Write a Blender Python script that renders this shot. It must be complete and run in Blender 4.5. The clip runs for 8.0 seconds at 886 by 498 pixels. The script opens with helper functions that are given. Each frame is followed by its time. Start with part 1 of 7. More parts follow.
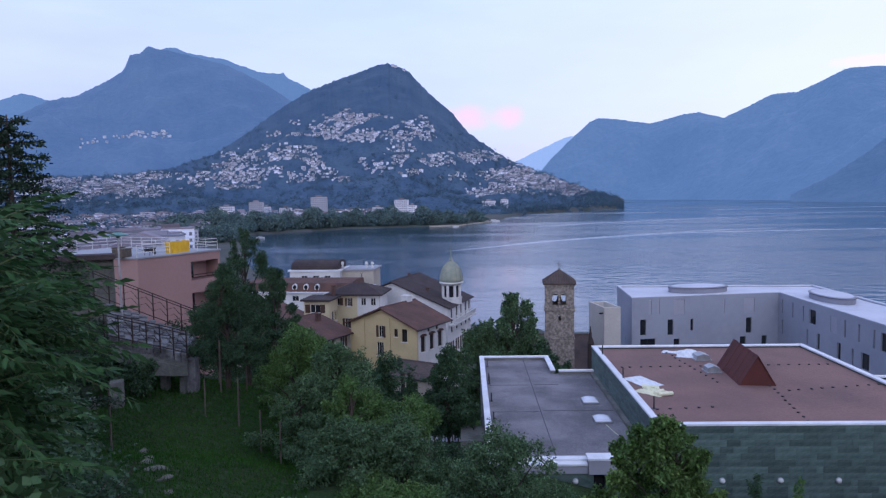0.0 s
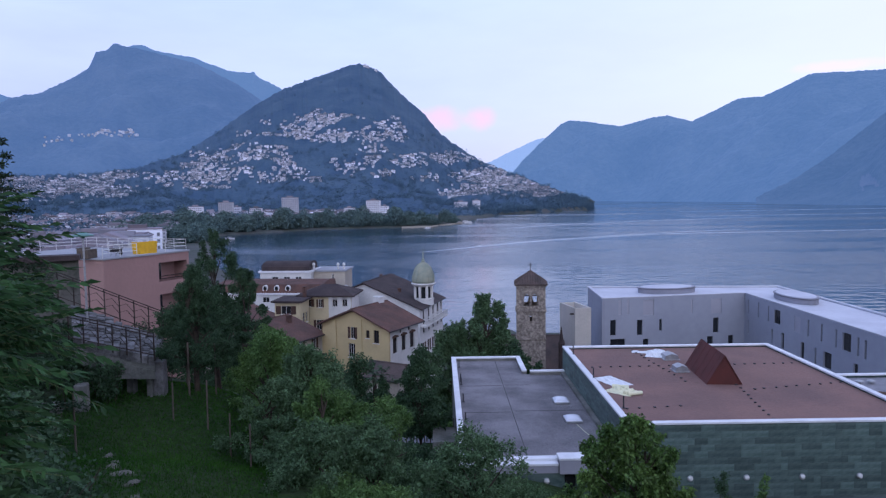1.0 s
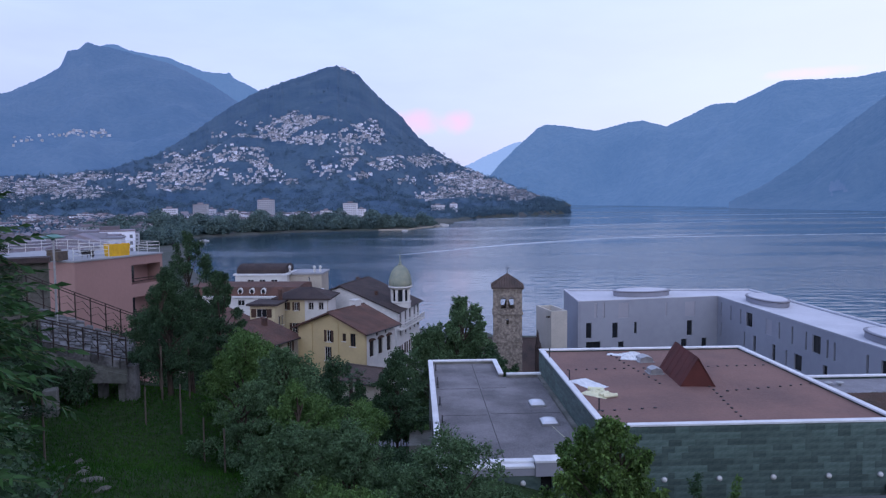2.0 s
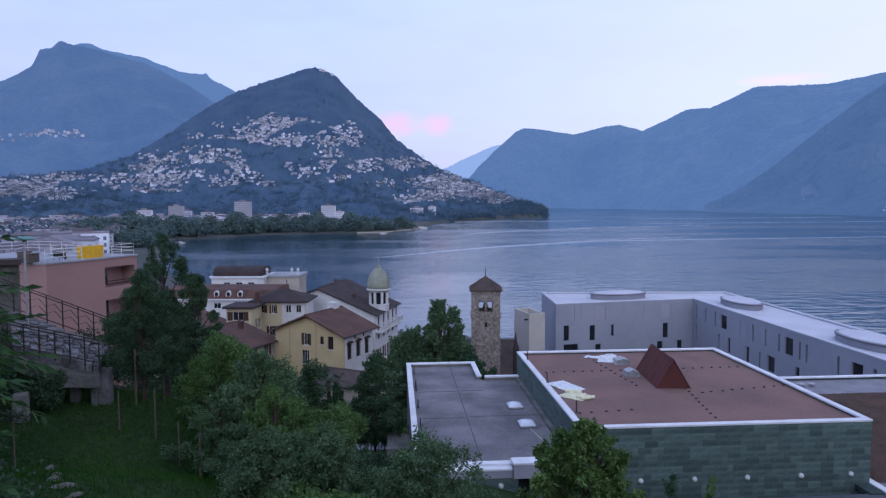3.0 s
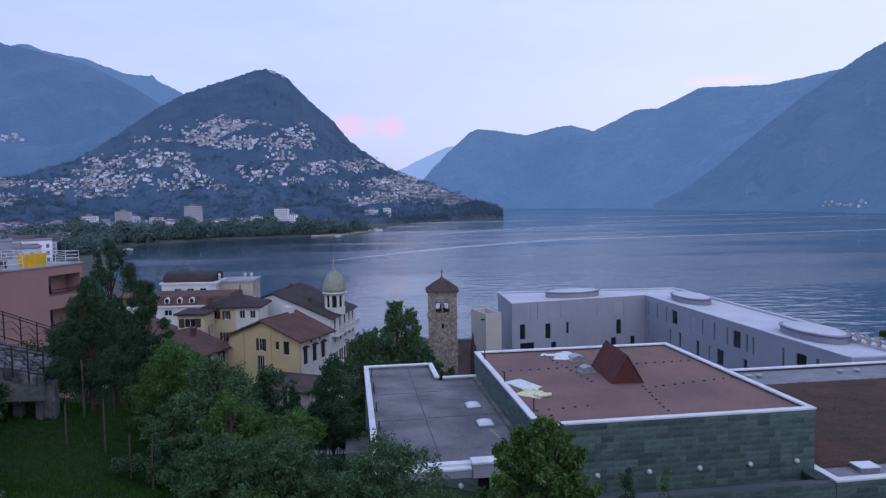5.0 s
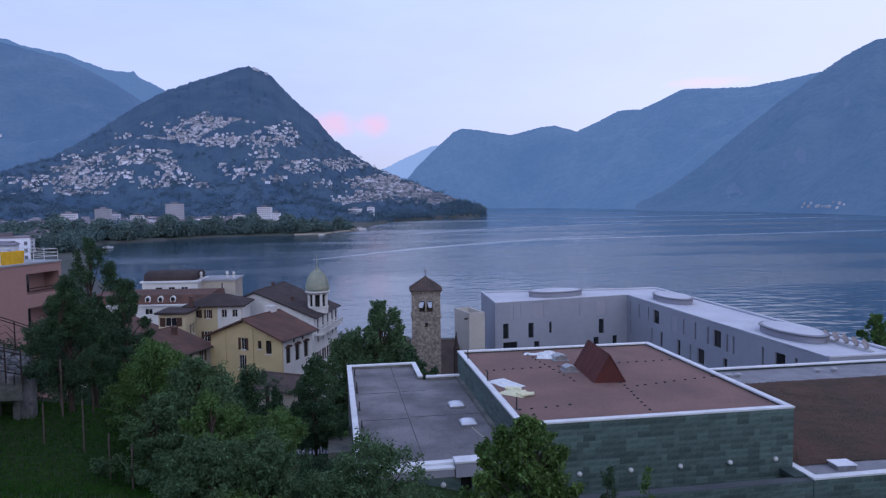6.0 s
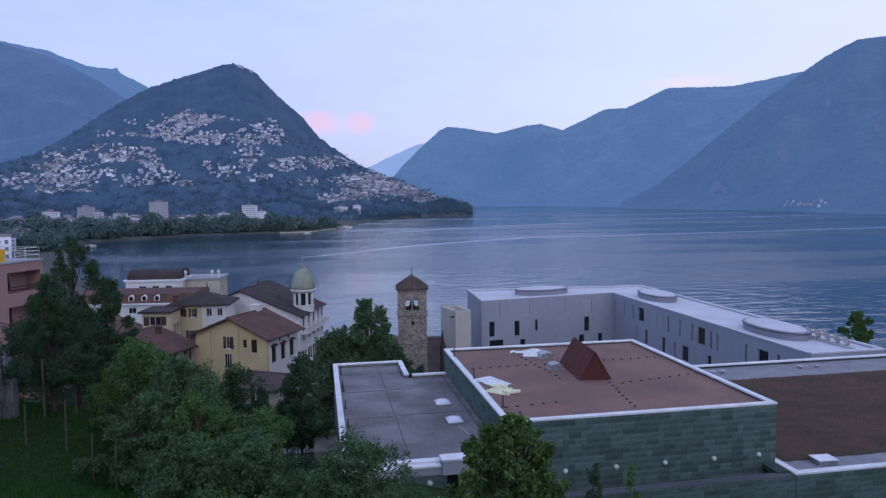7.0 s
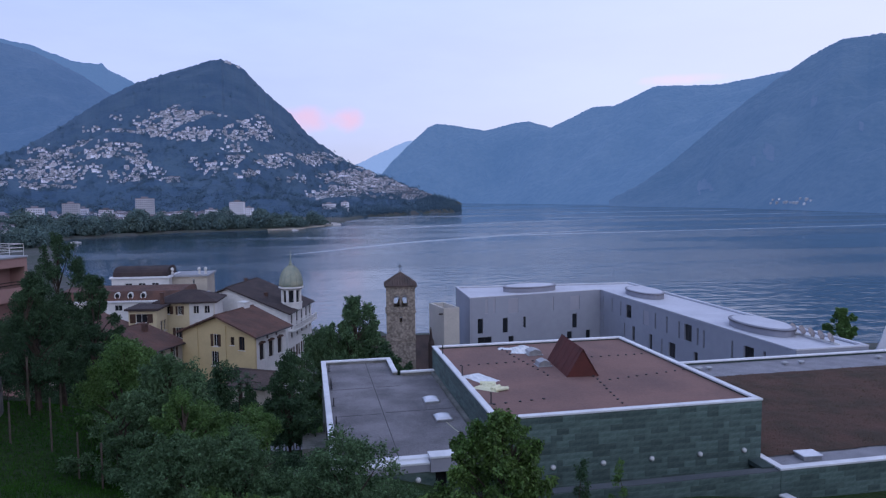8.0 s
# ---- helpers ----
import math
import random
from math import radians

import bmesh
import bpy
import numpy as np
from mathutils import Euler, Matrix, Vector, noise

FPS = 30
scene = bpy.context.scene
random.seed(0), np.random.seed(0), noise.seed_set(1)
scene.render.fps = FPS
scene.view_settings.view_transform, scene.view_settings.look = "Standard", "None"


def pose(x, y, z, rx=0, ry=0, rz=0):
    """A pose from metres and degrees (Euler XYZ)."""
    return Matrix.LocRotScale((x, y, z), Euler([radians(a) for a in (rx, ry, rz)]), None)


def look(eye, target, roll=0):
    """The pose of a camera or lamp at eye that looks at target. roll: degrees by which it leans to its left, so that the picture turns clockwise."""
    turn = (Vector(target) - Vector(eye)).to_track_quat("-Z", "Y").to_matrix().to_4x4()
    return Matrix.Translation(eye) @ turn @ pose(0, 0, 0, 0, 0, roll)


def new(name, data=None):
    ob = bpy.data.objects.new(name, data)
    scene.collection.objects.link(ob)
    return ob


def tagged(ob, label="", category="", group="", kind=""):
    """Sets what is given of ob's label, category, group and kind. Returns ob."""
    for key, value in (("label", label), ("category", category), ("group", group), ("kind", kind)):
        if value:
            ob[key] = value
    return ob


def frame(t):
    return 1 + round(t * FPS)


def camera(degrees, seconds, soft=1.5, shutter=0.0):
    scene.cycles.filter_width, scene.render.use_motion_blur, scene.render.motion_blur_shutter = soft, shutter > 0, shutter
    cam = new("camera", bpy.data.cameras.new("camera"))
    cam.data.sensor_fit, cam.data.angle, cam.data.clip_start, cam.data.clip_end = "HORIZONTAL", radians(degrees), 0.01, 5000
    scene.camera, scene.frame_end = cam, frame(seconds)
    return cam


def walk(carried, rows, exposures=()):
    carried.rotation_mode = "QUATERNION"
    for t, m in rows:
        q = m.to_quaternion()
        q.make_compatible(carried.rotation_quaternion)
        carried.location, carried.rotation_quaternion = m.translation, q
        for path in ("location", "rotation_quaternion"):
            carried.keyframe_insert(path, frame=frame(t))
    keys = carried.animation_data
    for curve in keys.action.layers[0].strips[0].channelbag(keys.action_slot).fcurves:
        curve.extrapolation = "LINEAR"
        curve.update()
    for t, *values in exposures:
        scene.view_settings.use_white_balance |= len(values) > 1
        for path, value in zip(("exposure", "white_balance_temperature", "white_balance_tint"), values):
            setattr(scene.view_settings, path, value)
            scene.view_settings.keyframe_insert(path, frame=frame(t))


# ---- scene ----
cam = camera(66.0, 8.0, soft=1.3)
EYE = 40.0
ROWS = [
    (0.0, 85.519, 0.997, 1.922), (0.5, 85.528, 0.987, 1.135), (1.0, 85.570, 0.763, -0.411), (1.5, 85.681, 0.631, -1.421),
    (3.0, 86.021, 0.222, -4.111), (3.5, 86.097, 0.328, -4.988), (4.0, 86.125, 0.669, -6.223), (4.5, 86.124, 0.956, -7.129),
    (6.0, 86.017, 0.656, -9.236), (6.5, 85.956, 0.608, -9.821), (7.0, 85.853, 0.633, -10.397), (7.5, 85.735, 0.647, -10.903),
    (8.0, 85.604, 0.515, -11.359),
]
walk(cam, [(t, pose(0, 0, EYE, rx, ry, rz)) for t, rx, ry, rz in ROWS], [(0.0, 0.24, 5700, 12), (3.0, 0.09, 5700, 11), (6.0, -0.02, 5690, 11), (8.0, -0.05, 5690, 11)])

# ---- sky and light: late dusk, thin high cloud over a clear blue sky ----
world = bpy.data.worlds.new("dusk_sky")
scene.world = world
world.use_nodes = True
wn, wl = world.node_tree.nodes, world.node_tree.links
wn.clear()


def wnode(kind, **values):
    n = wn.new(kind)
    for k, v in values.items():
        n.inputs[k].default_value = v
    return n


def wmath(op, a, b=None):
    n = wn.new("ShaderNodeMath")
    n.operation = op
    for i, v in enumerate((a, b)):
        if v is None:
            continue
        if isinstance(v, (int, float)):
            n.inputs[i].default_value = v
        else:
            wl.new(v, n.inputs[i])
    return n.outputs[0]


sky = wn.new("ShaderNodeTexSky")
sky.sky_type, sky.sun_disc = "NISHITA", False
sky.sun_elevation, sky.sun_rotation, sky.air_density, sky.dust_density = radians(12), radians(185), 1.2, 1.0
back_sky = wnode("ShaderNodeBackground", Strength=0.03)
wl.new(sky.outputs[0], back_sky.inputs[0])
coord = wn.new("ShaderNodeTexCoord")
split = wn.new("ShaderNodeSeparateXYZ")
wl.new(coord.outputs["Generated"], split.inputs[0])
veil = wn.new("ShaderNodeValToRGB")
wl.new(split.outputs[2], veil.inputs[0])
while len(veil.color_ramp.elements) > 1:
    veil.color_ramp.elements.remove(veil.color_ramp.elements[-1])
for k, (p, c) in enumerate([(0.0, (0.375, 0.39, 0.66)), (0.10, (0.475, 0.485, 0.79)), (0.2, (0.545, 0.565, 0.90)), (0.32, (0.555, 0.625, 0.98)), (1.0, (0.38, 0.47, 0.74))]):
    e = veil.color_ramp.elements[0] if k == 0 else veil.color_ramp.elements.new(p)
    e.position, e.color = p, (*c, 1)
# soft cloud streaks
squash = wn.new("ShaderNodeMapping")
squash.inputs["Scale"].default_value = (1.6, 1.6, 6.0)
wl.new(coord.outputs["Generated"], squash.inputs[0])
streak = wnode("ShaderNodeTexNoise", Scale=2.2, Detail=5.0, Roughness=0.55)
wl.new(squash.outputs[0], streak.inputs[0])
streak_ramp = wn.new("ShaderNodeMapRange")
wl.new(streak.outputs[0], streak_ramp.inputs[0])
for k, v in (("From Min", 0.35), ("From Max", 0.75), ("To Min", 0.92), ("To Max", 1.07)):
    streak_ramp.inputs[k].default_value = v
lit = wn.new("ShaderNodeVectorMath")
lit.operation = "SCALE"
wl.new(veil.outputs[0], lit.inputs[0])
wl.new(streak_ramp.outputs[0], lit.inputs["Scale"])
# the west side, where the last light is, glows warmer and brighter
warm_ramp = wn.new("ShaderNodeMapRange")
wl.new(split.outputs[0], warm_ramp.inputs[0])
for k, v in (("From Min", -0.1), ("From Max", 0.75), ("To Min", 0.0), ("To Max", 0.72)):
    warm_ramp.inputs[k].default_value = v
warm_mix = wn.new("ShaderNodeMixRGB")
wl.new(warm_ramp.outputs[0], warm_mix.inputs[0])
wl.new(lit.outputs[0], warm_mix.inputs[1])
warm_mix.inputs[2].default_value = (0.92, 0.85, 1.0, 1)


def cloud_patch(colour_in, az, el, wide, tall, colour, weight, seed):
    """A small cloud, lit pink, at that azimuth and elevation in degrees."""
    a, e = radians(az), radians(el)
    mid = Vector((math.sin(a) * math.cos(e), math.cos(a) * math.cos(e), math.sin(e)))
    side = Vector((math.cos(a), -math.sin(a), 0))
    up = side.cross(mid)
    terms = []
    wob = wnode("ShaderNodeTexNoise", Scale=22.0 + seed, Detail=3.0)
    wl.new(coord.outputs["Generated"], wob.inputs[0])
    for axis, size in ((side, wide), (up, tall)):
        d = wn.new("ShaderNodeVectorMath")
        d.operation = "DOT_PRODUCT"
        wl.new(coord.outputs["Generated"], d.inputs[0])
        d.inputs[1].default_value = axis
        q = wmath("DIVIDE", wmath("SUBTRACT", d.outputs["Value"], axis.dot(mid)), radians(size))
        terms.append(wmath("MULTIPLY", q, q))
    far = wmath("ADD", wmath("ADD", terms[0], terms[1]), wmath("MULTIPLY", wmath("SUBTRACT", wob.outputs[0], 0.5), 2.2))
    ramp = wn.new("ShaderNodeMapRange")
    ramp.interpolation_type = "SMOOTHSTEP"
    wl.new(far, ramp.inputs[0])
    for k, v in (("From Min", -0.3), ("From Max", 1.6), ("To Min", weight), ("To Max", 0.0)):
        ramp.inputs[k].default_value = v
    front = wn.new("ShaderNodeVectorMath")
    front.operation = "DOT_PRODUCT"
    wl.new(coord.outputs["Generated"], front.inputs[0])
    front.inputs[1].default_value = mid
    fac = wmath("MULTIPLY", ramp.outputs[0], wmath("GREATER_THAN", front.outputs["Value"], 0.5))
    mix = wn.new("ShaderNodeMixRGB")
    wl.new(fac, mix.inputs[0])
    wl.new(colour_in, mix.inputs[1])
    mix.inputs[2].default_value = (*colour, 1)
    return mix.outputs[0]


c = cloud_patch(warm_mix.outputs[0], 0.1, 6.4, 2.2, 1.0, (0.93, 0.42, 0.56), 0.75, 0)
c = cloud_patch(c, 3.4, 6.4, 1.3, 1.0, (0.95, 0.42, 0.56), 0.75, 3)
c = cloud_patch(c, 30.5, 8.9, 3.2, 0.45, (0.95, 0.66, 0.72), 0.7, 5)
back_veil = wnode("ShaderNodeBackground", Strength=0.95)
wl.new(c, back_veil.inputs[0])
both = wn.new("ShaderNodeAddShader")
wl.new(back_sky.outputs[0], both.inputs[0])
wl.new(back_veil.outputs[0], both.inputs[1])
world_out = wn.new("ShaderNodeOutputWorld")
wl.new(both.outputs[0], world_out.inputs[0])

glow = new("sun", bpy.data.lights.new("sun", "SUN"))
glow.data.energy, glow.data.angle, glow.data.color = 0.75, radians(60), (1.0, 0.95, 0.92)
glow.matrix_world = look((-60, -260, 170), (0, 0, 0))


# ---- materials ----
def mat(name, c1, c2=None, scale=1.0, rough=0.8, bump=0.0, fine=12.0, metal=0.0, ior=1.45, island=0.0, each=0.0, stretch=(1, 1, 1), glow=None, sheer=0.0, spec=0.3, edge=(0.35, 0.68)):
    """Two colours mixed by noise at two scales (metres); island, each: brightness shifts by piece; sheer: light that
    passes through (leaves); glow: emission standing in for haze.
    """
    m = bpy.data.materials.new(name)
    m.use_nodes = True
    nt = m.node_tree
    n, l = nt.nodes, nt.links
    b = n["Principled BSDF"]
    b.inputs["Roughness"].default_value, b.inputs["Metallic"].default_value, b.inputs["IOR"].default_value = rough, metal, ior
    b.inputs["Specular IOR Level"].default_value = spec
    c2 = c2 or tuple(v * 0.8 for v in c1)
    tc = n.new("ShaderNodeTexCoord")
    mp = n.new("ShaderNodeMapping")
    mp.inputs["Scale"].default_value = stretch
    l.new(tc.outputs["Object"], mp.inputs[0])
    big = n.new("ShaderNodeTexNoise")
    big.inputs["Scale"].default_value, big.inputs["Detail"].default_value = scale, 6
    small = n.new("ShaderNodeTexNoise")
    small.inputs["Scale"].default_value, small.inputs["Detail"].default_value = scale * fine, 3
    for q in (big, small):
        l.new(mp.outputs[0], q.inputs[0])
    add = n.new("ShaderNodeMath")
    add.operation = "MULTIPLY_ADD"
    l.new(small.outputs[0], add.inputs[0])
    add.inputs[1].default_value = 0.45
    l.new(big.outputs[0], add.inputs[2])
    rng = n.new("ShaderNodeMapRange")
    l.new(add.outputs[0], rng.inputs[0])
    rng.inputs["From Min"].default_value, rng.inputs["From Max"].default_value = edge[0] + 0.22, edge[1] + 0.22
    mix = n.new("ShaderNodeMixRGB")
    l.new(rng.outputs[0], mix.inputs[0])
    mix.inputs[1].default_value, mix.inputs[2].default_value = (*c1, 1), (*c2, 1)
    colour = mix.outputs[0]
    for amount, node, socket in ((island, "ShaderNodeNewGeometry", "Random Per Island"), (each, "ShaderNodeObjectInfo", "Random")):
        if amount:
            src = n.new(node)
            r2 = n.new("ShaderNodeMapRange")
            l.new(src.outputs[socket], r2.inputs[0])
            r2.inputs["To Min"].default_value, r2.inputs["To Max"].default_value = 1 - amount, 1 + amount
            sc = n.new("ShaderNodeVectorMath")
            sc.operation = "SCALE"
            l.new(colour, sc.inputs[0])
            l.new(r2.outputs[0], sc.inputs["Scale"])
            colour = sc.outputs[0]
    l.new(colour, b.inputs["Base Color"])
    if bump:
        bp = n.new("ShaderNodeBump")
        bp.inputs["Strength"].default_value, bp.inputs["Distance"].default_value = min(1, bump), 0.3 / scale
        l.new(add.outputs[0], bp.inputs["Height"])
        l.new(bp.outputs[0], b.inputs["Normal"])
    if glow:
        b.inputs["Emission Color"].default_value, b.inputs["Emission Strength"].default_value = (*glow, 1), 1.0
    if sheer:
        tr = n.new("ShaderNodeBsdfTranslucent")
        l.new(colour, tr.inputs[0])
        ms = n.new("ShaderNodeMixShader")
        ms.inputs[0].default_value = sheer
        l.new(b.outputs[0], ms.inputs[1])
        l.new(tr.outputs[0], ms.inputs[2])
        l.new(ms.outputs[0], n["Material Output"].inputs[0])
    return m


WHITE_METAL = mat("white_coping", (0.71, 0.72, 0.75), (0.58, 0.59, 0.63), 0.7, 0.5)
RED_ROOF = mat("red_roof_membrane", (0.215, 0.128, 0.110), (0.150, 0.096, 0.088), 0.22, 0.85, 0.15, 26)
GREY_ROOF = mat("grey_roof_gravel", (0.14, 0.135, 0.148), (0.275, 0.265, 0.28), 0.35, 0.95, 0.6, 34)
GRAVEL = mat("pale_gravel", (0.23, 0.23, 0.26), (0.31, 0.31, 0.34), 0.6, 0.95, 0.6, 30)
SOIL = mat("planted_soil", (0.112, 0.066, 0.052), (0.066, 0.050, 0.038), 0.45, 1.0, 0.8, 18)
STONE_GREEN = mat("green_stone", (0.056, 0.090, 0.086), (0.124, 0.168, 0.156), 0.8, 0.5, 0.15, 5, each=0.3, stretch=(1, 1, 2.2))
STONE_JOINT = mat("stone_joint", (0.05, 0.075, 0.072), None, 1.0, 0.9)
RUST = mat("corten_steel", (0.10, 0.030, 0.026), (0.072, 0.024, 0.021), 0.8, 0.75, 0.1, 14)
LILAC = mat("pale_grey_cladding", (0.298, 0.314, 0.372), (0.262, 0.276, 0.332), 0.12, 0.65, 0.0, 8)
LILAC_ROOF = mat("pale_roof_sheet", (0.55, 0.56, 0.62), (0.46, 0.47, 0.53), 0.2, 0.7)
ROOFLIGHT_SIDE = mat("grey_rooflight_sheet", (0.24, 0.245, 0.29), (0.20, 0.205, 0.245), 0.4, 0.6)
PANEL_PALE = mat("closed_shutter_panel", (0.33, 0.33, 0.385), (0.30, 0.30, 0.35), 0.5, 0.6)
GLASS = mat("window_glass", (0.012, 0.014, 0.018), (0.02, 0.022, 0.026), 0.8, 0.06, 0.0, 4, spec=0.6)
DARK = mat("dark_interior", (0.015, 0.015, 0.018), None, 1.0, 0.9)
FRAME_DARK = mat("dark_frame", (0.03, 0.03, 0.035), None, 2.0, 0.5)
FRAME_WHITE = mat("white_frame", (0.62, 0.62, 0.62), (0.5, 0.5, 0.5), 2.0, 0.6)
YELLOW = mat("yellow_render", (0.52, 0.42, 0.23), (0.45, 0.365, 0.205), 0.35, 0.9, 0.1, 14)
YELLOW_PALE = mat("pale_yellow_render", (0.52, 0.45, 0.29), (0.45, 0.39, 0.26), 0.4, 0.9, 0.1, 12)
WHITE_WALL = mat("white_render", (0.62, 0.61, 0.60), (0.50, 0.50, 0.50), 0.3, 0.9, 0.1, 12)
CREAM = mat("cream_render", (0.42, 0.38, 0.32), (0.33, 0.30, 0.26), 0.3, 0.9, 0.1, 12)
PINK = mat("pink_render", (0.33, 0.205, 0.19), (0.30, 0.19, 0.175), 0.25, 0.9, 0.08, 14)
TILE_RED = mat("old_roof_tiles", (0.125, 0.068, 0.055), (0.075, 0.048, 0.042), 0.5, 0.9, 0.5, 9)
TILE_GREY = mat("lichen_grey_tiles", (0.105, 0.078, 0.070), (0.066, 0.054, 0.052), 0.6, 0.9, 0.5, 9)
TILE_DARK = mat("slate_roof", (0.040, 0.032, 0.034), (0.062, 0.047, 0.046), 0.5, 0.9, 0.3, 10)
SHUTTER = mat("brown_shutter", (0.075, 0.042, 0.03), (0.055, 0.032, 0.025), 2.0, 0.7)
SHUTTER_GREY = mat("grey_shutter", (0.26, 0.25, 0.22), (0.20, 0.2, 0.18), 2.0, 0.7)
TOWER_STONE = mat("tower_rubble_stone", (0.37, 0.32, 0.275), (0.15, 0.13, 0.115), 3.2, 0.95, 0.9, 4, edge=(0.3, 0.64))
COPPER = mat("green_copper", (0.30, 0.31, 0.24), (0.21, 0.245, 0.205), 0.9, 0.6, 0.1, 6)
CONCRETE = mat("weathered_concrete", (0.20, 0.20, 0.19), (0.095, 0.10, 0.09), 0.6, 0.9, 0.3, 9)
STAIR_STONE = mat("grey_stair_stone", (0.155, 0.155, 0.16), (0.06, 0.06, 0.06), 1.6, 0.9, 0.6, 5, each=0.4)
IRON = mat("dark_iron", (0.03, 0.026, 0.026), (0.05, 0.035, 0.03), 3.0, 0.6, metal=0.3)
GALV = mat("galvanised_steel", (0.40, 0.41, 0.43), (0.30, 0.31, 0.33), 2.0, 0.45, metal=0.6)
FOIL = mat("white_foil", (0.72, 0.74, 0.76), (0.6, 0.62, 0.66), 2.5, 0.35, 0.3)
FOIL_YELLOW = mat("cream_insulation", (0.74, 0.72, 0.50), (0.62, 0.62, 0.45), 2.0, 0.7, 0.4)
DOME = mat("acrylic_dome", (0.66, 0.68, 0.75), (0.58, 0.60, 0.68), 1.5, 0.15)
SIGNAL_YELLOW = mat("yellow_plastic", (0.70, 0.42, 0.02), (0.56, 0.33, 0.02), 1.5, 0.5)
TERRACE = mat("terrace_concrete", (0.33, 0.34, 0.37), (0.25, 0.26, 0.29), 0.3, 0.9, 0.1, 10)
BARK = mat("bark", (0.075, 0.058, 0.045), (0.04, 0.033, 0.028), 3.0, 0.95, 0.8, 6)
WOOD = mat("grey_wood_stake", (0.13, 0.105, 0.085), (0.08, 0.068, 0.058), 3.0, 0.9, 0.4)
LEAF = mat("broad_leaves", (0.064, 0.130, 0.038), (0.112, 0.196, 0.056), 0.6, 0.6, island=0.45, sheer=0.25, spec=0.3)
LEAF_BRIGHT = mat("maple_leaves", (0.058, 0.118, 0.030), (0.128, 0.205, 0.054), 0.7, 0.5, island=0.7, sheer=0.3, spec=0.35)
LEAF_GREY = mat("locust_leaves", (0.068, 0.124, 0.060), (0.102, 0.172, 0.080), 0.6, 0.65, island=0.55, sheer=0.25, spec=0.3)
LEAF_DARK = mat("dark_leaves", (0.034, 0.070, 0.036), (0.056, 0.104, 0.048), 0.5, 0.65, island=0.5, sheer=0.2, spec=0.3)
NEEDLE = mat("conifer_needles", (0.018, 0.036, 0.020), (0.028, 0.052, 0.026), 0.7, 0.7, island=0.4, sheer=0.08, spec=0.2)
PINNATE = mat("tree_of_heaven_leaflets", (0.026, 0.066, 0.024), (0.050, 0.112, 0.038), 0.9, 0.6, island=0.5, sheer=0.2, spec=0.2)
VINE = mat("vine_leaves", (0.042, 0.090, 0.036), (0.066, 0.125, 0.05), 0.9, 0.55, island=0.35, sheer=0.25, spec=0.3)
GRASS = mat("grass_blades", (0.018, 0.070, 0.007), (0.040, 0.108, 0.014), 0.25, 0.8, island=0.35, sheer=0.2, spec=0.2)
LAWN = mat("hillside_ground", (0.018, 0.046, 0.009), (0.028, 0.044, 0.016), 0.16, 1.0, 0.6, 16)
# hill and park woods: distance haze put into the base colour as blue
FOREST_BRE = mat("haze_blue_hillside", (0.046, 0.089, 0.154), (0.070, 0.118, 0.178), 0.010, 1.0, 0.5, 11)
CLUMP = mat("haze_blue_trees", (0.056, 0.103, 0.154), (0.082, 0.134, 0.180), 0.02, 1.0, island=0.25)
PARK = mat("haze_blue_park_trees", (0.074, 0.120, 0.128), (0.106, 0.158, 0.148), 0.05, 1.0, 0.0, 8, island=0.4)
# far houses: wall, roof and window colours paled and blued for haze
HILL_WHITE = mat("hazed_house_wall", (0.66, 0.68, 0.77), (0.47, 0.49, 0.57), 0.02, 0.9, each=0.35, island=0.4)
HILL_ROOF = mat("hazed_tiled_roof", (0.165, 0.145, 0.170), (0.13, 0.135, 0.165), 0.02, 0.9, each=0.35, island=0.4)
HILL_WINDOW = mat("hazed_window", (0.20, 0.21, 0.25), None, 0.1, 0.3)
# far ranges, a backdrop over three kilometres off: blue emission stands in for haze
RANGE_NEAR = mat("hazed_forest_range", (0.024, 0.038, 0.044), (0.050, 0.064, 0.068), 0.004, 1.0, 0.35, 12, glow=(0.050, 0.097, 0.210))
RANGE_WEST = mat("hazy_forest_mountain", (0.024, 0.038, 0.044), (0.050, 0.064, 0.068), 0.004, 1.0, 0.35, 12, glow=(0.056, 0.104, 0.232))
RANGE_BACK = mat("hazed_forest_ridge", (0.030, 0.045, 0.050), (0.042, 0.056, 0.058), 0.004, 1.0, 0.3, 10, glow=(0.088, 0.158, 0.320))
RANGE_MID = mat("hazed_farther_range", (0.024, 0.038, 0.044), (0.050, 0.064, 0.068), 0.003, 1.0, 0.35, 12, glow=(0.073, 0.136, 0.284))
RANGE_FAR = mat("hazed_farthest_range", (0.03, 0.045, 0.05), None, 0.003, 1.0, 0.2, glow=(0.27, 0.37, 0.62))
# scree: its own pale tone, plus the same haze emission
SCREE = mat("hazed_pale_scree", (0.070, 0.070, 0.074), (0.046, 0.054, 0.058), 0.012, 1.0, 0.3, 10, glow=(0.055, 0.103, 0.226))


# ---- building helpers ----
def add_box(bm, lo, hi, m=None, bevel=0.0):
    vs = [bm.verts.new(((lo, hi)[i][0], (lo, hi)[j][1], (lo, hi)[k][2])) for k in (0, 1) for j in (0, 1) for i in (0, 1)]
    fs = [bm.faces.new([vs[i] for i in q]) for q in ((0, 2, 3, 1), (4, 5, 7, 6), (0, 1, 5, 4), (1, 3, 7, 5), (3, 2, 6, 7), (2, 0, 4, 6))]
    if bevel:
        out = bmesh.ops.bevel(bm, geom=list({e for f in fs for e in f.edges}), offset=bevel, segments=1, affect="EDGES")
        vs = list({v for f in out["faces"] for v in f.verts} | {v for v in vs if v.is_valid})
    if m is not None:
        for v in vs:
            v.co = m @ v.co
    return vs


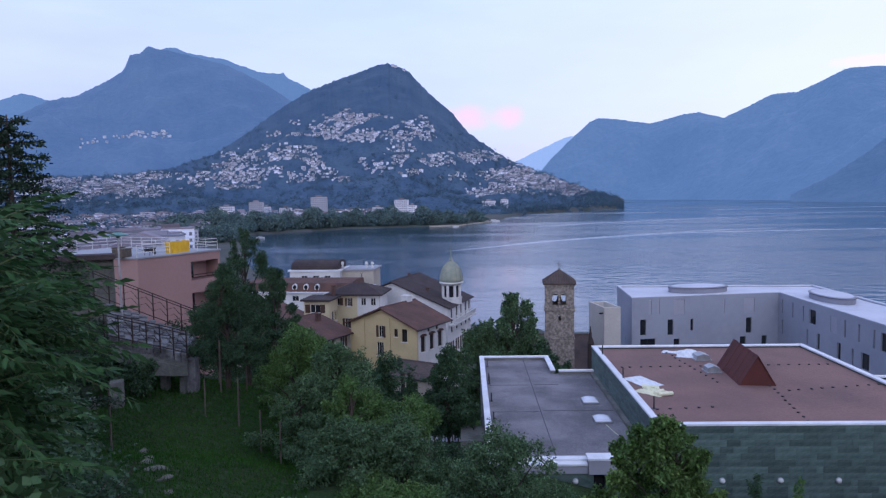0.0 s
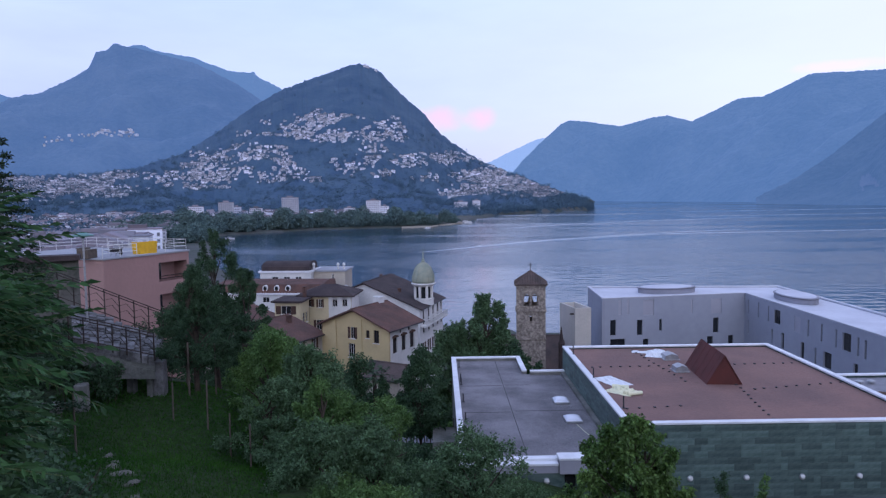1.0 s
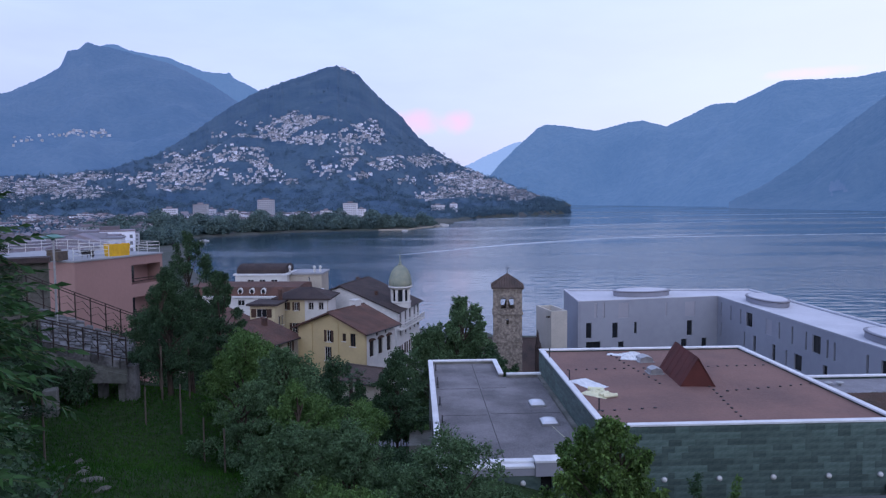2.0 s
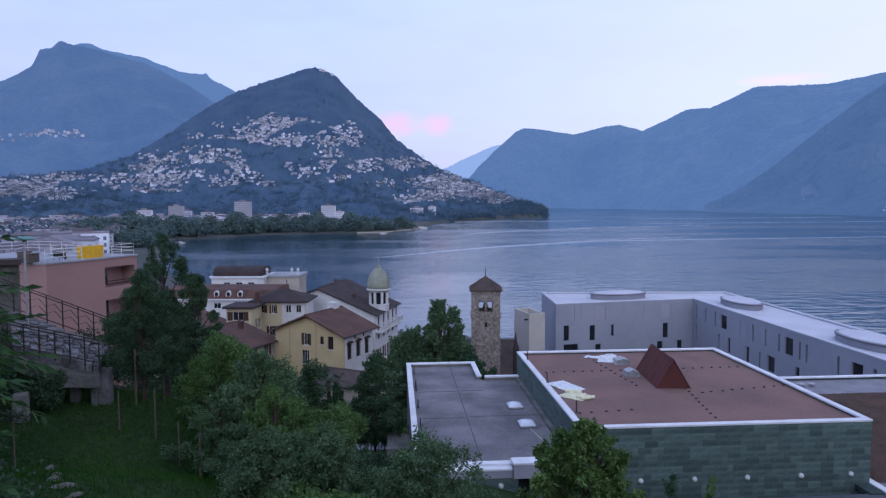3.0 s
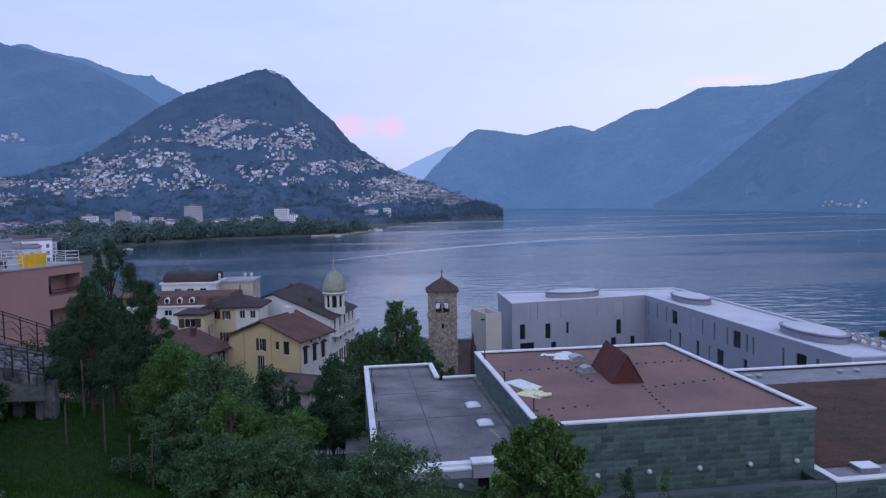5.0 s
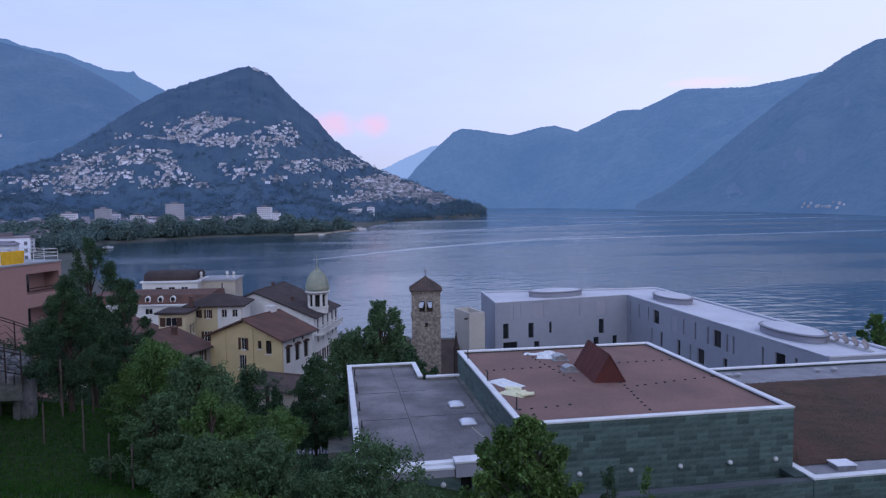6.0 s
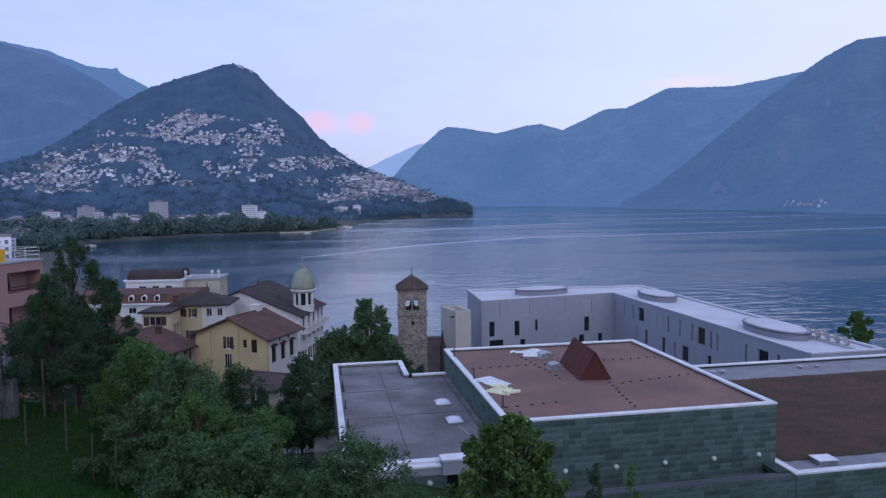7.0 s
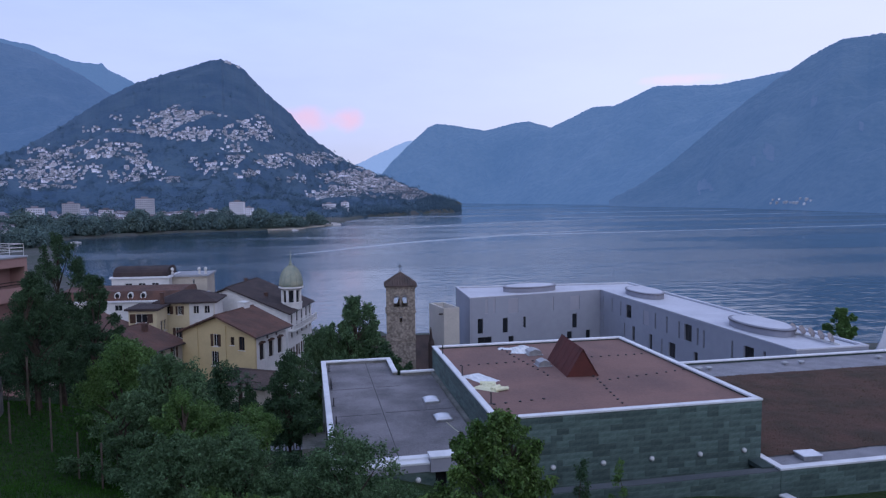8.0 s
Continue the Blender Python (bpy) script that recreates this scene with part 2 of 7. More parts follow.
def add_prism(bm, poly, lo, hi, axis="z", m=None):
    """A polygon pushed out along an axis: z takes (x, y), y takes (x, z), x takes (y, z)."""
    def at(p, h):
        q = {"z": (p[0], p[1], h), "y": (p[0], h, p[1]), "x": (h, p[0], p[1])}[axis]
        return m @ Vector(q) if m is not None else Vector(q)
    a = [bm.verts.new(at(p, lo)) for p in poly]
    b = [bm.verts.new(at(p, hi)) for p in poly]
    bm.faces.new(a[::-1]), bm.faces.new(b)
    for i in range(len(poly)):
        j = (i + 1) % len(poly)
        bm.faces.new((a[i], a[j], b[j], b[i]))


def add_lathe(bm, rings, n=24, mid=(0, 0), m=None, cap=True):
    """Rings of (radius, z) round an upright axis."""
    loops = []
    for r, z in rings:
        loop = []
        for k in range(n):
            p = Vector((mid[0] + r * math.cos(2 * math.pi * k / n), mid[1] + r * math.sin(2 * math.pi * k / n), z))
            loop.append(bm.verts.new(m @ p if m is not None else p))
        loops.append(loop)
    for a, b in zip(loops, loops[1:]):
        for k in range(n):
            bm.faces.new((a[k], a[(k + 1) % n], b[(k + 1) % n], b[k]))
    if cap:
        bm.faces.new(loops[0][::-1]), bm.faces.new(loops[-1])


def add_tube(bm, pts, radii, n=6):
    """A tapered tube along points."""
    loops = []
    pts = [Vector(p) for p in pts]
    for i, p in enumerate(pts):
        d = (pts[min(i + 1, len(pts) - 1)] - pts[max(i - 1, 0)]).normalized()
        s = d.orthogonal().normalized()
        u = d.cross(s)
        loops.append([bm.verts.new(p + radii[i] * (math.cos(2 * math.pi * k / n) * s + math.sin(2 * math.pi * k / n) * u)) for k in range(n)])
    for a, b in zip(loops, loops[1:]):
        o = min(range(n), key=lambda q: (b[q].co - a[0].co).length)
        for k in range(n):
            bm.faces.new((a[k], a[(k + 1) % n], b[(k + 1 + o) % n], b[(k + o) % n]))
    bm.faces.new(loops[0][::-1]), bm.faces.new(loops[-1])


def finish(bm, name, material, smooth=False):
    bmesh.ops.recalc_face_normals(bm, faces=bm.faces)
    me = bpy.data.meshes.new(name)
    bm.to_mesh(me)
    bm.free()
    me.materials.append(material)
    if smooth:
        me.polygons.foreach_set("use_smooth", [True] * len(me.polygons))
    return me


def part(name, bm, material, parent, label="", smooth=False):
    ob = new(name, finish(bm, name, material, smooth) if isinstance(bm, bmesh.types.BMesh) else bm)
    ob.parent = parent
    return tagged(ob, label)


def thing(name, label, category, m, group="", kind=""):
    ob = new(name)
    ob.matrix_world = m
    return tagged(ob, label, category, group, kind)


def box_part(name, lo, hi, material, parent, label="", bevel=0.0, m=None):
    bm = bmesh.new()
    add_box(bm, lo, hi, m, bevel)
    return part(name, bm, material, parent, label)


def wall_panel(bm, m, length, bottom, top, thick, holes):
    """A wall from 0 to length in x, its outer face at y = 0, with rectangular openings (x0, x1, z0, z1) through it."""
    xs = sorted({0, length, *[v for h in holes for v in h[:2]]})
    for a, b in zip(xs, xs[1:]):
        mid = (a + b) / 2
        cuts = sorted((h[2], h[3]) for h in holes if h[0] < mid < h[1])
        z = bottom
        for lo, hi in [*cuts, (top, top)]:
            if lo > z + 1e-4:
                add_box(bm, (a, 0, z), (b, thick, lo), m)
            z = max(z, hi)
    bmesh.ops.remove_doubles(bm, verts=bm.verts, dist=0.0005)


def window(parent, m, x0, x1, z0, z1, deep=0.14, frame_mat=None, shutters=None, sill=True, bars=1, name="window"):
    """A window set back in its opening: frame, panes, and outside shutters and a sill where it has them."""
    frame_mat = frame_mat or FRAME_WHITE
    w = 0.06
    bm = bmesh.new()
    for lo, hi in (((x0, deep, z0), (x0 + w, deep + 0.06, z1)), ((x1 - w, deep, z0), (x1, deep + 0.06, z1)),
                   ((x0 + w, deep, z0), (x1 - w, deep + 0.06, z0 + w)), ((x0 + w, deep, z1 - w), (x1 - w, deep + 0.06, z1))):
        add_box(bm, lo, hi, m)
    for k in range(bars):
        x = x0 + (x1 - x0) * (k + 1) / (bars + 1)
        add_box(bm, (x - w / 2, deep, z0 + w), (x + w / 2, deep + 0.06, z1 - w), m)
    win = part(name, bm, frame_mat, parent)
    box_part("pane", (x0 + w, deep + 0.02, z0 + w), (x1 - w, deep + 0.04, z1 - w), GLASS, win, m=m)
    if sill:
        box_part("sill", (x0 - 0.1, -0.10, z0 - 0.09), (x1 + 0.1, -0.003, z0 - 0.005), FRAME_WHITE, win, m=m)
    if shutters:
        half = (x1 - x0) / 2
        for a, b in ((x0 - half, x0 - 0.02), (x1 + 0.02, x1 + half)):
            bm = bmesh.new()
            add_box(bm, (a, -0.055, z0), (b, -0.005, z1), m)
            for k in range(6):
                z = z0 + (z1 - z0) * (k + 0.5) / 6
                add_box(bm, (a + 0.05, -0.075, z - 0.05), (b - 0.05, -0.056, z + 0.03), m)
            part("shutter", bm, shutters, win)
    return win


def face_matrix(face, w, d, th):
    """The frame of a face of a w by d block centred on the origin; side faces lie between the front and back walls."""
    return {"front": Matrix.Translation((-w / 2, -d / 2, 0)), "right": pose(w / 2, -d / 2 + th, 0, 0, 0, 90),
            "back": pose(w / 2, d / 2, 0, 0, 0, 180), "left": pose(-w / 2, d / 2 - th, 0, 0, 0, 270)}[face]


def house(name, label, m, w, d, z0, ze, zr, walls, roof_mat, wins=(), roof="gable", over=0.5, th=0.35, category="house"):
    """A house centred on m: eaves at ze, ridge at zr along local y (gable), or hip, or flat. wins: (face, x0, x1, z0, z1, options)."""
    ob = thing(name, label, category, m)
    if not isinstance(walls, dict):
        walls = {"front": walls, "right": walls, "back": walls, "left": walls}
    for face in ("front", "right", "back", "left"):
        fm = face_matrix(face, w, d, th)
        length = w if face in ("front", "back") else d - 2 * th
        bm = bmesh.new()
        wall_panel(bm, fm, length, z0, ze, th, [q[1:5] for q in wins if q[0] == face])
        if roof == "gable" and face in ("front", "back"):
            add_prism(bm, [(0.0, ze), (w, ze), (w / 2, zr - 0.12)], 0, th, "y", fm)
        wall = part("wall", bm, walls[face], ob)
        for q in wins:
            if q[0] == face:
                window(wall, fm, *q[1:5], **(q[5] if len(q) > 5 else {}))
    box_part("floor_slab", (-w / 2 + th, -d / 2 + th, ze - 0.3), (w / 2 - th, d / 2 - th, ze - 0.1), DARK, ob)
    bm = bmesh.new()
    slope = (zr - ze) / (w / 2)
    if roof == "gable":
        e = ze - over * slope
        add_prism(bm, [(-w / 2 - over, e), (0, zr), (w / 2 + over, e), (w / 2 + over, e + 0.22), (0, zr + 0.24), (-w / 2 - over, e + 0.22)], -d / 2 - over, d / 2 + over, "y")
    elif roof == "hip":
        a, b, s = w / 2 + over, d / 2 + over, min(w, d) / 2
        low = [bm.verts.new((x, y, ze)) for x, y in ((-a, -b), (a, -b), (a, b), (-a, b))]
        mid = [bm.verts.new((v.co.x, v.co.y, ze + 0.22)) for v in low]
        if d > w:
            top = [bm.verts.new((0, -b + s + over, zr)), bm.verts.new((0, b - s - over, zr))]
            fs = [(mid[0], mid[1], top[0]), (mid[1], mid[2], top[1], top[0]), (mid[2], mid[3], top[1]), (mid[3], mid[0], top[0], top[1])]
        else:
            top = [bm.verts.new((-a + s + over, 0, zr)), bm.verts.new((a - s - over, 0, zr))]
            fs = [(mid[0], mid[1], top[1], top[0]), (mid[1], mid[2], top[1]), (mid[2], mid[3], top[0], top[1]), (mid[3], mid[0], top[0])]
        for f in fs:
            bm.faces.new(f)
        bm.faces.new(low[::-1])
        for i in range(4):
            bm.faces.new((low[i], low[(i + 1) % 4], mid[(i + 1) % 4], mid[i]))
    else:
        add_box(bm, (-w / 2 - over, -d / 2 - over, ze), (w / 2 + over, d / 2 + over, zr))
    rf = part("roof", bm, roof_mat, ob)
    if roof == "gable":
        bm = bmesh.new()
        n = max(4, int(d / 0.45))
        for k in range(n):
            y = -d / 2 - over + (d + 2 * over) * k / n
            add_prism(bm, [(-0.16, zr + 0.16), (0.16, zr + 0.16), (0.1, zr + 0.32), (-0.1, zr + 0.32)], y, y + (d + 2 * over) / n - 0.03, "y")
        part("ridge_tiles", bm, roof_mat, rf)
        for sx in (-1, 1):
            bm = bmesh.new()
            add_tube(bm, [(sx * (w / 2 + over + 0.07), -d / 2 - over, ze - over * slope + 0.1), (sx * (w / 2 + over + 0.07), d / 2 + over, ze - over * slope + 0.1)], (0.08, 0.08))
            part("gutter", bm, FRAME_DARK, rf)
    return ob


def chimney(parent, x, y, z0, z1, s=0.6, material=None):
    bm = bmesh.new()
    add_box(bm, (x - s / 2, y - s / 2, z0), (x + s / 2, y + s / 2, z1))
    add_box(bm, (x - s / 2 - 0.08, y - s / 2 - 0.08, z1), (x + s / 2 + 0.08, y + s / 2 + 0.08, z1 + 0.12))
    return part("chimney", bm, material or CREAM, parent)


# ---- ground: the slope below the viewpoint, the town's shelf, the lake bed and the far shores, one sheet ----
GROUND = [(0, -30, 41), (-30, -20, 43), (30, -20, 40), (0, -5, 38.5), (0, 1, 38.2), (-4, 3, 37.6), (4, 3, 37.0), (-3, 6, 36.4), (3, 7, 34.5), (-8, 10, 34.0), (-14, 8, 36.0),
          (-9, 17, 32.3), (-5, 18, 31.4), (0, 17, 28.5), (7, 17, 26.5), (15, 17, 25.5), (-14, 28, 32.2), (-12, 28, 31.9), (-10, 27, 31.4), (-6, 28, 29.3), (1, 27, 24.5), (12, 28, 21), (30, 25, 21), (60, 30, 20),
          (-14, 35, 29.6), (-20, 34, 30.5), (-8, 38, 27.5), (-3, 42, 24), (2, 47, 20), (-2.6, 50, 21), (-26, 50, 25), (-40, 40, 31), (-60, 60, 26), (-24, 70, 20), (-12, 62, 19), (-6, 75, 12), (2, 70, 12), (18, 60, 9),
          (-20, 85, 9), (-6, 92, 6), (10, 90, 5), (30, 90, 4), (70, 60, 8), (60, 110, 3.5), (0, 120, 3), (-30, 110, 6), (-50, 100, 16), (-40, 150, 4), (0, 160, 2.5), (60, 150, 2.5), (-90, 120, 14), (-90, 200, 4)]
GX = np.array(GROUND, dtype=float)
SHORE_NEAR = ([-180, -20, -18.2, -16, -12, -6, 2, 12, 30, 60, 180], [9999, 9999, 420, 300, 235, 205, 190, 180, 170, 170, 9999])
SHORE_FAR = ([-180, -19, -18, -10, -0.7, 2, 5, 9, 12.4, 12.9, 75, 76, 180], [400, 700, 780, 860, 890, 1000, 1400, 1600, 1775, 9999, 9999, 400, 400])


def ground_z(x, y):
    """Height of the ground, for arrays or numbers."""
    x, y = np.asarray(x, dtype=float), np.asarray(y, dtype=float)
    r, az = np.hypot(x, y), np.degrees(np.arctan2(x, y))
    num, den = np.zeros_like(r), np.zeros_like(r) + 1e-12
    for px, py, pz in GX:
        w = 1.0 / ((x - px) ** 2 + (y - py) ** 2 + 2.0) ** 2
        num, den = num + w * pz, den + w
    near = num / den
    t = np.clip((r - 150) / 120, 0, 1)
    land = near * (1 - t) + 2.2 * t + np.clip((r - 1300) / 900, 0, 1) * 14
    rn, rf = np.interp(az, *SHORE_NEAR), np.interp(az, *SHORE_FAR)
    wet = np.clip(np.minimum(r - rn, rf - r) / 4.0, 0, 1)
    return land * (1 - wet) - 3.0 * wet


def gz(x, y):
    return float(ground_z(x, y))


def grid_mesh(name, co, material, smooth=True, close=False):
    """A mesh from a rows by columns grid of places."""
    nr, nc = co.shape[:2]
    idx = np.arange(nr * nc).reshape(nr, nc)
    if close:
        idx = np.hstack([idx, idx[:, :1]])
    q = np.stack([idx[:-1, :-1], idx[:-1, 1:], idx[1:, 1:], idx[1:, :-1]], -1).reshape(-1, 4)
    me = bpy.data.meshes.new(name)
    me.from_pydata(co.reshape(-1, 3).tolist(), [], q.tolist())
    me.materials.append(material)
    me.polygons.foreach_set("use_smooth", [smooth] * len(me.polygons))
    me.update()
    return me


radii = np.concatenate([[0.0], np.linspace(0.6, 60, 110), np.geomspace(61, 400, 60), np.geomspace(405, 2500, 130), np.geomspace(2550, 4900, 20)])
angles = np.radians(np.concatenate([np.arange(-50, 60, 0.5), np.arange(60, 310, 4.0)]))
RR, AA = np.meshgrid(radii, angles, indexing="ij")
GXX, GYY = RR * np.sin(AA), RR * np.cos(AA)
ground = tagged(new("ground", grid_mesh("ground", np.stack([GXX, GYY, ground_z(GXX, GYY)], -1)[:, ::-1], LAWN, close=True)),
                "grassy hillside falling to a lakeside town shelf", "ground", kind="structure")

TOWN_GROUND = mat("town_paving_and_gardens", (0.085, 0.085, 0.085), (0.05, 0.065, 0.05), 0.03, 1.0, 0.2, 9)
ground.data.materials.append(TOWN_GROUND)
mids = np.empty(len(ground.data.polygons) * 3)
ground.data.polygons.foreach_get("center", mids)
mids = mids.reshape(-1, 3)
ground.data.polygons.foreach_set("material_index", ((mids[:, 1] > 62) | (np.hypot(mids[:, 0], mids[:, 1]) > 150)).astype(int))

# ---- the lake ----
WATER = bpy.data.materials.new("lake_water")
WATER.use_nodes = True
n, l = WATER.node_tree.nodes, WATER.node_tree.links
b = n["Principled BSDF"]
b.inputs["Base Color"].default_value = (0.022, 0.056, 0.092, 1)
b.inputs["IOR"].default_value = 1.33
tc = n.new("ShaderNodeTexCoord")


def water_noise(scale, stretch, detail=4.0):
    mp = n.new("ShaderNodeMapping")
    mp.inputs["Scale"].default_value = stretch
    mp.inputs["Rotation"].default_value = (0, 0, radians(-18))
    l.new(tc.outputs["Object"], mp.inputs[0])
    t = n.new("ShaderNodeTexNoise")
    t.inputs["Scale"].default_value, t.inputs["Detail"].default_value = scale, detail
    l.new(mp.outputs[0], t.inputs[0])
    return t.outputs[0]


def water_range(src, a, b2, c2, d2):
    r = n.new("ShaderNodeMapRange")
    r.interpolation_type = "SMOOTHSTEP"
    l.new(src, r.inputs[0])
    for k, v in (("From Min", a), ("From Max", b2), ("To Min", c2), ("To Max", d2)):
        r.inputs[k].default_value = v
    return r.outputs[0]


calm = water_range(water_noise(0.0035, (0.5, 2.4, 1), 5.0), 0.46, 0.60, 0.0, 1.0)
rough = n.new("ShaderNodeMath")
rough.operation = "MULTIPLY_ADD"
l.new(calm, rough.inputs[0])
rough.inputs[1].default_value, rough.inputs[2].default_value = 0.14, 0.05
l.new(rough.outputs[0], b.inputs["Roughness"])
bump1 = n.new("ShaderNodeBump")
bump1.inputs["Strength"].default_value, bump1.inputs["Distance"].default_value = 0.7, 1.3
spot = n.new("ShaderNodeSeparateXYZ")
l.new(tc.outputs["Object"], spot.inputs[0])
drift = n.new("ShaderNodeMath")
drift.operation = "MULTIPLY_ADD"
l.new(water_noise(0.012, (0.6, 1.6, 1), 3.0), drift.inputs[0])
drift.inputs[1].default_value = 160.0
l.new(spot.outputs[0], drift.inputs[2])
l.new(water_range(drift.outputs[0], 60, 220, 0.10, 0.42), bump1.inputs["Strength"])
l.new(water_noise(0.13, (0.6, 1.3, 1), 2.0), bump1.inputs["Height"])
bump2 = n.new("ShaderNodeBump")
bump2.inputs["Distance"].default_value = 0.4
amp = n.new("ShaderNodeMath")
amp.operation = "MULTIPLY_ADD"
l.new(calm, amp.inputs[0])
amp.inputs[1].default_value, amp.inputs[2].default_value = 0.52, 0.16
l.new(amp.outputs[0], bump2.inputs["Strength"])
l.new(water_noise(0.5, (0.5, 1.4, 1), 4.0), bump2.inputs["Height"])
l.new(bump1.outputs[0], bump2.inputs["Normal"])
l.new(bump2.outputs[0], b.inputs["Normal"])
wr, wa = np.geomspace(120, 4950, 60), np.radians(np.arange(-60, 80.1, 2))
WR, WA = np.meshgrid(wr, wa, indexing="ij")
lake = tagged(new("water", grid_mesh("water", np.stack([WR * np.sin(WA), WR * np.cos(WA), 0 * WR], -1)[:, ::-1], WATER)),
              "calm dusk lake with faint ripples and slicks", "lake", kind="structure")


# ---- mountains ----
def ridge_range(name, label, crest, foot, material, jag=1.0, power=1.15, gully=60.0, seed=0.0, rows=64, step=0.07, back=700):
    """A mountainside from its foot line up to a crest given by (azimuth, elevation, distance), with gullies and a back slope."""
    c = np.array(crest)
    az = np.arange(c[0, 0], c[-1, 0] + 1e-6, step)
    el, dist = np.interp(az, c[:, 0], c[:, 1]), np.interp(az, c[:, 0], c[:, 2])
    k = np.hanning(9) / np.hanning(9).sum()
    el = np.convolve(np.pad(el, 4, "edge"), k, "valid")
    top = EYE + dist * np.tan(np.radians(el))
    rng = np.random.RandomState(int(seed * 7) + 3)
    top = top + jag * np.convolve(rng.randn(len(az) + 2), [0.3, 0.5, 0.3], "valid") * 2.2 + jag * np.convolve(rng.randn(len(az) + 12), np.hanning(13) / 4, "valid") * 2.5
    fr = np.minimum(np.interp(az, *foot), dist - 5)
    s = np.linspace(0, 1, rows)[:, None]
    r = fr + (dist - fr) * s
    z = -4 + (np.maximum(top, 3) + 4) * s ** power
    for i in range(rows):
        for j in range(0, len(az)):
            a, d = radians(az[j]), r[i, j]
            p = Vector((d * math.sin(a) * 0.0028, d * math.cos(a) * 0.0028, z[i, j] * 0.0012 + seed))
            z[i, j] += gully * noise.fractal(p, 1.0, 2.1, 4) * 4 * s[i, 0] * (1 - s[i, 0]) * min(1, top[j] / 300)
    sb = np.linspace(0, 1, 8)[1:, None]
    r = np.vstack([r, np.minimum(dist + back * sb, 4960)])
    z = np.vstack([z, top * (1 - sb) ** 0.8 - 4 * sb])
    a = np.radians(az)
    co = np.stack([r * np.sin(a), r * np.cos(a), z], -1)
    return tagged(new(name, grid_mesh(name, co[:, ::-1], material)), label, "mountain", kind="structure"), az, co


BRE_CREST = [(-36, 1.5, 2300), (-31.7, 1.9, 2350), (-27.6, 1.95, 2400), (-23.6, 2.5, 2500), (-20.2, 3.6, 2650), (-17.6, 5.3, 2800), (-14.9, 7.3, 2950), (-12.6, 8.66, 3050), (-10.3, 9.56, 3120), (-8.4, 10.19, 3160),
             (-7.0, 10.68, 3180), (-6.1, 10.76, 3190), (-4.7, 10.23, 3170), (-3.6, 9.1, 3120), (-2.7, 8.2, 3060), (-1.05, 6.8, 2980), (0.3, 5.16, 2900), (2.2, 3.73, 2750), (3.8, 2.77, 2600),
             (6.4, 1.78, 2350), (8.65, 0.81, 2120), (10.9, -0.06, 1920), (12.0, -0.4, 1830), (12.55, -1.0, 1795)]
BRE_FOOT = ([-40, -10, 0, 3, 5, 9, 12.4, 13], [1450, 1400, 1300, 1250, 1400, 1600, 1775, 1785])
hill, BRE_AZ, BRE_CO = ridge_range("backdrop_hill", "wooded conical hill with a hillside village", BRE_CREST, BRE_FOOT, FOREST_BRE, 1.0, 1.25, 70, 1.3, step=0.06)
BOGLIA = [(-50, 2, 4000), (-36, 4.3, 4100), (-33.5, 6.13, 4150), (-31.5, 7.29, 4200), (-29.7, 7.7, 4250), (-28, 8.67, 4300), (-26.55, 9.6, 4330), (-26.2, 10.3, 4335), (-26.02, 10.86, 4340), (-25.5, 10.92, 4345), (-25.15, 11.04, 4350), (-24.9, 11.44, 4355), (-24.5, 11.58, 4360), (-24.28, 11.36, 4360),
          (-23.9, 11.36, 4360), (-23.3, 11.3, 4350), (-21.8, 11.0, 4330), (-19.1, 10.45, 4280), (-16.1, 9.04, 4220), (-13.1, 7.1, 4150), (-10.4, 5.07, 4100), (-4, 1, 4000)]
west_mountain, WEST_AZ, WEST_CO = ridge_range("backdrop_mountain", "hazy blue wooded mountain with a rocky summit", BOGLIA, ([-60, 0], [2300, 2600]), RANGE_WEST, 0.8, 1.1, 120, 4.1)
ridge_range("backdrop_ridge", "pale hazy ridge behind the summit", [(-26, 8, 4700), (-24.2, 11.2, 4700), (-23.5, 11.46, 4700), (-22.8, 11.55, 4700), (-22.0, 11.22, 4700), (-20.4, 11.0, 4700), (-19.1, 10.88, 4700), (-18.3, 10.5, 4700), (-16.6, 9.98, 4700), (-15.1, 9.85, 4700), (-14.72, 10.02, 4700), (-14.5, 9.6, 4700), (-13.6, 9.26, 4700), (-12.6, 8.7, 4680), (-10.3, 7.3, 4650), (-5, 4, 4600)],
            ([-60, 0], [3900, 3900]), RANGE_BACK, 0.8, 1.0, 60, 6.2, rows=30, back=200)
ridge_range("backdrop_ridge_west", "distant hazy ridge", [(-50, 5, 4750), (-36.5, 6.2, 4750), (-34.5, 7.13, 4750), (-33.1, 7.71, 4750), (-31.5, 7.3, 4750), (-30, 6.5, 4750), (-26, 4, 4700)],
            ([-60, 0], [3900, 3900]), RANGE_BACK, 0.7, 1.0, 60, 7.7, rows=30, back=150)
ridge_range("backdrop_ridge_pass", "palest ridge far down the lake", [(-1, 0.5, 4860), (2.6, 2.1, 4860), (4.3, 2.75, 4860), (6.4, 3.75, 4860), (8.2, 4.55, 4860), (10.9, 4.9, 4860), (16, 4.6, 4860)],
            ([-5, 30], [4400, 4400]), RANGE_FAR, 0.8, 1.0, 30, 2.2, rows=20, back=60)
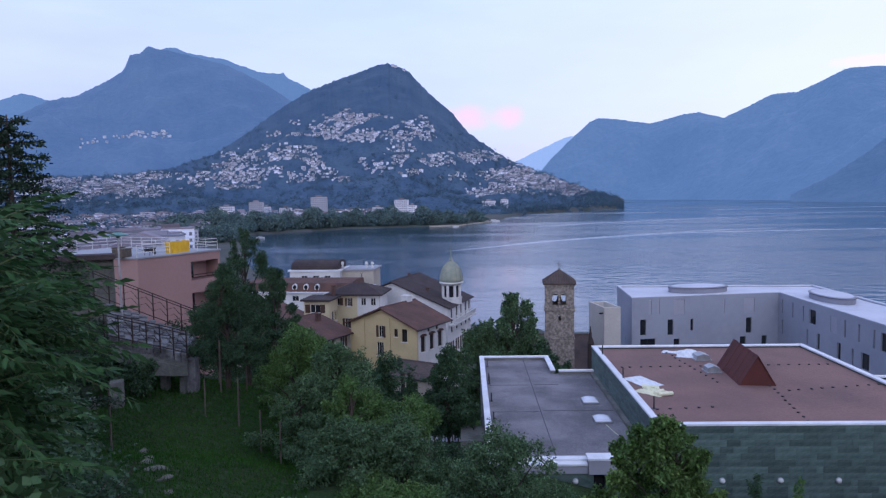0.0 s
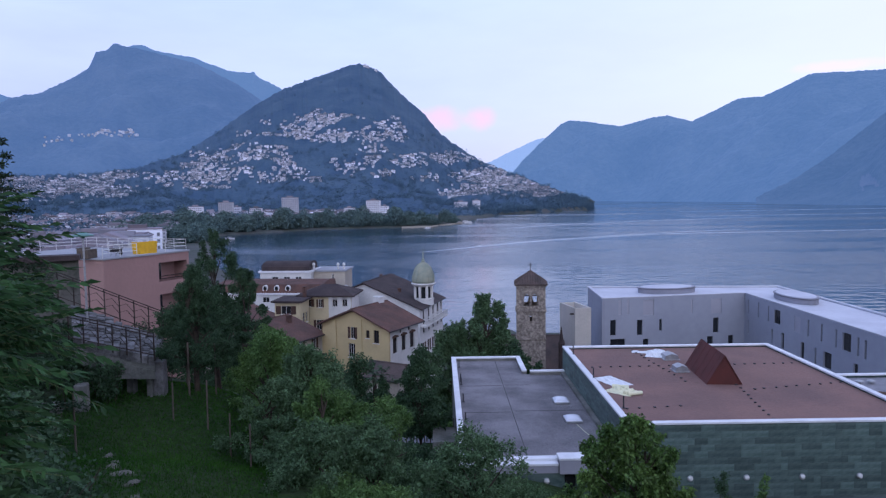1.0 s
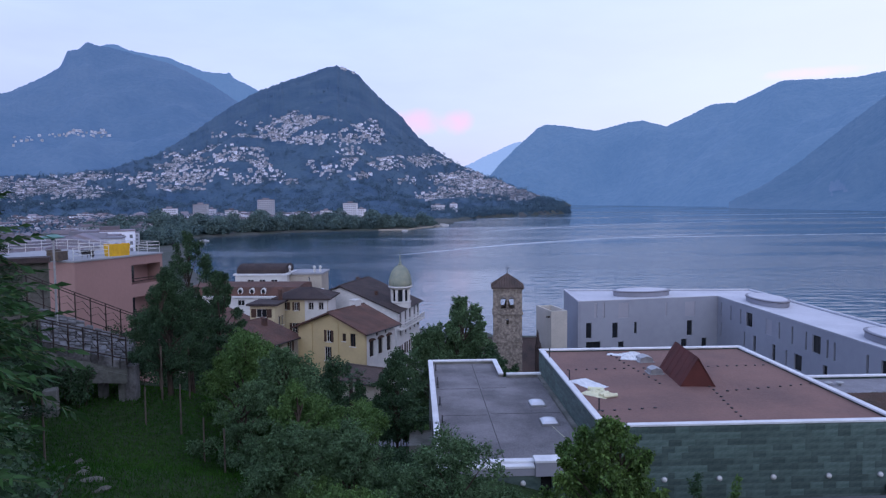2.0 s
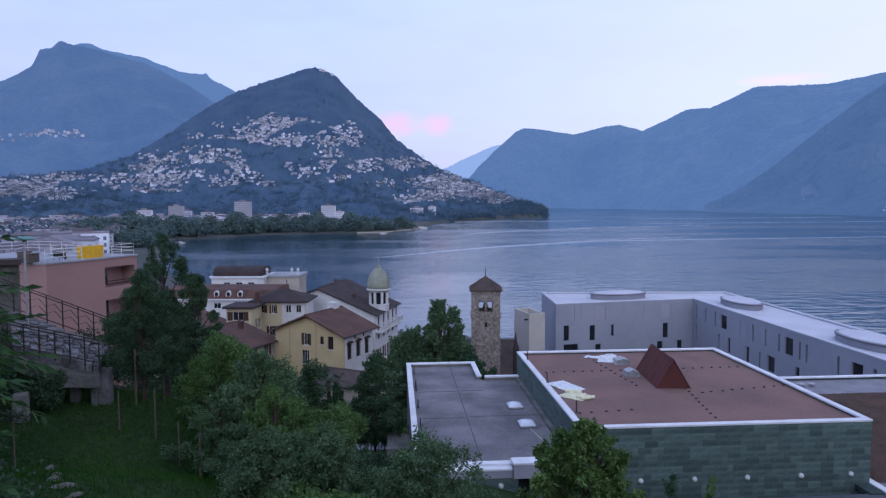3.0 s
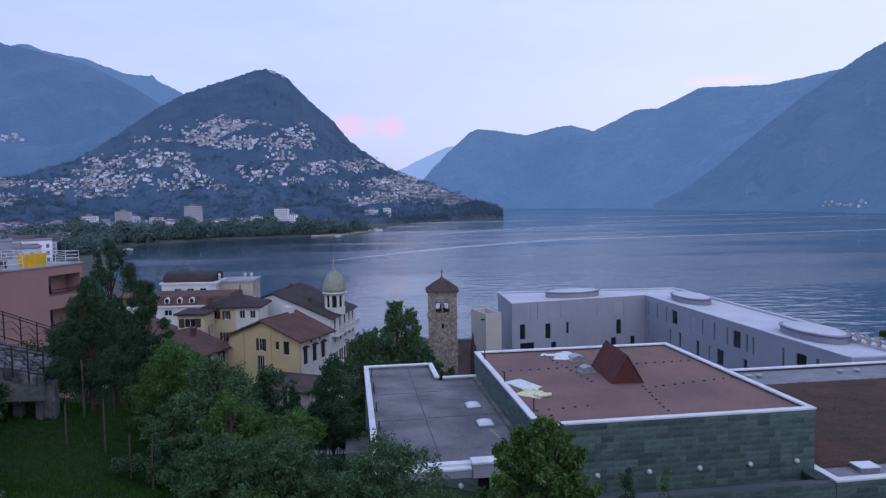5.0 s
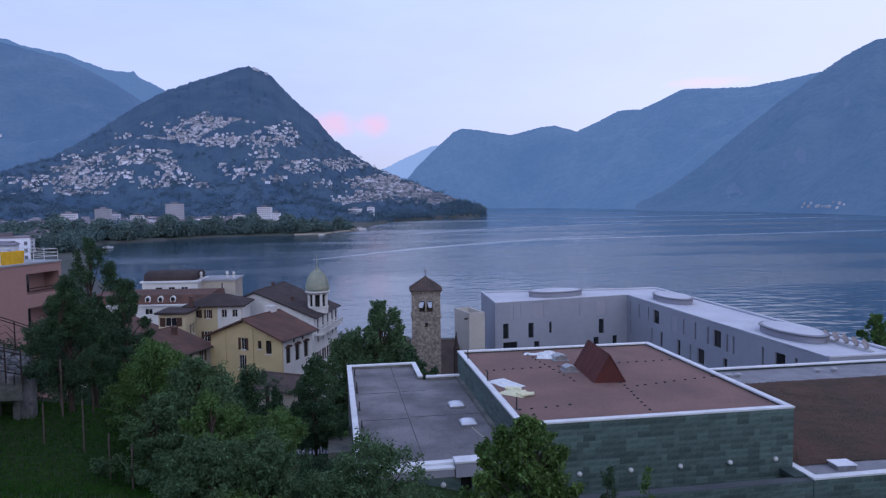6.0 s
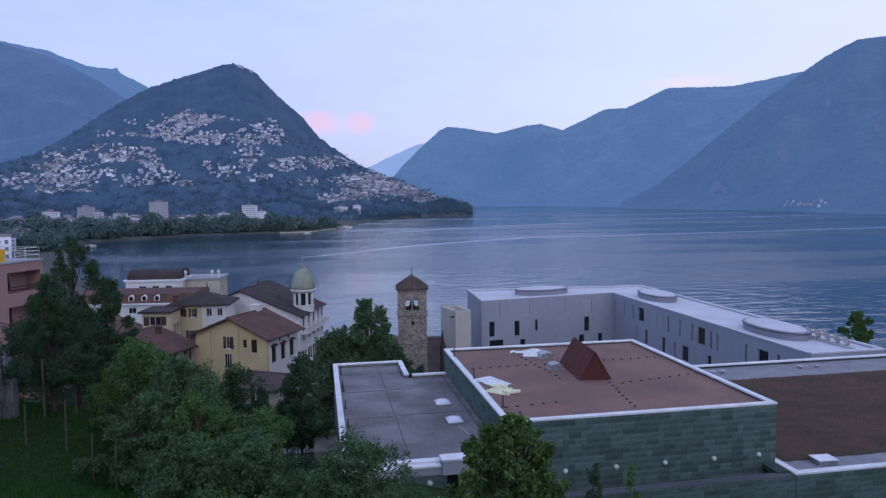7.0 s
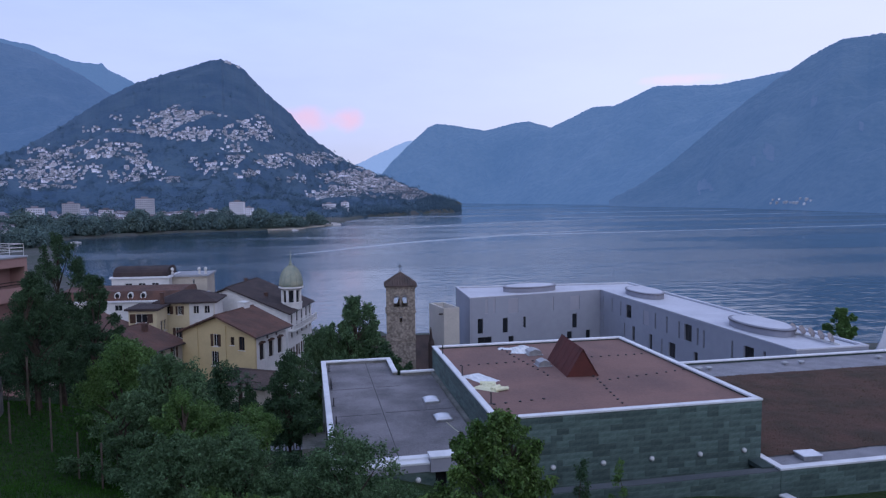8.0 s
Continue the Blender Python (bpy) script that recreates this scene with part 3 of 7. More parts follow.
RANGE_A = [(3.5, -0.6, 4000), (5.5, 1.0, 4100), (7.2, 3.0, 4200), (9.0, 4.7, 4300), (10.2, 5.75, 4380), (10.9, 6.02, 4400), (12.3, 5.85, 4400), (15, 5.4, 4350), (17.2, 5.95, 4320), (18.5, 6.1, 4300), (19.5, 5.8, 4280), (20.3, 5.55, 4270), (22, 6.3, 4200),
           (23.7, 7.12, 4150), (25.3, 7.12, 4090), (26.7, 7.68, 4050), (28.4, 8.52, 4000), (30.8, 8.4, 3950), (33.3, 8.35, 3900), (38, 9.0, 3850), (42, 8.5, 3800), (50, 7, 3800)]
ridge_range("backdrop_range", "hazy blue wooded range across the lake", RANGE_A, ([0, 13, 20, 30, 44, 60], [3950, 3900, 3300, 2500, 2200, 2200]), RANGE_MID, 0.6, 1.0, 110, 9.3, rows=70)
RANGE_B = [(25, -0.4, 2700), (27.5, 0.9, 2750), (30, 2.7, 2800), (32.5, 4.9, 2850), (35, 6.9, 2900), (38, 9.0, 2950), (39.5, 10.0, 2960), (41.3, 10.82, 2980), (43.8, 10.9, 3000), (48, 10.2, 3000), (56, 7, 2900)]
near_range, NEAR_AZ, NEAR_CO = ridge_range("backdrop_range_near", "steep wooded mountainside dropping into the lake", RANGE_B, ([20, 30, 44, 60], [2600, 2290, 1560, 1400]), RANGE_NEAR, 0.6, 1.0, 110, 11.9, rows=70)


def scree_patch(az0, el0, ra, re, seed):
    """A pale bare patch lying on the near mountainside."""
    rows, cols = NEAR_CO.shape[0] - 8, NEAR_CO.shape[1]
    bm, seen = bmesh.new(), {}
    for i in range(rows - 1):
        for j in range(cols - 1):
            p = NEAR_CO[i, j]
            el = math.degrees(math.atan2(p[2] - EYE, math.hypot(p[0], p[1])))
            q = ((NEAR_AZ[j] - az0) / ra) ** 2 + ((el - el0) / re) ** 2
            if q > 2 or q + 1.6 * noise.noise((NEAR_AZ[j] * 3, el * 2.2, seed)) > 0.8:
                continue
            quad = []
            for a, b3 in ((i, j), (i, j + 1), (i + 1, j + 1), (i + 1, j)):
                if (a, b3) not in seen:
                    v = Vector(NEAR_CO[a, b3])
                    seen[(a, b3)] = bm.verts.new(v - Vector((v.x, v.y, v.z - EYE)).normalized() * 5)
                quad.append(seen[(a, b3)])
            bm.faces.new(quad)
    if bm.faces:
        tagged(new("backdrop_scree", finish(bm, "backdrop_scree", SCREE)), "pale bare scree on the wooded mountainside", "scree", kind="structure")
    else:
        bm.free()


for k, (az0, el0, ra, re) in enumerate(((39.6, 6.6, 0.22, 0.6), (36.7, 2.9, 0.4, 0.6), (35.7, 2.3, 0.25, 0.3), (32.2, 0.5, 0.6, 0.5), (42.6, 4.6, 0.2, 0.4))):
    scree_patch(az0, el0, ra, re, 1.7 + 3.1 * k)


# ---- the museum: red-roofed block, lower grey-roofed wing, low planted roof ----
MX0, MX1, MY0, MY1, MZ = 10.35, 27.6, 37.0, 56.6, 27.25
museum = thing("museum_building", "flat-roofed museum block clad in green stone, white coping", "building", Matrix.Translation((0, 0, 0)))


def coping(parent, pts, z, wide=0.34, high=0.16, closed=True):
    """White metal coping along a wall top, one bevelled length a side."""
    out = []
    n = len(pts)
    for i in range(n if closed else n - 1):
        a, b2 = Vector((*pts[i], 0)), Vector((*pts[(i + 1) % n], 0))
        d = (b2 - a)
        m = Matrix.Translation((a.x, a.y, z)) @ pose(0, 0, 0, 0, 0, math.degrees(math.atan2(d.y, d.x)))
        out.append(box_part("coping", (-0.06, -0.06, 0), (d.length + (-wide + 0.055), wide, high), WHITE_METAL, parent, "white metal coping", 0.02, m))
    return out


# body of each block: walls as one shell part with the roof sheet set below the coping
def block(parent, poly, z0, z1, wall_mat, roof_mat, drop=0.25, wide=0.30, roof_label="", top=True):
    n = len(poly)
    for i in range(n):
        a, b2 = Vector((*poly[i], 0)), Vector((*poly[(i + 1) % n], 0))
        d = b2 - a
        m = Matrix.Translation((a.x, a.y, 0)) @ pose(0, 0, 0, 0, 0, math.degrees(math.atan2(d.y, d.x)))
        box_part("wall", (0, 0, z0), (d.length - wide - 0.002, wide, z1), wall_mat, parent, m=m)
    bm = bmesh.new()
    vs = [bm.verts.new((x, y, z1 - drop)) for x, y in poly]
    lo = [bm.verts.new((x, y, z1 - drop - 0.3)) for x, y in poly]
    cx, cy = sum(p[0] for p in poly) / n, sum(p[1] for p in poly) / n
    for v in vs + lo:
        v.co.x += 0.05 * (1 if v.co.x < cx else -1)
        v.co.y += 0.05 * (1 if v.co.y < cy else -1)
    bm.faces.new(vs), bm.faces.new(lo[::-1])
    part("roof", bm, roof_mat, parent, roof_label)


block(museum, [(MX0, MY0), (MX1, MY0), (MX1, MY1), (MX0, MY1)], 4.0, MZ - 0.1, STONE_JOINT, RED_ROOF, 0.1, 0.3, "red-brown roof membrane")
coping(museum, [(MX0, MY0), (MX1, MY0), (MX1, MY1), (MX0, MY1)], MZ - 0.1, 0.36, 0.13)
LX0, LY0, LY1, LZ = 1.05, 36.8, 61.0, 25.4
wing = thing("museum_wing", "lower museum wing with a dark gravel flat roof", "building", Matrix.Translation((0, 0, 0)))
WING_POLY = [(LX0, LY0), (MX0 - 0.05, LY0), (MX0 - 0.05, 56.0), (7.15, 56.0), (7.15, LY1), (LX0, LY1)]
block(wing, WING_POLY, 4.0, LZ - 0.1, CONCRETE, GREY_ROOF, 0.22, 0.3, "dark gravel roof")
coping(wing, WING_POLY[:1] + [(MX0 - 0.1, LY0)], LZ - 0.1, 0.4, 0.14, closed=False)
coping(wing, [(MX0 - 0.1, 56.0), (7.15, 56.0), (7.15, LY1), (LX0, LY1), (LX0, LY0)], LZ - 0.1, 0.36, 0.14, closed=False)
# raised near end of the wing with a doorway
RZ = 23.5
low = thing("museum_annex", "low museum annex with a planted brown roof", "building", Matrix.Translation((0, 0, 0)))
LOW_POLY = [(MX1 + 0.02, 35.1), (72.0, 35.1), (72.0, 60.4), (MX1 + 0.02, 60.4)]
block(low, LOW_POLY, 4.0, RZ - 0.1, STONE_JOINT, GRAVEL, 0.2, 0.3, "pale gravel strip")
coping(low, LOW_POLY, RZ - 0.1, 0.42, 0.14)
bm = bmesh.new()
random.seed(4)
nx, ny = 90, 44
vs = [[bm.verts.new((MX1 + 0.9 + (71.4 - MX1 - 1.2) * i / nx, 37.6 + (55.5 - 37.6) * j / ny + (random.uniform(-0.08, 0.08) if j in (0, ny) else 0), RZ - 0.25 + (0.03 if i in (0, nx) or j in (0, ny) else 0.12 + 0.10 * noise.noise((i * 0.5, j * 0.5, 3.1)))))
       for i in range(nx + 1)] for j in range(ny + 1)]
for j in range(ny):
    for i in range(nx):
        bm.faces.new((vs[j][i], vs[j][i + 1], vs[j + 1][i + 1], vs[j + 1][i]))
part("planting_bed", bm, SOIL, low, "brown sedum soil bed", True)
# ledge in front of the stone wall, running on as the annex front
ledge = box_part("ledge", (MX0 + 1.0, 35.12, 4.0), (MX1 - 0.002, 35.78, RZ - 0.12), mat("dark_ledge_concrete", (0.10, 0.11, 0.12), (0.075, 0.085, 0.095), 0.5, 0.9), museum, "concrete ledge below the stone wall")

# ---- the pale grey building behind ----
GZ0, GZ = 3.5, 23.7
grey = thing("grey_apartment_block", "pale lilac-grey L-shaped block with slot windows", "building", Matrix.Translation((0, 0, 0)))
GREY_POLY = [(25.4, 105.4), (49.5, 109.3), (49.6, 61.3), (58.4, 61.3), (58.5, 116.6), (26.1, 119.0)]


def grey_wall(a, b2, holes, blanks=()):
    """One wall of the block with slot windows and closed panels."""
    d = Vector((b2[0] - a[0], b2[1] - a[1], 0))
    m = Matrix.Translation((a[0], a[1], 0)) @ pose(0, 0, 0, 0, 0, math.degrees(math.atan2(d.y, d.x)))
    bm = bmesh.new()
    wall_panel(bm, m, d.length - 0.01, GZ0, GZ, 0.4, [*holes, *blanks])
    wall = part("wall", bm, LILAC, grey)
    for h in holes:
        window(wall, m, *h, deep=0.22, frame_mat=FRAME_DARK, sill=False, bars=1 if h[1] - h[0] > 1.3 else 0)
    for h in blanks:
        box_part("shutter_panel", (h[0] + 0.02, 0.07, h[2] + 0.02), (h[1] - 0.02, 0.12, h[3] - 0.02), PANEL_PALE, wall, "closed pale shutter panel", m=m)
    return m, d.length


grey_wall(GREY_POLY[0], GREY_POLY[1],
          [(1.36, 2.3, 17.8, 20.25), (5.83, 6.76, 17.65, 20.1), (9.6, 10.05, 18.2, 20.05), (18.9, 19.85, 17.45, 19.9), (1.38, 3.85, 14.9, 17.2), (6.86, 7.8, 14.9, 17.0), (17.9, 18.9, 14.9, 16.9), (21.6, 22.5, 14.9, 16.9)],
          [(2.7, 3.2, 21.0, 23.35), (4.1, 4.5, 21.0, 23.35), (6.85, 8.65, 20.8, 23.25), (15.0, 15.3, 20.8, 23.0), (18.5, 20.3, 20.6, 23.0)])
WING_WINDOWS = [(1.1, 0.35, 22.85, 2.3), (4.5, 0.35, 22.85, 2.3), (7.75, 0.35, 22.85, 2.3), (9.6, 1.9, 22.7, 2.1), (18.8, 0.4, 22.8, 2.3), (22.0, 0.4, 22.8, 2.3), (25.2, 0.4, 22.75, 2.3), (26.7, 1.8, 22.7, 2.25),
                (29.7, 0.4, 22.65, 2.25), (31.1, 0.4, 22.6, 2.25), (37.0, 0.4, 22.5, 2.2), (39.4, 1.85, 22.45, 2.2), (42.8, 0.45, 22.5, 2.2), (45.2, 0.5, 22.4, 2.2),
                (1.2, 0.4, 19.6, 2.3), (9.0, 0.4, 19.6, 2.3), (11.9, 0.8, 19.6, 2.3), (17.2, 0.9, 19.45, 2.3), (20.7, 0.4, 19.4, 2.3), (22.75, 1.8, 19.4, 2.1), (29.1, 0.9, 19.4, 2.2), (36.0, 0.5, 19.3, 2.2)]
grey_wall(GREY_POLY[1], GREY_POLY[2], [(u, u + w2, z - h2, z) for u, w2, z, h2 in WING_WINDOWS], [(15.4, 17.0, 20.5, 22.7)])
for i in (2, 3, 4):
    grey_wall(GREY_POLY[i], GREY_POLY[(i + 1) % 6], [])
grey_wall(GREY_POLY[5], GREY_POLY[0], [(8.0, 8.3, 14.0, 16.6), (3.0, 3.3, 12.0, 16.0)])
bm = bmesh.new()
bm.faces.new([bm.verts.new((x + (0.03 if x < 45 else -0.03), y, GZ - 0.12)) for x, y in GREY_POLY])
bm.faces.new([bm.verts.new((x, y, GZ - 0.5)) for x, y in GREY_POLY][::-1])
part("roof", bm, LILAC_ROOF, grey, "pale sheet roof")
for i, (a, b2) in enumerate(zip(GREY_POLY, GREY_POLY[1:] + GREY_POLY[:1])):
    d = Vector((b2[0] - a[0], b2[1] - a[1], 0))
    m = Matrix.Translation((a[0], a[1], GZ)) @ pose(0, 0, 0, 0, 0, math.degrees(math.atan2(d.y, d.x)))
    box_part("coping", (0, -0.04, 0), (d.length - 0.42, 0.38, 0.10 if i < 2 else 0.16), LILAC_ROOF, grey, m=m)
for (x, y), (a, b2), ang in (((37.8, 112.5), (5.0, 2.6), 7), ((53.9, 102.0), (5.0, 2.5), 88), ((53.7, 72.6), (5.2, 2.6), 90)):
    # long oval roof lights
    m = pose(x, y, GZ, 0, 0, ang) @ Matrix.Diagonal((a, b2, 1, 1))
    bm = bmesh.new()
    add_lathe(bm, [(0.97, -0.1), (0.97, 0.66), (1.0, 0.68), (1.0, 0.80), (0.96, 0.85), (0.9, 0.85)], 44, m=m)
    ro = part("roof_light", bm, ROOFLIGHT_SIDE, grey, "oval raised roof light")
    bm = bmesh.new()
    add_lathe(bm, [(0.89, 0.85), (0.88, 0.88), (0.5, 0.92)], 44, m=m)
    part("lid", bm, LILAC_ROOF, ro)
    bm = bmesh.new()
    add_lathe(bm, [(1.002, 0.655), (1.012, 0.66), (1.012, 0.70), (1.002, 0.705)], 44, m=m, cap=False)
    part("rim", bm, FRAME_DARK, ro)

# plain white tower block beside it
white = thing("white_stair_tower", "narrow off-white stair tower with a hollow top", "building", pose(21.0, 104.6, 0, 0, 0, 12))
bm = bmesh.new()
for lo, hi in (((-1.3, -3, 3.5), (1.3, -2.75, 22.9)), ((-1.3, 2.75, 3.5), (1.3, 3, 22.9)), ((-1.3, -2.748, 3.5), (-1.05, 2.748, 22.9)), ((1.05, -2.748, 3.5), (1.3, 2.748, 22.9))):
    add_box(bm, lo, hi)
part("wall", bm, mat("off_white_render", (0.50, 0.47, 0.43), (0.42, 0.40, 0.37), 0.3, 0.9), white)
box_part("roof", (-1.04, -2.74, 21.5), (1.04, 2.74, 21.7), TERRACE, white)
box_part("bracket", (-1.9, -2.6, 21.9), (-1.302, -2.4, 22.1), IRON, white)

# ---- bell tower and church ----
TW = 2.05
bell = thing("bell_tower", "old rubble-stone bell tower with a tiled pyramid roof", "bell tower", pose(13.2, 98.0, 0, 0, 0, -6))
for face in range(4):
    m = pose(0, 0, 0, 0, 0, 90 * face) @ Matrix.Translation((-TW, -TW, 0))
    bm = bmesh.new()
    wide = 2 * TW - 0.45
    arches = [(1.06, 1.90), (2.16, 3.00)]
    holes = [(a, b2, 23.8, 25.95) for a, b2 in arches] + [(1.85, 2.25, 22.0, 22.8)]
    wall_panel(bm, m, wide, 4.0, 27.2, 0.45, holes)
    for a, b2 in arches:
        # round heads: stone fills the corners of each opening
        for k in range(5):
            for sx in (0, 1):
                t0, t1 = k / 5, (k + 1) / 5
                r = (b2 - a) / 2
                x0, x1 = r * (1 - math.cos(math.acos(1 - t0))), r
                h0, h1 = 25.95 - r + r * math.sin(math.acos(1 - t0)) if t0 > 0 else 25.95 - r, 25.95
                xa, xb = (a + r * t0, a + r * t1) if sx == 0 else (b2 - r * t1, b2 - r * t0)
                add_box(bm, (xa, 0.004, h0), (xb, 0.44, h1 + 0.002), m)
    bmesh.ops.remove_doubles(bm, verts=bm.verts, dist=0.001)
    part("wall", bm, TOWER_STONE, bell)
    for z, out, hh in ((23.45, 0.14, 0.22), (19.35, 0.10, 0.16), (27.0, 0.12, 0.2)):
        box_part("string_course", (-out, -out, z), (2 * TW - 0.002, -0.003, z + hh), TOWER_STONE, bell, m=m)
    for a in (2.03,):
        bm = bmesh.new()
        add_lathe(bm, [(0.13, 23.9), (0.10, 24.05), (0.09, 25.0), (0.14, 25.15)], 10, (a, 0.2), m)
        part("column", bm, CREAM, bell)
    for a, b2 in arches:
        box_part("parapet", (a - 0.02, 0.16, 23.72), (b2 + 0.02, 0.3, 24.25), TOWER_STONE, bell, m=m)
bm = bmesh.new()
add_lathe(bm, [(0.45, 24.5), (0.43, 24.6), (0.33, 24.9), (0.27, 25.25), (0.1, 25.35)], 14)
part("bell", bm, mat("bronze", (0.10, 0.085, 0.05), None, 2, 0.4, metal=0.8), bell)
box_part("bell_beam", (-1.6, -0.08, 25.4), (1.6, 0.08, 25.55), WOOD, bell)
bm = bmesh.new()
o = TW + 0.28
base = [bm.verts.new((x, y, z)) for z in (27.2, 27.34) for x, y in ((-o, -o), (o, -o), (o, o), (-o, o))]
tip = bm.verts.new((0, 0, 29.15))
bm.faces.new(base[3::-1])
for i in range(4):
    bm.faces.new((base[i], base[(i + 1) % 4], base[4 + (i + 1) % 4], base[4 + i]))
    bm.faces.new((base[4 + i], base[4 + (i + 1) % 4], tip))
rf = part("roof", bm, TILE_GREY, bell, "brown tiled pyramid roof")
for i in range(4):
    # rows of cover tiles on each slope
    bm = bmesh.new()
    a, b2 = Vector((-o, -o, 27.36)), Vector((o, -o, 27.36))
    m = pose(0, 0, 0, 0, 0, 90 * i)
    for k in range(13):
        p = a.lerp(b2, (k + 0.5) / 13)
        frac = 1 - abs(p.x) / o
        q = p.lerp(Vector((p.x, 0, 29.15)), frac)
        add_tube(bm, [m @ p, m @ Vector((p.x, -o * (1 - frac), 27.36 + 1.79 * frac))], (0.09, 0.09), 5)
    part("cover_tiles", bm, TILE_GREY, rf)
bm = bmesh.new()
add_tube(bm, [(0, 0, 29.05), (0, 0, 30.4)], (0.05, 0.035))
add_box(bm, (-0.3, -0.03, 29.9), (0.3, 0.03, 29.98))
part("cross", bm, IRON, bell)
church = house("church", "church nave with a brown tiled roof behind the bell tower", pose(12.4, 107.2, 0, 0, 0, 84), 11.0, 13.5, 3.5, 13.9, 17.6, CREAM, TILE_GREY, category="church")
spire = thing("pinnacle", "small dark pointed roof pinnacle", "pinnacle", pose(17.9, 99.2, 0))
bm = bmesh.new()
add_lathe(bm, [(0.42, 14.0), (0.42, 18.0), (0.5, 18.05), (0.3, 18.5), (0.22, 19.3), (0.05, 20.6)], 8)
part("pinnacle_body", bm, TILE_DARK, spire)

# ---- houses by the lake ----
SH = dict(shutters=SHUTTER)
u30 = Vector((math.cos(radians(-30)), math.sin(radians(-30)), 0))
v30 = Vector((-u30.y, u30.x, 0))
c0 = Vector((-7.0, 91.7, 0)) - u30 * 5.75 + v30 * 3.8
yellow = house("yellow_house", "yellow rendered house with a brown tiled gable roof", Matrix.Translation(c0) @ pose(0, 0, 0, 0, 0, -30), 11.5, 7.6, 5.0, 22.0, 24.3, {"front": YELLOW, "left": YELLOW, "back": WHITE_WALL, "right": WHITE_WALL}, TILE_RED,
               [("front", 5.0, 5.8, 20.2, 21.85, SH), ("front", 9.0, 9.9, 19.9, 21.7, dict(shutters=None, frame_mat=SHUTTER)), ("front", 7.7, 8.3, 20.5, 21.6, dict(frame_mat=SHUTTER)), ("front", 4.6, 5.8, 17.5, 19.5, dict(bars=2)), ("front", 4.9, 5.8, 13.0, 15.0, SH),
                *[("right", x, x + 1.15, 18.4, 20.6, dict(frame_mat=SHUTTER)) for x in (0.6, 2.8, 5.0)], ("right", 2.4, 2.9, 21.0, 21.7, dict(frame_mat=SHUTTER, bars=0)), ("right", 4.6, 5.1, 21.0, 21.7, dict(frame_mat=SHUTTER, bars=0))], over=0.7)
for x in (2.2, 6.7):
    box_part("pilaster", (x - 5.75 - 0.35, -3.8 - 0.16, 5.0), (x - 5.75 + 0.35, -3.803, 22.6 + (0.5 if x > 5 else 0)), YELLOW, yellow)
ym = face_matrix("right", 11.5, 7.6, 0.35)
for x in (0.6, 2.8, 5.0):
    bm = bmesh.new()
    add_prism(bm, [(x - 0.2, 20.62), (x + 1.35, 20.62), (x + 1.1, 20.9), (x + 0.575, 21.0), (x + 0.05, 20.9)], -0.22, -0.004, "y", ym)
    part("window_hood", bm, SHUTTER, yellow, "dark brown window hood")
    bm = bmesh.new()
    for lo, hi in ((-0.16, -0.01), (1.16, 1.31)):
        add_box(bm, (x + lo, -0.06, 18.3), (x + hi, -0.004, 20.6), ym)
    part("window_surround", bm, FRAME_WHITE, yellow)
chimney(yellow, -0.3, 2.6, 23.6, 25.2, 1.2, WHITE_WALL)
u17 = Vector((math.cos(radians(-17)), math.sin(radians(-17)), 0))
v17 = Vector((-u17.y, u17.x, 0))
c1 = Vector((-3.3, 112.0, 0)) - u17 * 10 + v17 * 6.5
hotel_wins = []
for x in (1.2, 4.0, 6.6, 9.2, 11.4):
    for z in (17.0, 13.4, 9.8):
        hotel_wins.append(("right", x, x + 0.9, z, z + 2.0, SH if z < 15 else dict(frame_mat=SHUTTER_GREY)))
    hotel_wins.append(("right", x, x + 0.9, 19.3, 21.0, dict(frame_mat=FRAME_DARK)))
hotel = house("white_hotel", "white lakeside hotel with dark roof", Matrix.Translation(c1) @ pose(0, 0, 0, 0, 0, -17), 20.0, 13.0, 4.0, 21.4, 25.4, WHITE_WALL, TILE_DARK,
              hotel_wins + [("front", 14.8, 15.4, 20.2, 21.2), ("front", 17.0, 17.5, 18.4, 19.8)], over=0.5, category="hotel")
slab = box_part("balcony", (10.01, -6.2, 18.25), (11.1, 6.4, 18.5), WHITE_WALL, hotel, "white balcony along the side wall")
for k in range(26):
    box_part("baluster", (10.95, -6.15 + k * 0.5, 18.5), (11.03, -6.07 + k * 0.5, 19.3), WHITE_WALL, slab)
box_part("handrail", (10.9, -6.2, 19.3), (11.08, 6.4, 19.4), WHITE_WALL, slab)
for x, y in ((-0.6, 3.0), (5.0, -2.5)):
    chimney(hotel, x, y, 25.4 - abs(x) * 0.4 - 0.3, 26.1 - abs(x) * 0.4, 0.45, TILE_RED)
for x, z in ((11.6, 20.0), (12.4, 20.4)):
    box_part("air_conditioner", (x - 10, -6.95, z), (x - 9.3, -6.52, z + 0.7), FRAME_WHITE, hotel, "white outdoor air conditioner", 0.03)
dome = thing("domed_turret", "eight-sided white turret with a green copper dome", "turret", pose(-2.75, 117.0, 0))
bm = bmesh.new()
add_lathe(bm, [(1.75, 21.3), (1.75, 22.3), (1.85, 22.35), (1.85, 22.55), (1.6, 22.6)], 8)
part("base", bm, WHITE_WALL, dome)
for k in range(8):
    a = math.pi * (k + 0.5) / 4
    bm = bmesh.new()
    add_box(bm, (1.36, -0.18, 22.55), (1.72, 0.18, 24.75), pose(0, 0, 0, 0, 0, math.degrees(a)))
    part("pier", bm, WHITE_WALL, dome)
    box_part("pane", (1.30, -0.48, 22.6), (1.34, 0.48, 24.6), GLASS, dome, m=pose(0, 0, 0, 0, 0, 45 * k))
bm = bmesh.new()
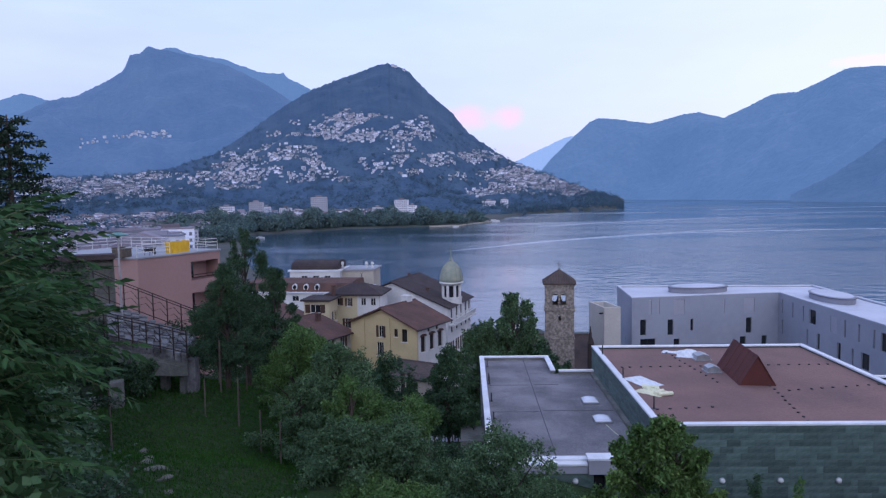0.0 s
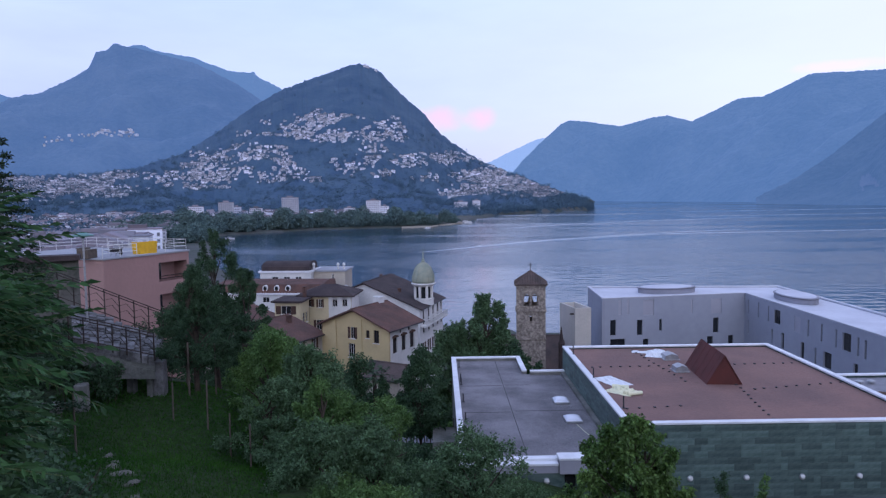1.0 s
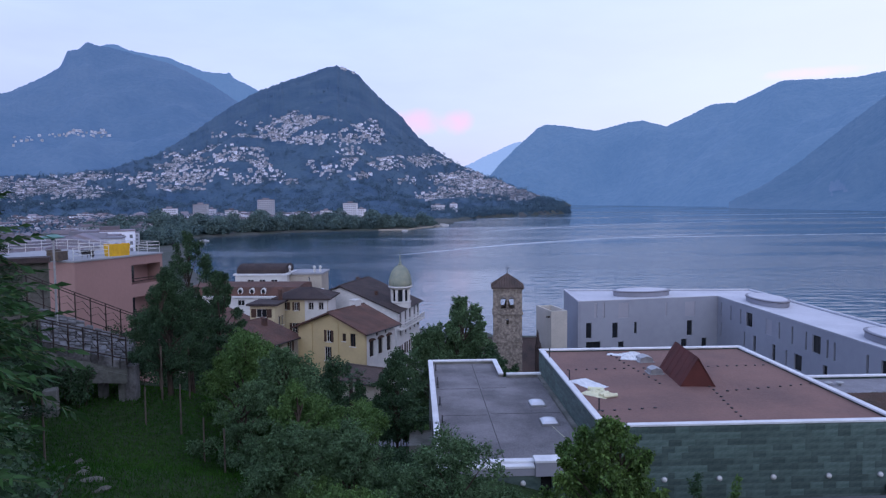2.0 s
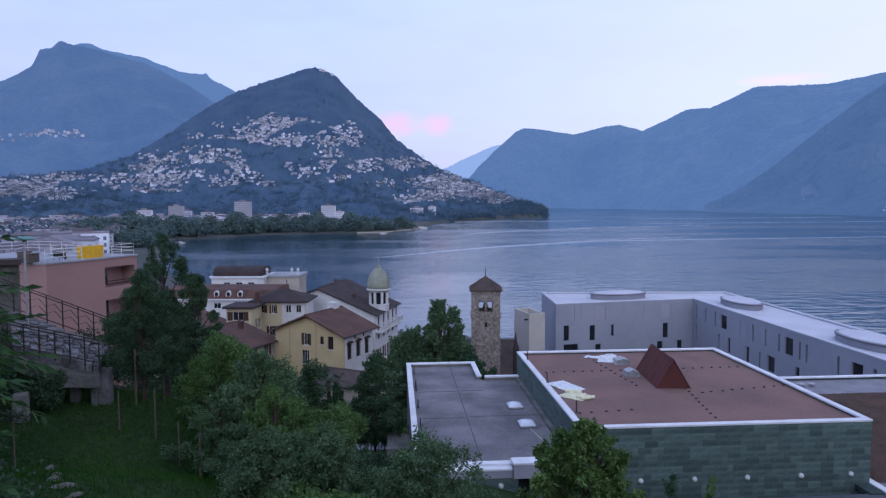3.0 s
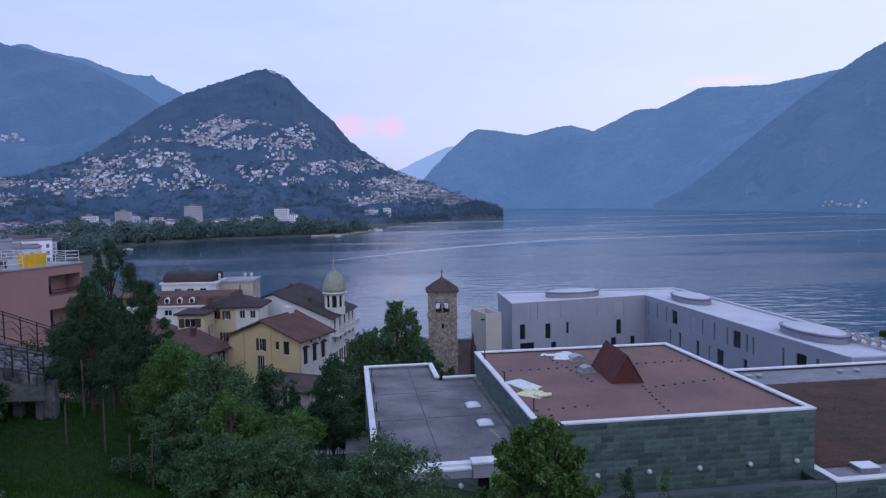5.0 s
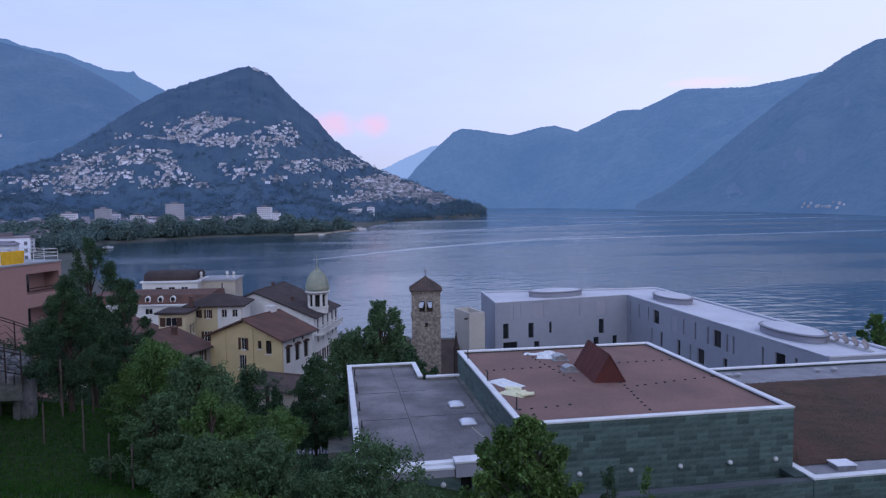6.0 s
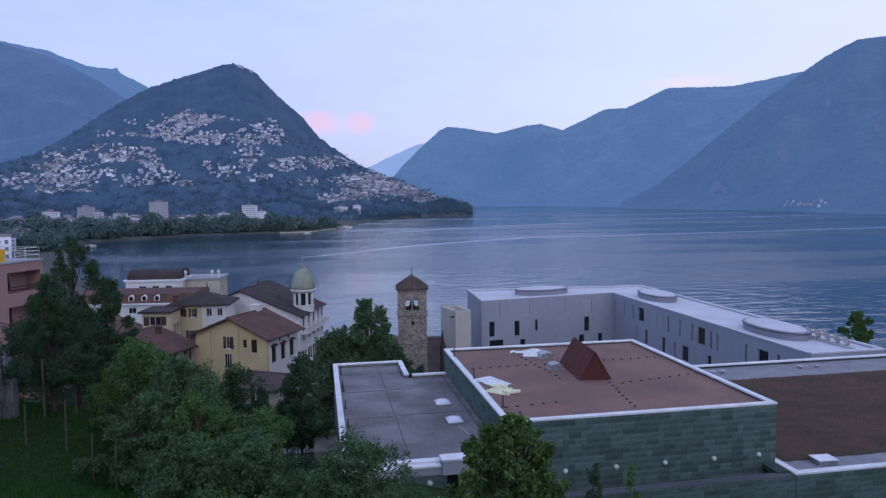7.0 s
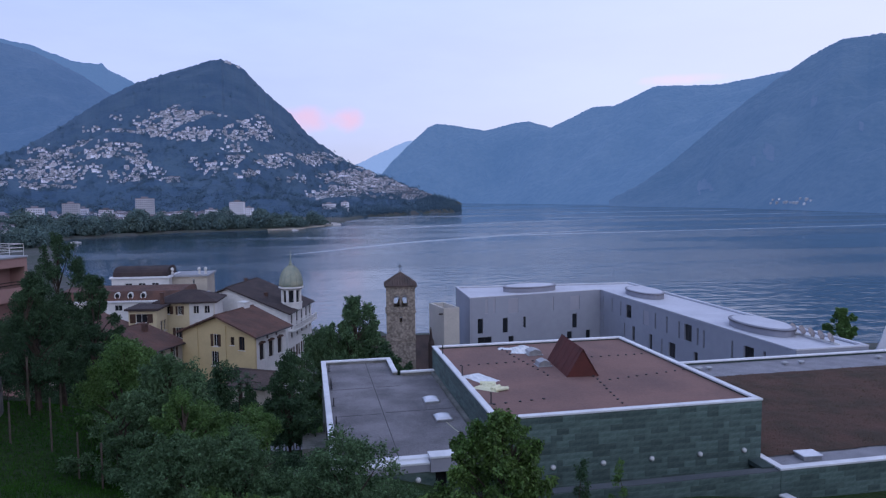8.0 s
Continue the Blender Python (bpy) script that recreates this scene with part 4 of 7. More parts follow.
add_lathe(bm, [(1.6, 24.6), (1.75, 24.7), (1.95, 24.85), (2.1, 25.0), (2.1, 25.15), (1.85, 25.2)], 32)
part("cornice", bm, WHITE_WALL, dome)
bm = bmesh.new()
add_lathe(bm, [(1.86, 25.18), (1.9, 25.7), (1.84, 26.3), (1.66, 27.0), (1.36, 27.7), (0.95, 28.25), (0.45, 28.6), (0.25, 28.75)], 32)
dm = part("dome", bm, COPPER, dome, "weathered green copper dome", True)
for k in range(12):
    a = 2 * math.pi * k / 12
    bm = bmesh.new()
    add_tube(bm, [(r * math.cos(a), r * math.sin(a), z) for r, z in ((1.9, 25.2), (1.94, 25.7), (1.88, 26.3), (1.70, 27.0), (1.39, 27.7), (0.97, 28.27), (0.45, 28.63))], [0.05] * 7, 5)
    part("rib", bm, COPPER, dm)
bm = bmesh.new()
add_lathe(bm, [(0.3, 28.7), (0.34, 28.9), (0.2, 29.1), (0.24, 29.3), (0.1, 29.45), (0.08, 30.2), (0.02, 31.3)], 10)
part("finial", bm, COPPER, dome)

yellow2 = house("pale_yellow_house", "pale yellow house with a dark slate hip roof", pose(-17.8, 110.6, 0, 0, 0, -6), 8.2, 6.0, 4.0, 24.35, 26.0, {"front": YELLOW_PALE, "left": YELLOW_PALE, "right": WHITE_WALL, "back": WHITE_WALL}, TILE_DARK,
                [("front", 0.6, 1.7, 22.7, 23.9, SH), ("front", 2.9, 3.5, 22.6, 23.9, SH), ("front", 2.5, 3.3, 19.0, 20.6, SH), ("front", 5.2, 6.0, 22.7, 23.9), ("front", 6.8, 7.6, 22.7, 23.9), ("front", 5.4, 6.2, 19.4, 21.4)], roof="hip", over=0.6)
bm = bmesh.new()
wall_panel(bm, Matrix.Translation((0.5, -3.06, 0)), 3.6, 8.0, 24.3, 0.055, [(0.6, 1.4, 22.7, 23.9), (2.2, 3.0, 22.7, 23.9), (0.8, 1.6, 19.4, 21.4)])
part("panel", bm, WHITE_WALL, yellow2, "white rendered half of the front")
small = house("stair_house", "small yellow house with a flat dark roof", pose(-23.0, 105.6, 0, 0, 0, -8), 3.9, 4.6, 4.0, 24.1, 24.4, YELLOW_PALE, TILE_DARK,
              [("front", 1.0, 2.6, 22.3, 23.6, SH), ("front", 1.0, 2.6, 19.2, 20.6, SH), ("right", 1.2, 2.2, 20.6, 22.2), ("right", 2.6, 3.4, 20.6, 22.2)], roof="flat", over=0.45)
chimney(small, 1.5, 1.6, 24.3, 26.0, 0.5, TILE_RED)
brown = house("brown_roofed_house", "cream house under a wide brown tiled roof", Matrix.Translation(Vector((-22.7, 87.6, 0)) - u30 * 6.5 + v30 * 5.5) @ pose(0, 0, 0, 0, 0, -28), 13.0, 11.5, 5.0, 20.4, 22.5, CREAM, TILE_RED,
              [("right", 2.6, 3.3, 18.6, 20.0, SH), ("right", 6.2, 6.9, 18.6, 20.0, SH), ("right", 9.2, 9.9, 18.6, 20.0, SH), ("right", 7.6, 8.6, 14.2, 16.6)], over=0.6)
chimney(brown, 2.0, 4.0, 21.6, 23.0, 0.6, TILE_RED)
box_part("lean_to_roof", (6.5, -5.6, 17.4), (7.6, 5.6, 17.6), TILE_RED, brown, "tiled lean-to")
brown2 = house("long_brown_house", "long low house with a brown tiled roof", pose(-34.5, 106, 0, 0, 0, -28), 16, 12, 4.0, 20.6, 22.8, CREAM, TILE_RED, over=0.6)
mans = house("mansard_house", "white house with a dark red mansard roof", pose(-33.0, 143.0, 0, 0, 0, -6), 24, 11, 3.0, 20.6, 20.9, WHITE_WALL, WHITE_METAL,
             [("front", 6.0 + 3.6 * k, 7.4 + 3.6 * k, 18.9, 20.0) for k in range(4)], roof="flat", over=0.5)
bm = bmesh.new()
add_prism(bm, [(-5.9, 20.92), (5.9, 20.92), (4.9, 22.55), (0, 22.95), (-4.9, 22.55)], -12.3, 10.0, "x")
mroof = part("mansard_roof", bm, TILE_RED, mans, "dark red mansard roof")
for x in (2.95, 0.6, -1.8, -4.3):
    m = pose(x, -5.45, 21.75) @ pose(0, 0, 0, 90)
    bm = bmesh.new()
    add_lathe(bm, [(0.62, -0.5), (0.62, 0.2), (0.84, 0.22), (0.9, -0.5)], 20, m=m @ Matrix.Diagonal((0.62, 0.8, 1, 1)), cap=False)
    oc = part("round_dormer", bm, FRAME_WHITE, mroof, "white round dormer window")
    bm = bmesh.new()
    add_lathe(bm, [(0.61, 0.05), (0.61, 0.1)], 20, m=m @ Matrix.Diagonal((0.62, 0.8, 1, 1)))
    part("pane", bm, GLASS, oc)
vault = house("white_lakefront_hall", "white lakefront hall under a black barrel roof", pose(-38.5, 176, 0, 0, 0, -4), 13.0, 9, 2.5, 21.3, 21.7, WHITE_WALL, WHITE_METAL,
              [("front", 3.0, 4.6, 19.0, 20.2), ("front", 6.0, 7.6, 19.0, 20.2), ("front", 9.0, 10.6, 19.0, 20.2)], roof="flat", over=0.4)
bm = bmesh.new()
prof = [(-4.4, 21.72), (4.4, 21.72)] + [(4.4 * math.cos(math.pi * k / 10), 21.75 + 2.1 * math.sin(math.pi * k / 10) ** 0.7) for k in range(1, 10)]
add_prism(bm, prof, -6.2, 6.0, "x")
vr = part("barrel_roof", bm, TILE_DARK, vault, "black sheet barrel roof")
for k in range(7):
    x = -6.0 + k * 2.0
    bm = bmesh.new()
    add_tube(bm, [(x, 4.45 * math.cos(math.pi * j / 10), 21.75 + 2.14 * math.sin(math.pi * j / 10) ** 0.7) for j in range(11)], [0.06] * 11, 4)
    part("roof_seam", bm, TILE_DARK, vr)
vault2 = house("white_lakefront_villa", "white lakefront villa with a flat roof and urns", pose(-27.9, 178, 0, 0, 0, -4), 8.4, 9, 2.5, 21.2, 21.6, CREAM, TERRACE, [("front", 5.0, 5.5, 18.5, 20.6)], roof="flat", over=0.4)
for x in (-3.9, 2.4, 3.9):
    bm = bmesh.new()
    add_lathe(bm, [(0.3, 21.8), (0.3, 22.4), (0.15, 22.5), (0.42, 22.9), (0.3, 23.3), (0.05, 23.5)], 10, (x, -4.2))
    part("urn", bm, WHITE_WALL, vault2)

shed_house = house("garden_house", "small garden house with an old tiled roof", pose(-6.4, 84.0, 0, 0, 0, 60), 4.0, 5.2, 4.0, 17.9, 19.1, CREAM, TILE_GREY, over=0.4)

# ---- the pink block with its roof terrace ----
pm = Matrix.Translation((-28.7, 58.3, 0)) @ pose(0, 0, 0, 0, 0, 67) @ Matrix.Translation((5.0, 7.0, 0))
PZ = 34.9
pink = thing("pink_apartment_block", "pink rendered flat-roofed block with recessed balconies", "building", pm)
fm = face_matrix("front", 10.0, 14.0, 0.3)
bm = bmesh.new()
loggias = [(6.1, 9.7, 32.3, 34.1), (6.1, 9.7, 29.2, 31.1), (6.1, 9.7, 26.1, 28.0)]
wall_panel(bm, fm, 10.0, 18, PZ, 0.3, loggias)
pw = part("wall", bm, PINK, pink)
for a, b2, z0, z1 in loggias:
    bm = bmesh.new()
    add_box(bm, (a, 1.6, z0), (b2, 1.7, z1), fm)
    add_box(bm, (a, 0.3, z0 - 0.2), (b2, 1.6, z0), fm)
    add_box(bm, (a - 0.12, 0.3, z0), (a - 0.02, 1.6, z1), fm)
    lg = part("balcony", bm, PINK, pw)
    box_part("pane", (a + 0.4, 1.54, z0 + 0.05), (a + 1.8, 1.59, z1 - 0.2), GLASS, lg, m=fm)
    for z in (0.25, 0.5):
        bm = bmesh.new()
        add_tube(bm, [fm @ Vector((a, 0.1, z0 + z)), fm @ Vector((b2, 0.1, z0 + z))], (0.045, 0.045))
        part("railing", bm, IRON, lg)
for face in ("right", "back", "left"):
    bm = bmesh.new()
    wall_panel(bm, face_matrix(face, 10.0, 14.0, 0.3), 10.0 if face == "back" else 13.4, 18, PZ, 0.3, [])
    part("wall", bm, PINK, pink)
box_part("roof_terrace", (-5.1, -7.1, PZ + 0.003), (5.1, 7.1, PZ + 0.16), TERRACE, pink, "pale concrete roof terrace", 0.02)


# ---- trees and plants ----
def leaf_mesh(name, pts, ways, length, width, material, droop=0.25, seed=0):
    """Leaves as small folded blades: from each place a blade along its way, of that length and width."""
    rng = np.random.RandomState(seed)
    n = len(pts)
    d = ways / np.linalg.norm(ways, axis=1, keepdims=True)
    s = np.cross(d, rng.randn(n, 3))
    s /= np.linalg.norm(s, axis=1, keepdims=True)
    L, W = (length * rng.uniform(0.7, 1.3, n))[:, None], (width * rng.uniform(0.7, 1.3, n))[:, None]
    down = np.array([0, 0, -1.0]) * droop
    co = np.stack([pts, pts + 0.45 * L * d + 0.5 * W * s, pts + L * (d + down), pts + 0.45 * L * d - 0.5 * W * s], 1).reshape(-1, 3)
    me = bpy.data.meshes.new(name)
    me.from_pydata(co.tolist(), [], np.arange(4 * n).reshape(-1, 4).tolist())
    me.materials.append(material)
    me.update()
    return me


def crown_points(clusters, n, rng, flat=0.75):
    """Places and directions for n leaves spread through clusters (x, y, z, r)."""
    c = np.array(clusters)
    w = c[:, 3] ** 2
    k = rng.choice(len(c), n, p=w / w.sum())
    v = rng.randn(n, 3)
    v /= np.linalg.norm(v, axis=1, keepdims=True)
    rad = c[k, 3] * rng.beta(2.4, 1.7, n) * 1.2
    off = v * rad[:, None]
    off[:, 2] *= flat
    ways = v * 0.8 + rng.randn(n, 3) * 0.6 + np.array([0, 0, 0.15])
    return c[k, :3] + off, ways


def tree(name, label, x, y, top, spread, bare, leaves, size, material, seed, profile, n_cluster=40, cluster=0.3, droop=0.3, ratio=0.55, trunk_r=0.11, base=None, stakes=0, lean=(0, 0)):
    """A tree from the ground to top: trunk with limbs, and a crown of leaf clusters whose outline follows profile(height fraction)."""
    rng = np.random.RandomState(seed)
    z0 = gz(x, y) - 0.1 if base is None else base
    h = top - z0
    ob = thing(name, label, "tree", Matrix.Translation((x, y, z0)))
    clusters = []
    for k in range(n_cluster):
        t = (k + rng.uniform(0, 1)) / n_cluster
        a = k * 2.4 + rng.uniform(-0.5, 0.5)
        r = spread * profile(t) * rng.uniform(0.25, 1.12)
        rc = spread * cluster * rng.uniform(0.5, 1.2) * (0.6 + 0.4 * profile(t))
        clusters.append((r * math.cos(a) + lean[0] * t, r * math.sin(a) + lean[1] * t, bare + (h - bare - rc * 0.5) * t, rc))
    bm = bmesh.new()
    wob = [(rng.uniform(-0.12, 0.12) * q, rng.uniform(-0.12, 0.12) * q, h * 0.86 * q / 4) for q in range(5)]
    wob = [(p[0] + lean[0] * q / 5, p[1] + lean[1] * q / 5, p[2]) for q, p in enumerate(wob)]
    add_tube(bm, wob, [trunk_r * (1.25 - 0.27 * q) for q in range(5)], 8)
    for cx, cy, cz, rc in clusters[::2]:
        q = min(3.6, max(0.9, (cz - 0.35 * h * rng.uniform(0.3, 0.9)) / (h * 0.86) * 4))
        i, f = int(q), q - int(q)
        p0 = Vector(wob[i]).lerp(Vector(wob[min(4, i + 1)]), f)
        mid = p0.lerp(Vector((cx, cy, cz)), 0.5) + Vector((0, 0, 0.12 * rc))
        add_tube(bm, [p0, mid, (cx, cy, cz)], (trunk_r * 0.42, trunk_r * 0.28, trunk_r * 0.1), 5)
    part("trunk", bm, BARK, ob)
    # sprays of leaves standing out from each cluster make the outline ragged
    sprays = []
    for cx, cy, cz, rc in clusters:
        out = Vector((cx - lean[0] * 0.5, cy - lean[1] * 0.5, 0.5 * (cz - bare - 0.4 * (h - bare)))).normalized()
        for k in range(4):
            way = (out + Vector(rng.uniform(-0.8, 0.8, 3)) + Vector((0, 0, 0.3))).normalized() * rc * rng.uniform(0.75, 1.3)
            for f, q in ((0.75, 0.42), (1.05, 0.30), (1.3, 0.2)):
                sprays.append((cx + way.x * f, cy + way.y * f, cz + way.z * f, rc * q * rng.uniform(0.75, 1.15)))
    pts, ways = crown_points([(cx, cy, cz, rc * 0.85) for cx, cy, cz, rc in clusters] + sprays, int(leaves * 1.6), rng)
    part("crown", leaf_mesh("crown", pts, ways, size * 0.9, size * 0.9 * ratio, material, droop, seed), material, ob)
    for k in range(stakes):
        a = 2 * math.pi * k / max(stakes, 1) + 0.4
        bm = bmesh.new()
        sx, sy = 0.75 * math.cos(a), 0.75 * math.sin(a)
        g = gz(x + sx, y + sy) - z0
        add_tube(bm, [(sx, sy, g - 0.2), (sx, sy, g + 2.3)], (0.045, 0.04), 6)
        part("stake", bm, WOOD, ob, "wooden tree stake")
    return ob


ROUND = lambda t: max(0.12, math.sin(math.pi * min(1, 0.12 + 0.88 * t)) ** 0.6)
BROAD = lambda t: max(0.15, math.sin(math.pi * min(1, 0.3 + 0.66 * t)) ** 0.5)
EGG = lambda t: max(0.10, (1 - t) ** 0.55 * min(1, 0.45 + 2.2 * t))
DOME_TOP = lambda t: max(0.10, min(1, 0.6 + 1.2 * t) * (1 - t ** 4) ** 0.65)
OVAL = lambda t: max(0.08, min(1, 0.7 + t) * (1 - t ** 2.6) ** 0.75)
CONE = lambda t: max(0.07, (1 - t) ** 0.75 * min(1, 0.55 + 2.4 * t))
COLUMN = lambda t: max(0.12, min(1, 0.5 + 1.6 * t) * (1 - t ** 2.2) ** 0.7)

# trees on the slope below the viewpoint
tree("maple_tree", "dense bright green maple in front of the stone wall", 6.15, 21.2, 32.75, 2.35, 0.8, 26000, 0.135, LEAF_BRIGHT, 11, OVAL, 100, 0.2, 0.35, 0.75)
tree("locust_tree", "grey-green feathery locust tree on the slope", 0.95, 23.0, 31.5, 2.6, 0.8, 26000, 0.13, LEAF_GREY, 12, BROAD, 70, 0.28, 0.2, 0.5)
tree("slim_locust_tree", "tall slim dark green tree held by wooden stakes", -10.6, 29.3, 37.0, 1.85, 1.4, 30000, 0.085, LEAF_DARK, 13, CONE, 90, 0.26, 0.25, 0.5, stakes=3)
tree("slim_locust_tree", "tall slim dark tree behind the lawn", -12.5, 38.0, 38.2, 1.9, 2.3, 24000, 0.115, LEAF_DARK, 14, COLUMN, 60, 0.26, 0.25, 0.5)
tree("slim_locust_tree", "open-crowned slim tree behind the lawn", -10.7, 37.0, 36.1, 1.6, 2.0, 18000, 0.115, LEAF_DARK, 15, COLUMN, 40, 0.28, 0.25, 0.5)
tree("slope_tree", "grey-green tree in the slope thicket", -8.1, 33.0, 33.4, 2.2, 1.2, 11000, 0.14, LEAF, 16, EGG, 46, 0.28, 0.2, 0.5, stakes=2)
tree("slope_tree", "grey-green tree in the slope thicket", -7.4, 29.2, 34.3, 2.0, 1.0, 12000, 0.13, LEAF, 17, EGG, 46, 0.28, 0.2, 0.5)
tree("slope_tree", "wide grey-green tree in the slope thicket", -5.2, 26.6, 34.2, 2.1, 0.9, 13000, 0.13, LEAF_GREY, 18, EGG, 60, 0.24, 0.2, 0.5)
tree("slope_tree", "loose grey-green tree in the slope thicket", -3.9, 26.0, 32.4, 1.8, 0.8, 9500, 0.13, LEAF, 28, EGG, 50, 0.25, 0.2, 0.5)
tree("slope_tree", "upright grey-green tree in the slope thicket", -6.1, 24.4, 33.3, 1.6, 0.7, 9500, 0.12, LEAF_GREY, 42, EGG, 50, 0.25, 0.2, 0.5)
tree("slope_tree", "upright green tree in the slope thicket", -4.3, 23.6, 33.5, 1.6, 0.7, 10000, 0.12, LEAF, 43, EGG, 46, 0.25, 0.2, 0.5)
tree("slope_tree", "open grey-green tree in the slope thicket", -2.2, 21.8, 32.3, 1.6, 0.6, 9500, 0.12, LEAF_GREY, 44, EGG, 44, 0.25, 0.2, 0.5)
tree("slope_tree", "grey-green tree low in the slope thicket", -4.1, 21.2, 32.7, 1.9, 0.5, 14000, 0.11, LEAF_GREY, 19, EGG, 54, 0.28, 0.2, 0.5)
tree("slope_tree", "grey-green low tree at the slope's foot", -2.7, 23.9, 31.8, 1.9, 0.8, 11000, 0.12, LEAF_GREY, 20, ROUND, 48, 0.28, 0.2, 0.5)
tree("slope_tree", "low bushy tree on the slope", -2.6, 18.6, 31.6, 1.9, 0.4, 12000, 0.11, LEAF, 21, ROUND, 48, 0.28, 0.2, 0.5)
tree("slope_tree", "low bushy tree on the slope", -0.6, 19.2, 31.0, 1.6, 0.4, 9000, 0.11, LEAF_DARK, 22, ROUND, 40, 0.30, 0.2, 0.5)
tree("slope_tree", "small rounded tree by the path", -6.6, 36.5, 30.6, 2.0, 0.8, 9000, 0.15, LEAF_DARK, 23, ROUND, 40, 0.28, 0.2, 0.5)
tree("slope_tree", "small rounded tree by the path", -3.4, 33.0, 29.6, 1.9, 0.6, 9000, 0.14, LEAF, 24, ROUND, 40, 0.28, 0.2, 0.5)
tree("slope_tree", "young tree lower on the slope", -1.0, 30.0, 28.6, 1.7, 0.5, 8000, 0.14, LEAF_DARK, 27, ROUND, 40, 0.28, 0.2, 0.5)
tree("plane_tree", "dark oval tree beside the path with wooden stakes", -1.5, 48.0, 29.0, 2.35, 2.2, 13000, 0.19, LEAF_DARK, 25, EGG, 56, 0.28, 0.25, 0.6, stakes=4)
tree("young_tree", "small narrow young tree with stakes", -4.5, 51.8, 25.9, 1.1, 1.4, 4000, 0.17, LEAF_DARK, 26, EGG, 26, 0.36, 0.25, 0.6, trunk_r=0.07, stakes=3)
tree("park_tree", "big dark tree between the houses and the tower", 5.7, 84.0, 27.5, 3.8, 4.0, 30000, 0.30, LEAF_GREY, 31, DOME_TOP, 90, 0.28, 0.2, 0.7, trunk_r=0.3)
tree("park_tree", "big spreading dark tree beside the hotel", 2.4, 84.0, 23.8, 4.6, 3.5, 26000, 0.30, LEAF_GREY, 32, DOME_TOP, 90, 0.26, 0.2, 0.7, trunk_r=0.3)
tree("park_tree", "lower dark tree beside the hotel", 8.8, 80.0, 21.8, 4.2, 3.5, 11000, 0.36, LEAF_DARK, 33, ROUND, 50, 0.25, 0.2, 0.7, trunk_r=0.25)
tree("lakeside_tree", "small green tree behind the roof edge", 61.5, 68.5, 26.4, 1.5, 13, 12000, 0.20, LEAF, 34, DOME_TOP, 50, 0.3, 0.2, 0.7, trunk_r=0.2)
tree("shrub", "small shrub before the stone wall", 9.5, 22.3, 30.6, 0.62, 0.3, 3600, 0.10, LEAF_DARK, 35, EGG, 22, 0.5, 0.2, 0.6, trunk_r=0.05)
tree("shrub", "small shrub before the stone wall", 12.0, 24.5, 29.4, 0.7, 0.3, 3200, 0.10, LEAF, 36, EGG, 22, 0.5, 0.2, 0.6, trunk_r=0.05)
tree("thicket_tree", "dark thicket tree under the stair", -17.5, 30.5, 34.2, 2.1, 0.8, 9000, 0.13, LEAF_DARK, 37, ROUND, 44, 0.3, 0.2, 0.5)
tree("thicket_tree", "dark thicket tree under the stair", -18.0, 26.0, 37.2, 2.4, 1.5, 11000, 0.13, LEAF_DARK, 38, ROUND, 50, 0.3, 0.2, 0.5)
tree("thicket_tree", "dark bushy tree behind the stair", -15.0, 40.0, 33.8, 2.6, 1.0, 9000, 0.17, LEAF_DARK, 39, ROUND, 44, 0.3, 0.2, 0.5)
tree("thicket_tree", "dark bushy tree beside the pink block", -19.0, 52.0, 31.8, 3.2, 1.0, 9000, 0.22, LEAF_DARK, 40, ROUND, 44, 0.3, 0.2, 0.5)
tree("thicket_tree", "dark bushy tree beside the pink block", -17.0, 58.0, 30.0, 3.4, 1.0, 9000, 0.24, LEAF_DARK, 41, ROUND, 44, 0.3, 0.2, 0.5)
for k, (x, y, top, w) in enumerate([(-15, 66, 24.5, 3.2), (-11, 70, 22.5, 3.0), (-6.5, 66, 20.5, 2.8), (-13, 78, 19.0, 3.2), (-4, 78, 17.0, 3.0), (-10, 56, 24.0, 2.6), (-1.0, 62, 19.5, 2.4), (-21, 74, 23.0, 3.5), (3.0, 76, 17.5, 3.0), (-13.5, 50, 27.5, 2.6), (-8.2, 46, 25.8, 2.2)]):
    tree("garden_tree", "rounded dark garden tree among the houses", x, y, top, w, 1.0, 5000, 0.28, LEAF_DARK if k % 3 else LEAF, 50 + k, ROUND, 36, 0.32, 0.2, 0.6, trunk_r=0.14)

# a climber grown over a post
post = thing("ivy_column", "post fully overgrown with dark ivy", "climber", pose(-7.5, 59.5, gz(-7.5, 59.5)))
hp = 26.0 - gz(-7.5, 59.5)
bm = bmesh.new()
add_tube(bm, [(0, 0, -0.2), (0.1, 0, hp - 0.4)], (0.16, 0.1), 6)
part("post", bm, WOOD, post)
rng = np.random.RandomState(5)
pts, ways = crown_points([(0.25 * math.sin(k), 0.2 * math.cos(k * 2), hp * k / 14, 0.75 - 0.2 * (k % 3 == 0)) for k in range(3, 14)] + [(1.0, 0, hp - 0.8, 0.7), (0.9, 0.3, hp * 0.62, 0.6)], 5000, rng, 1.0)
part("leaves", leaf_mesh("leaves", pts, ways, 0.2, 0.16, LEAF_DARK, 0.3, 5), LEAF_DARK, post)


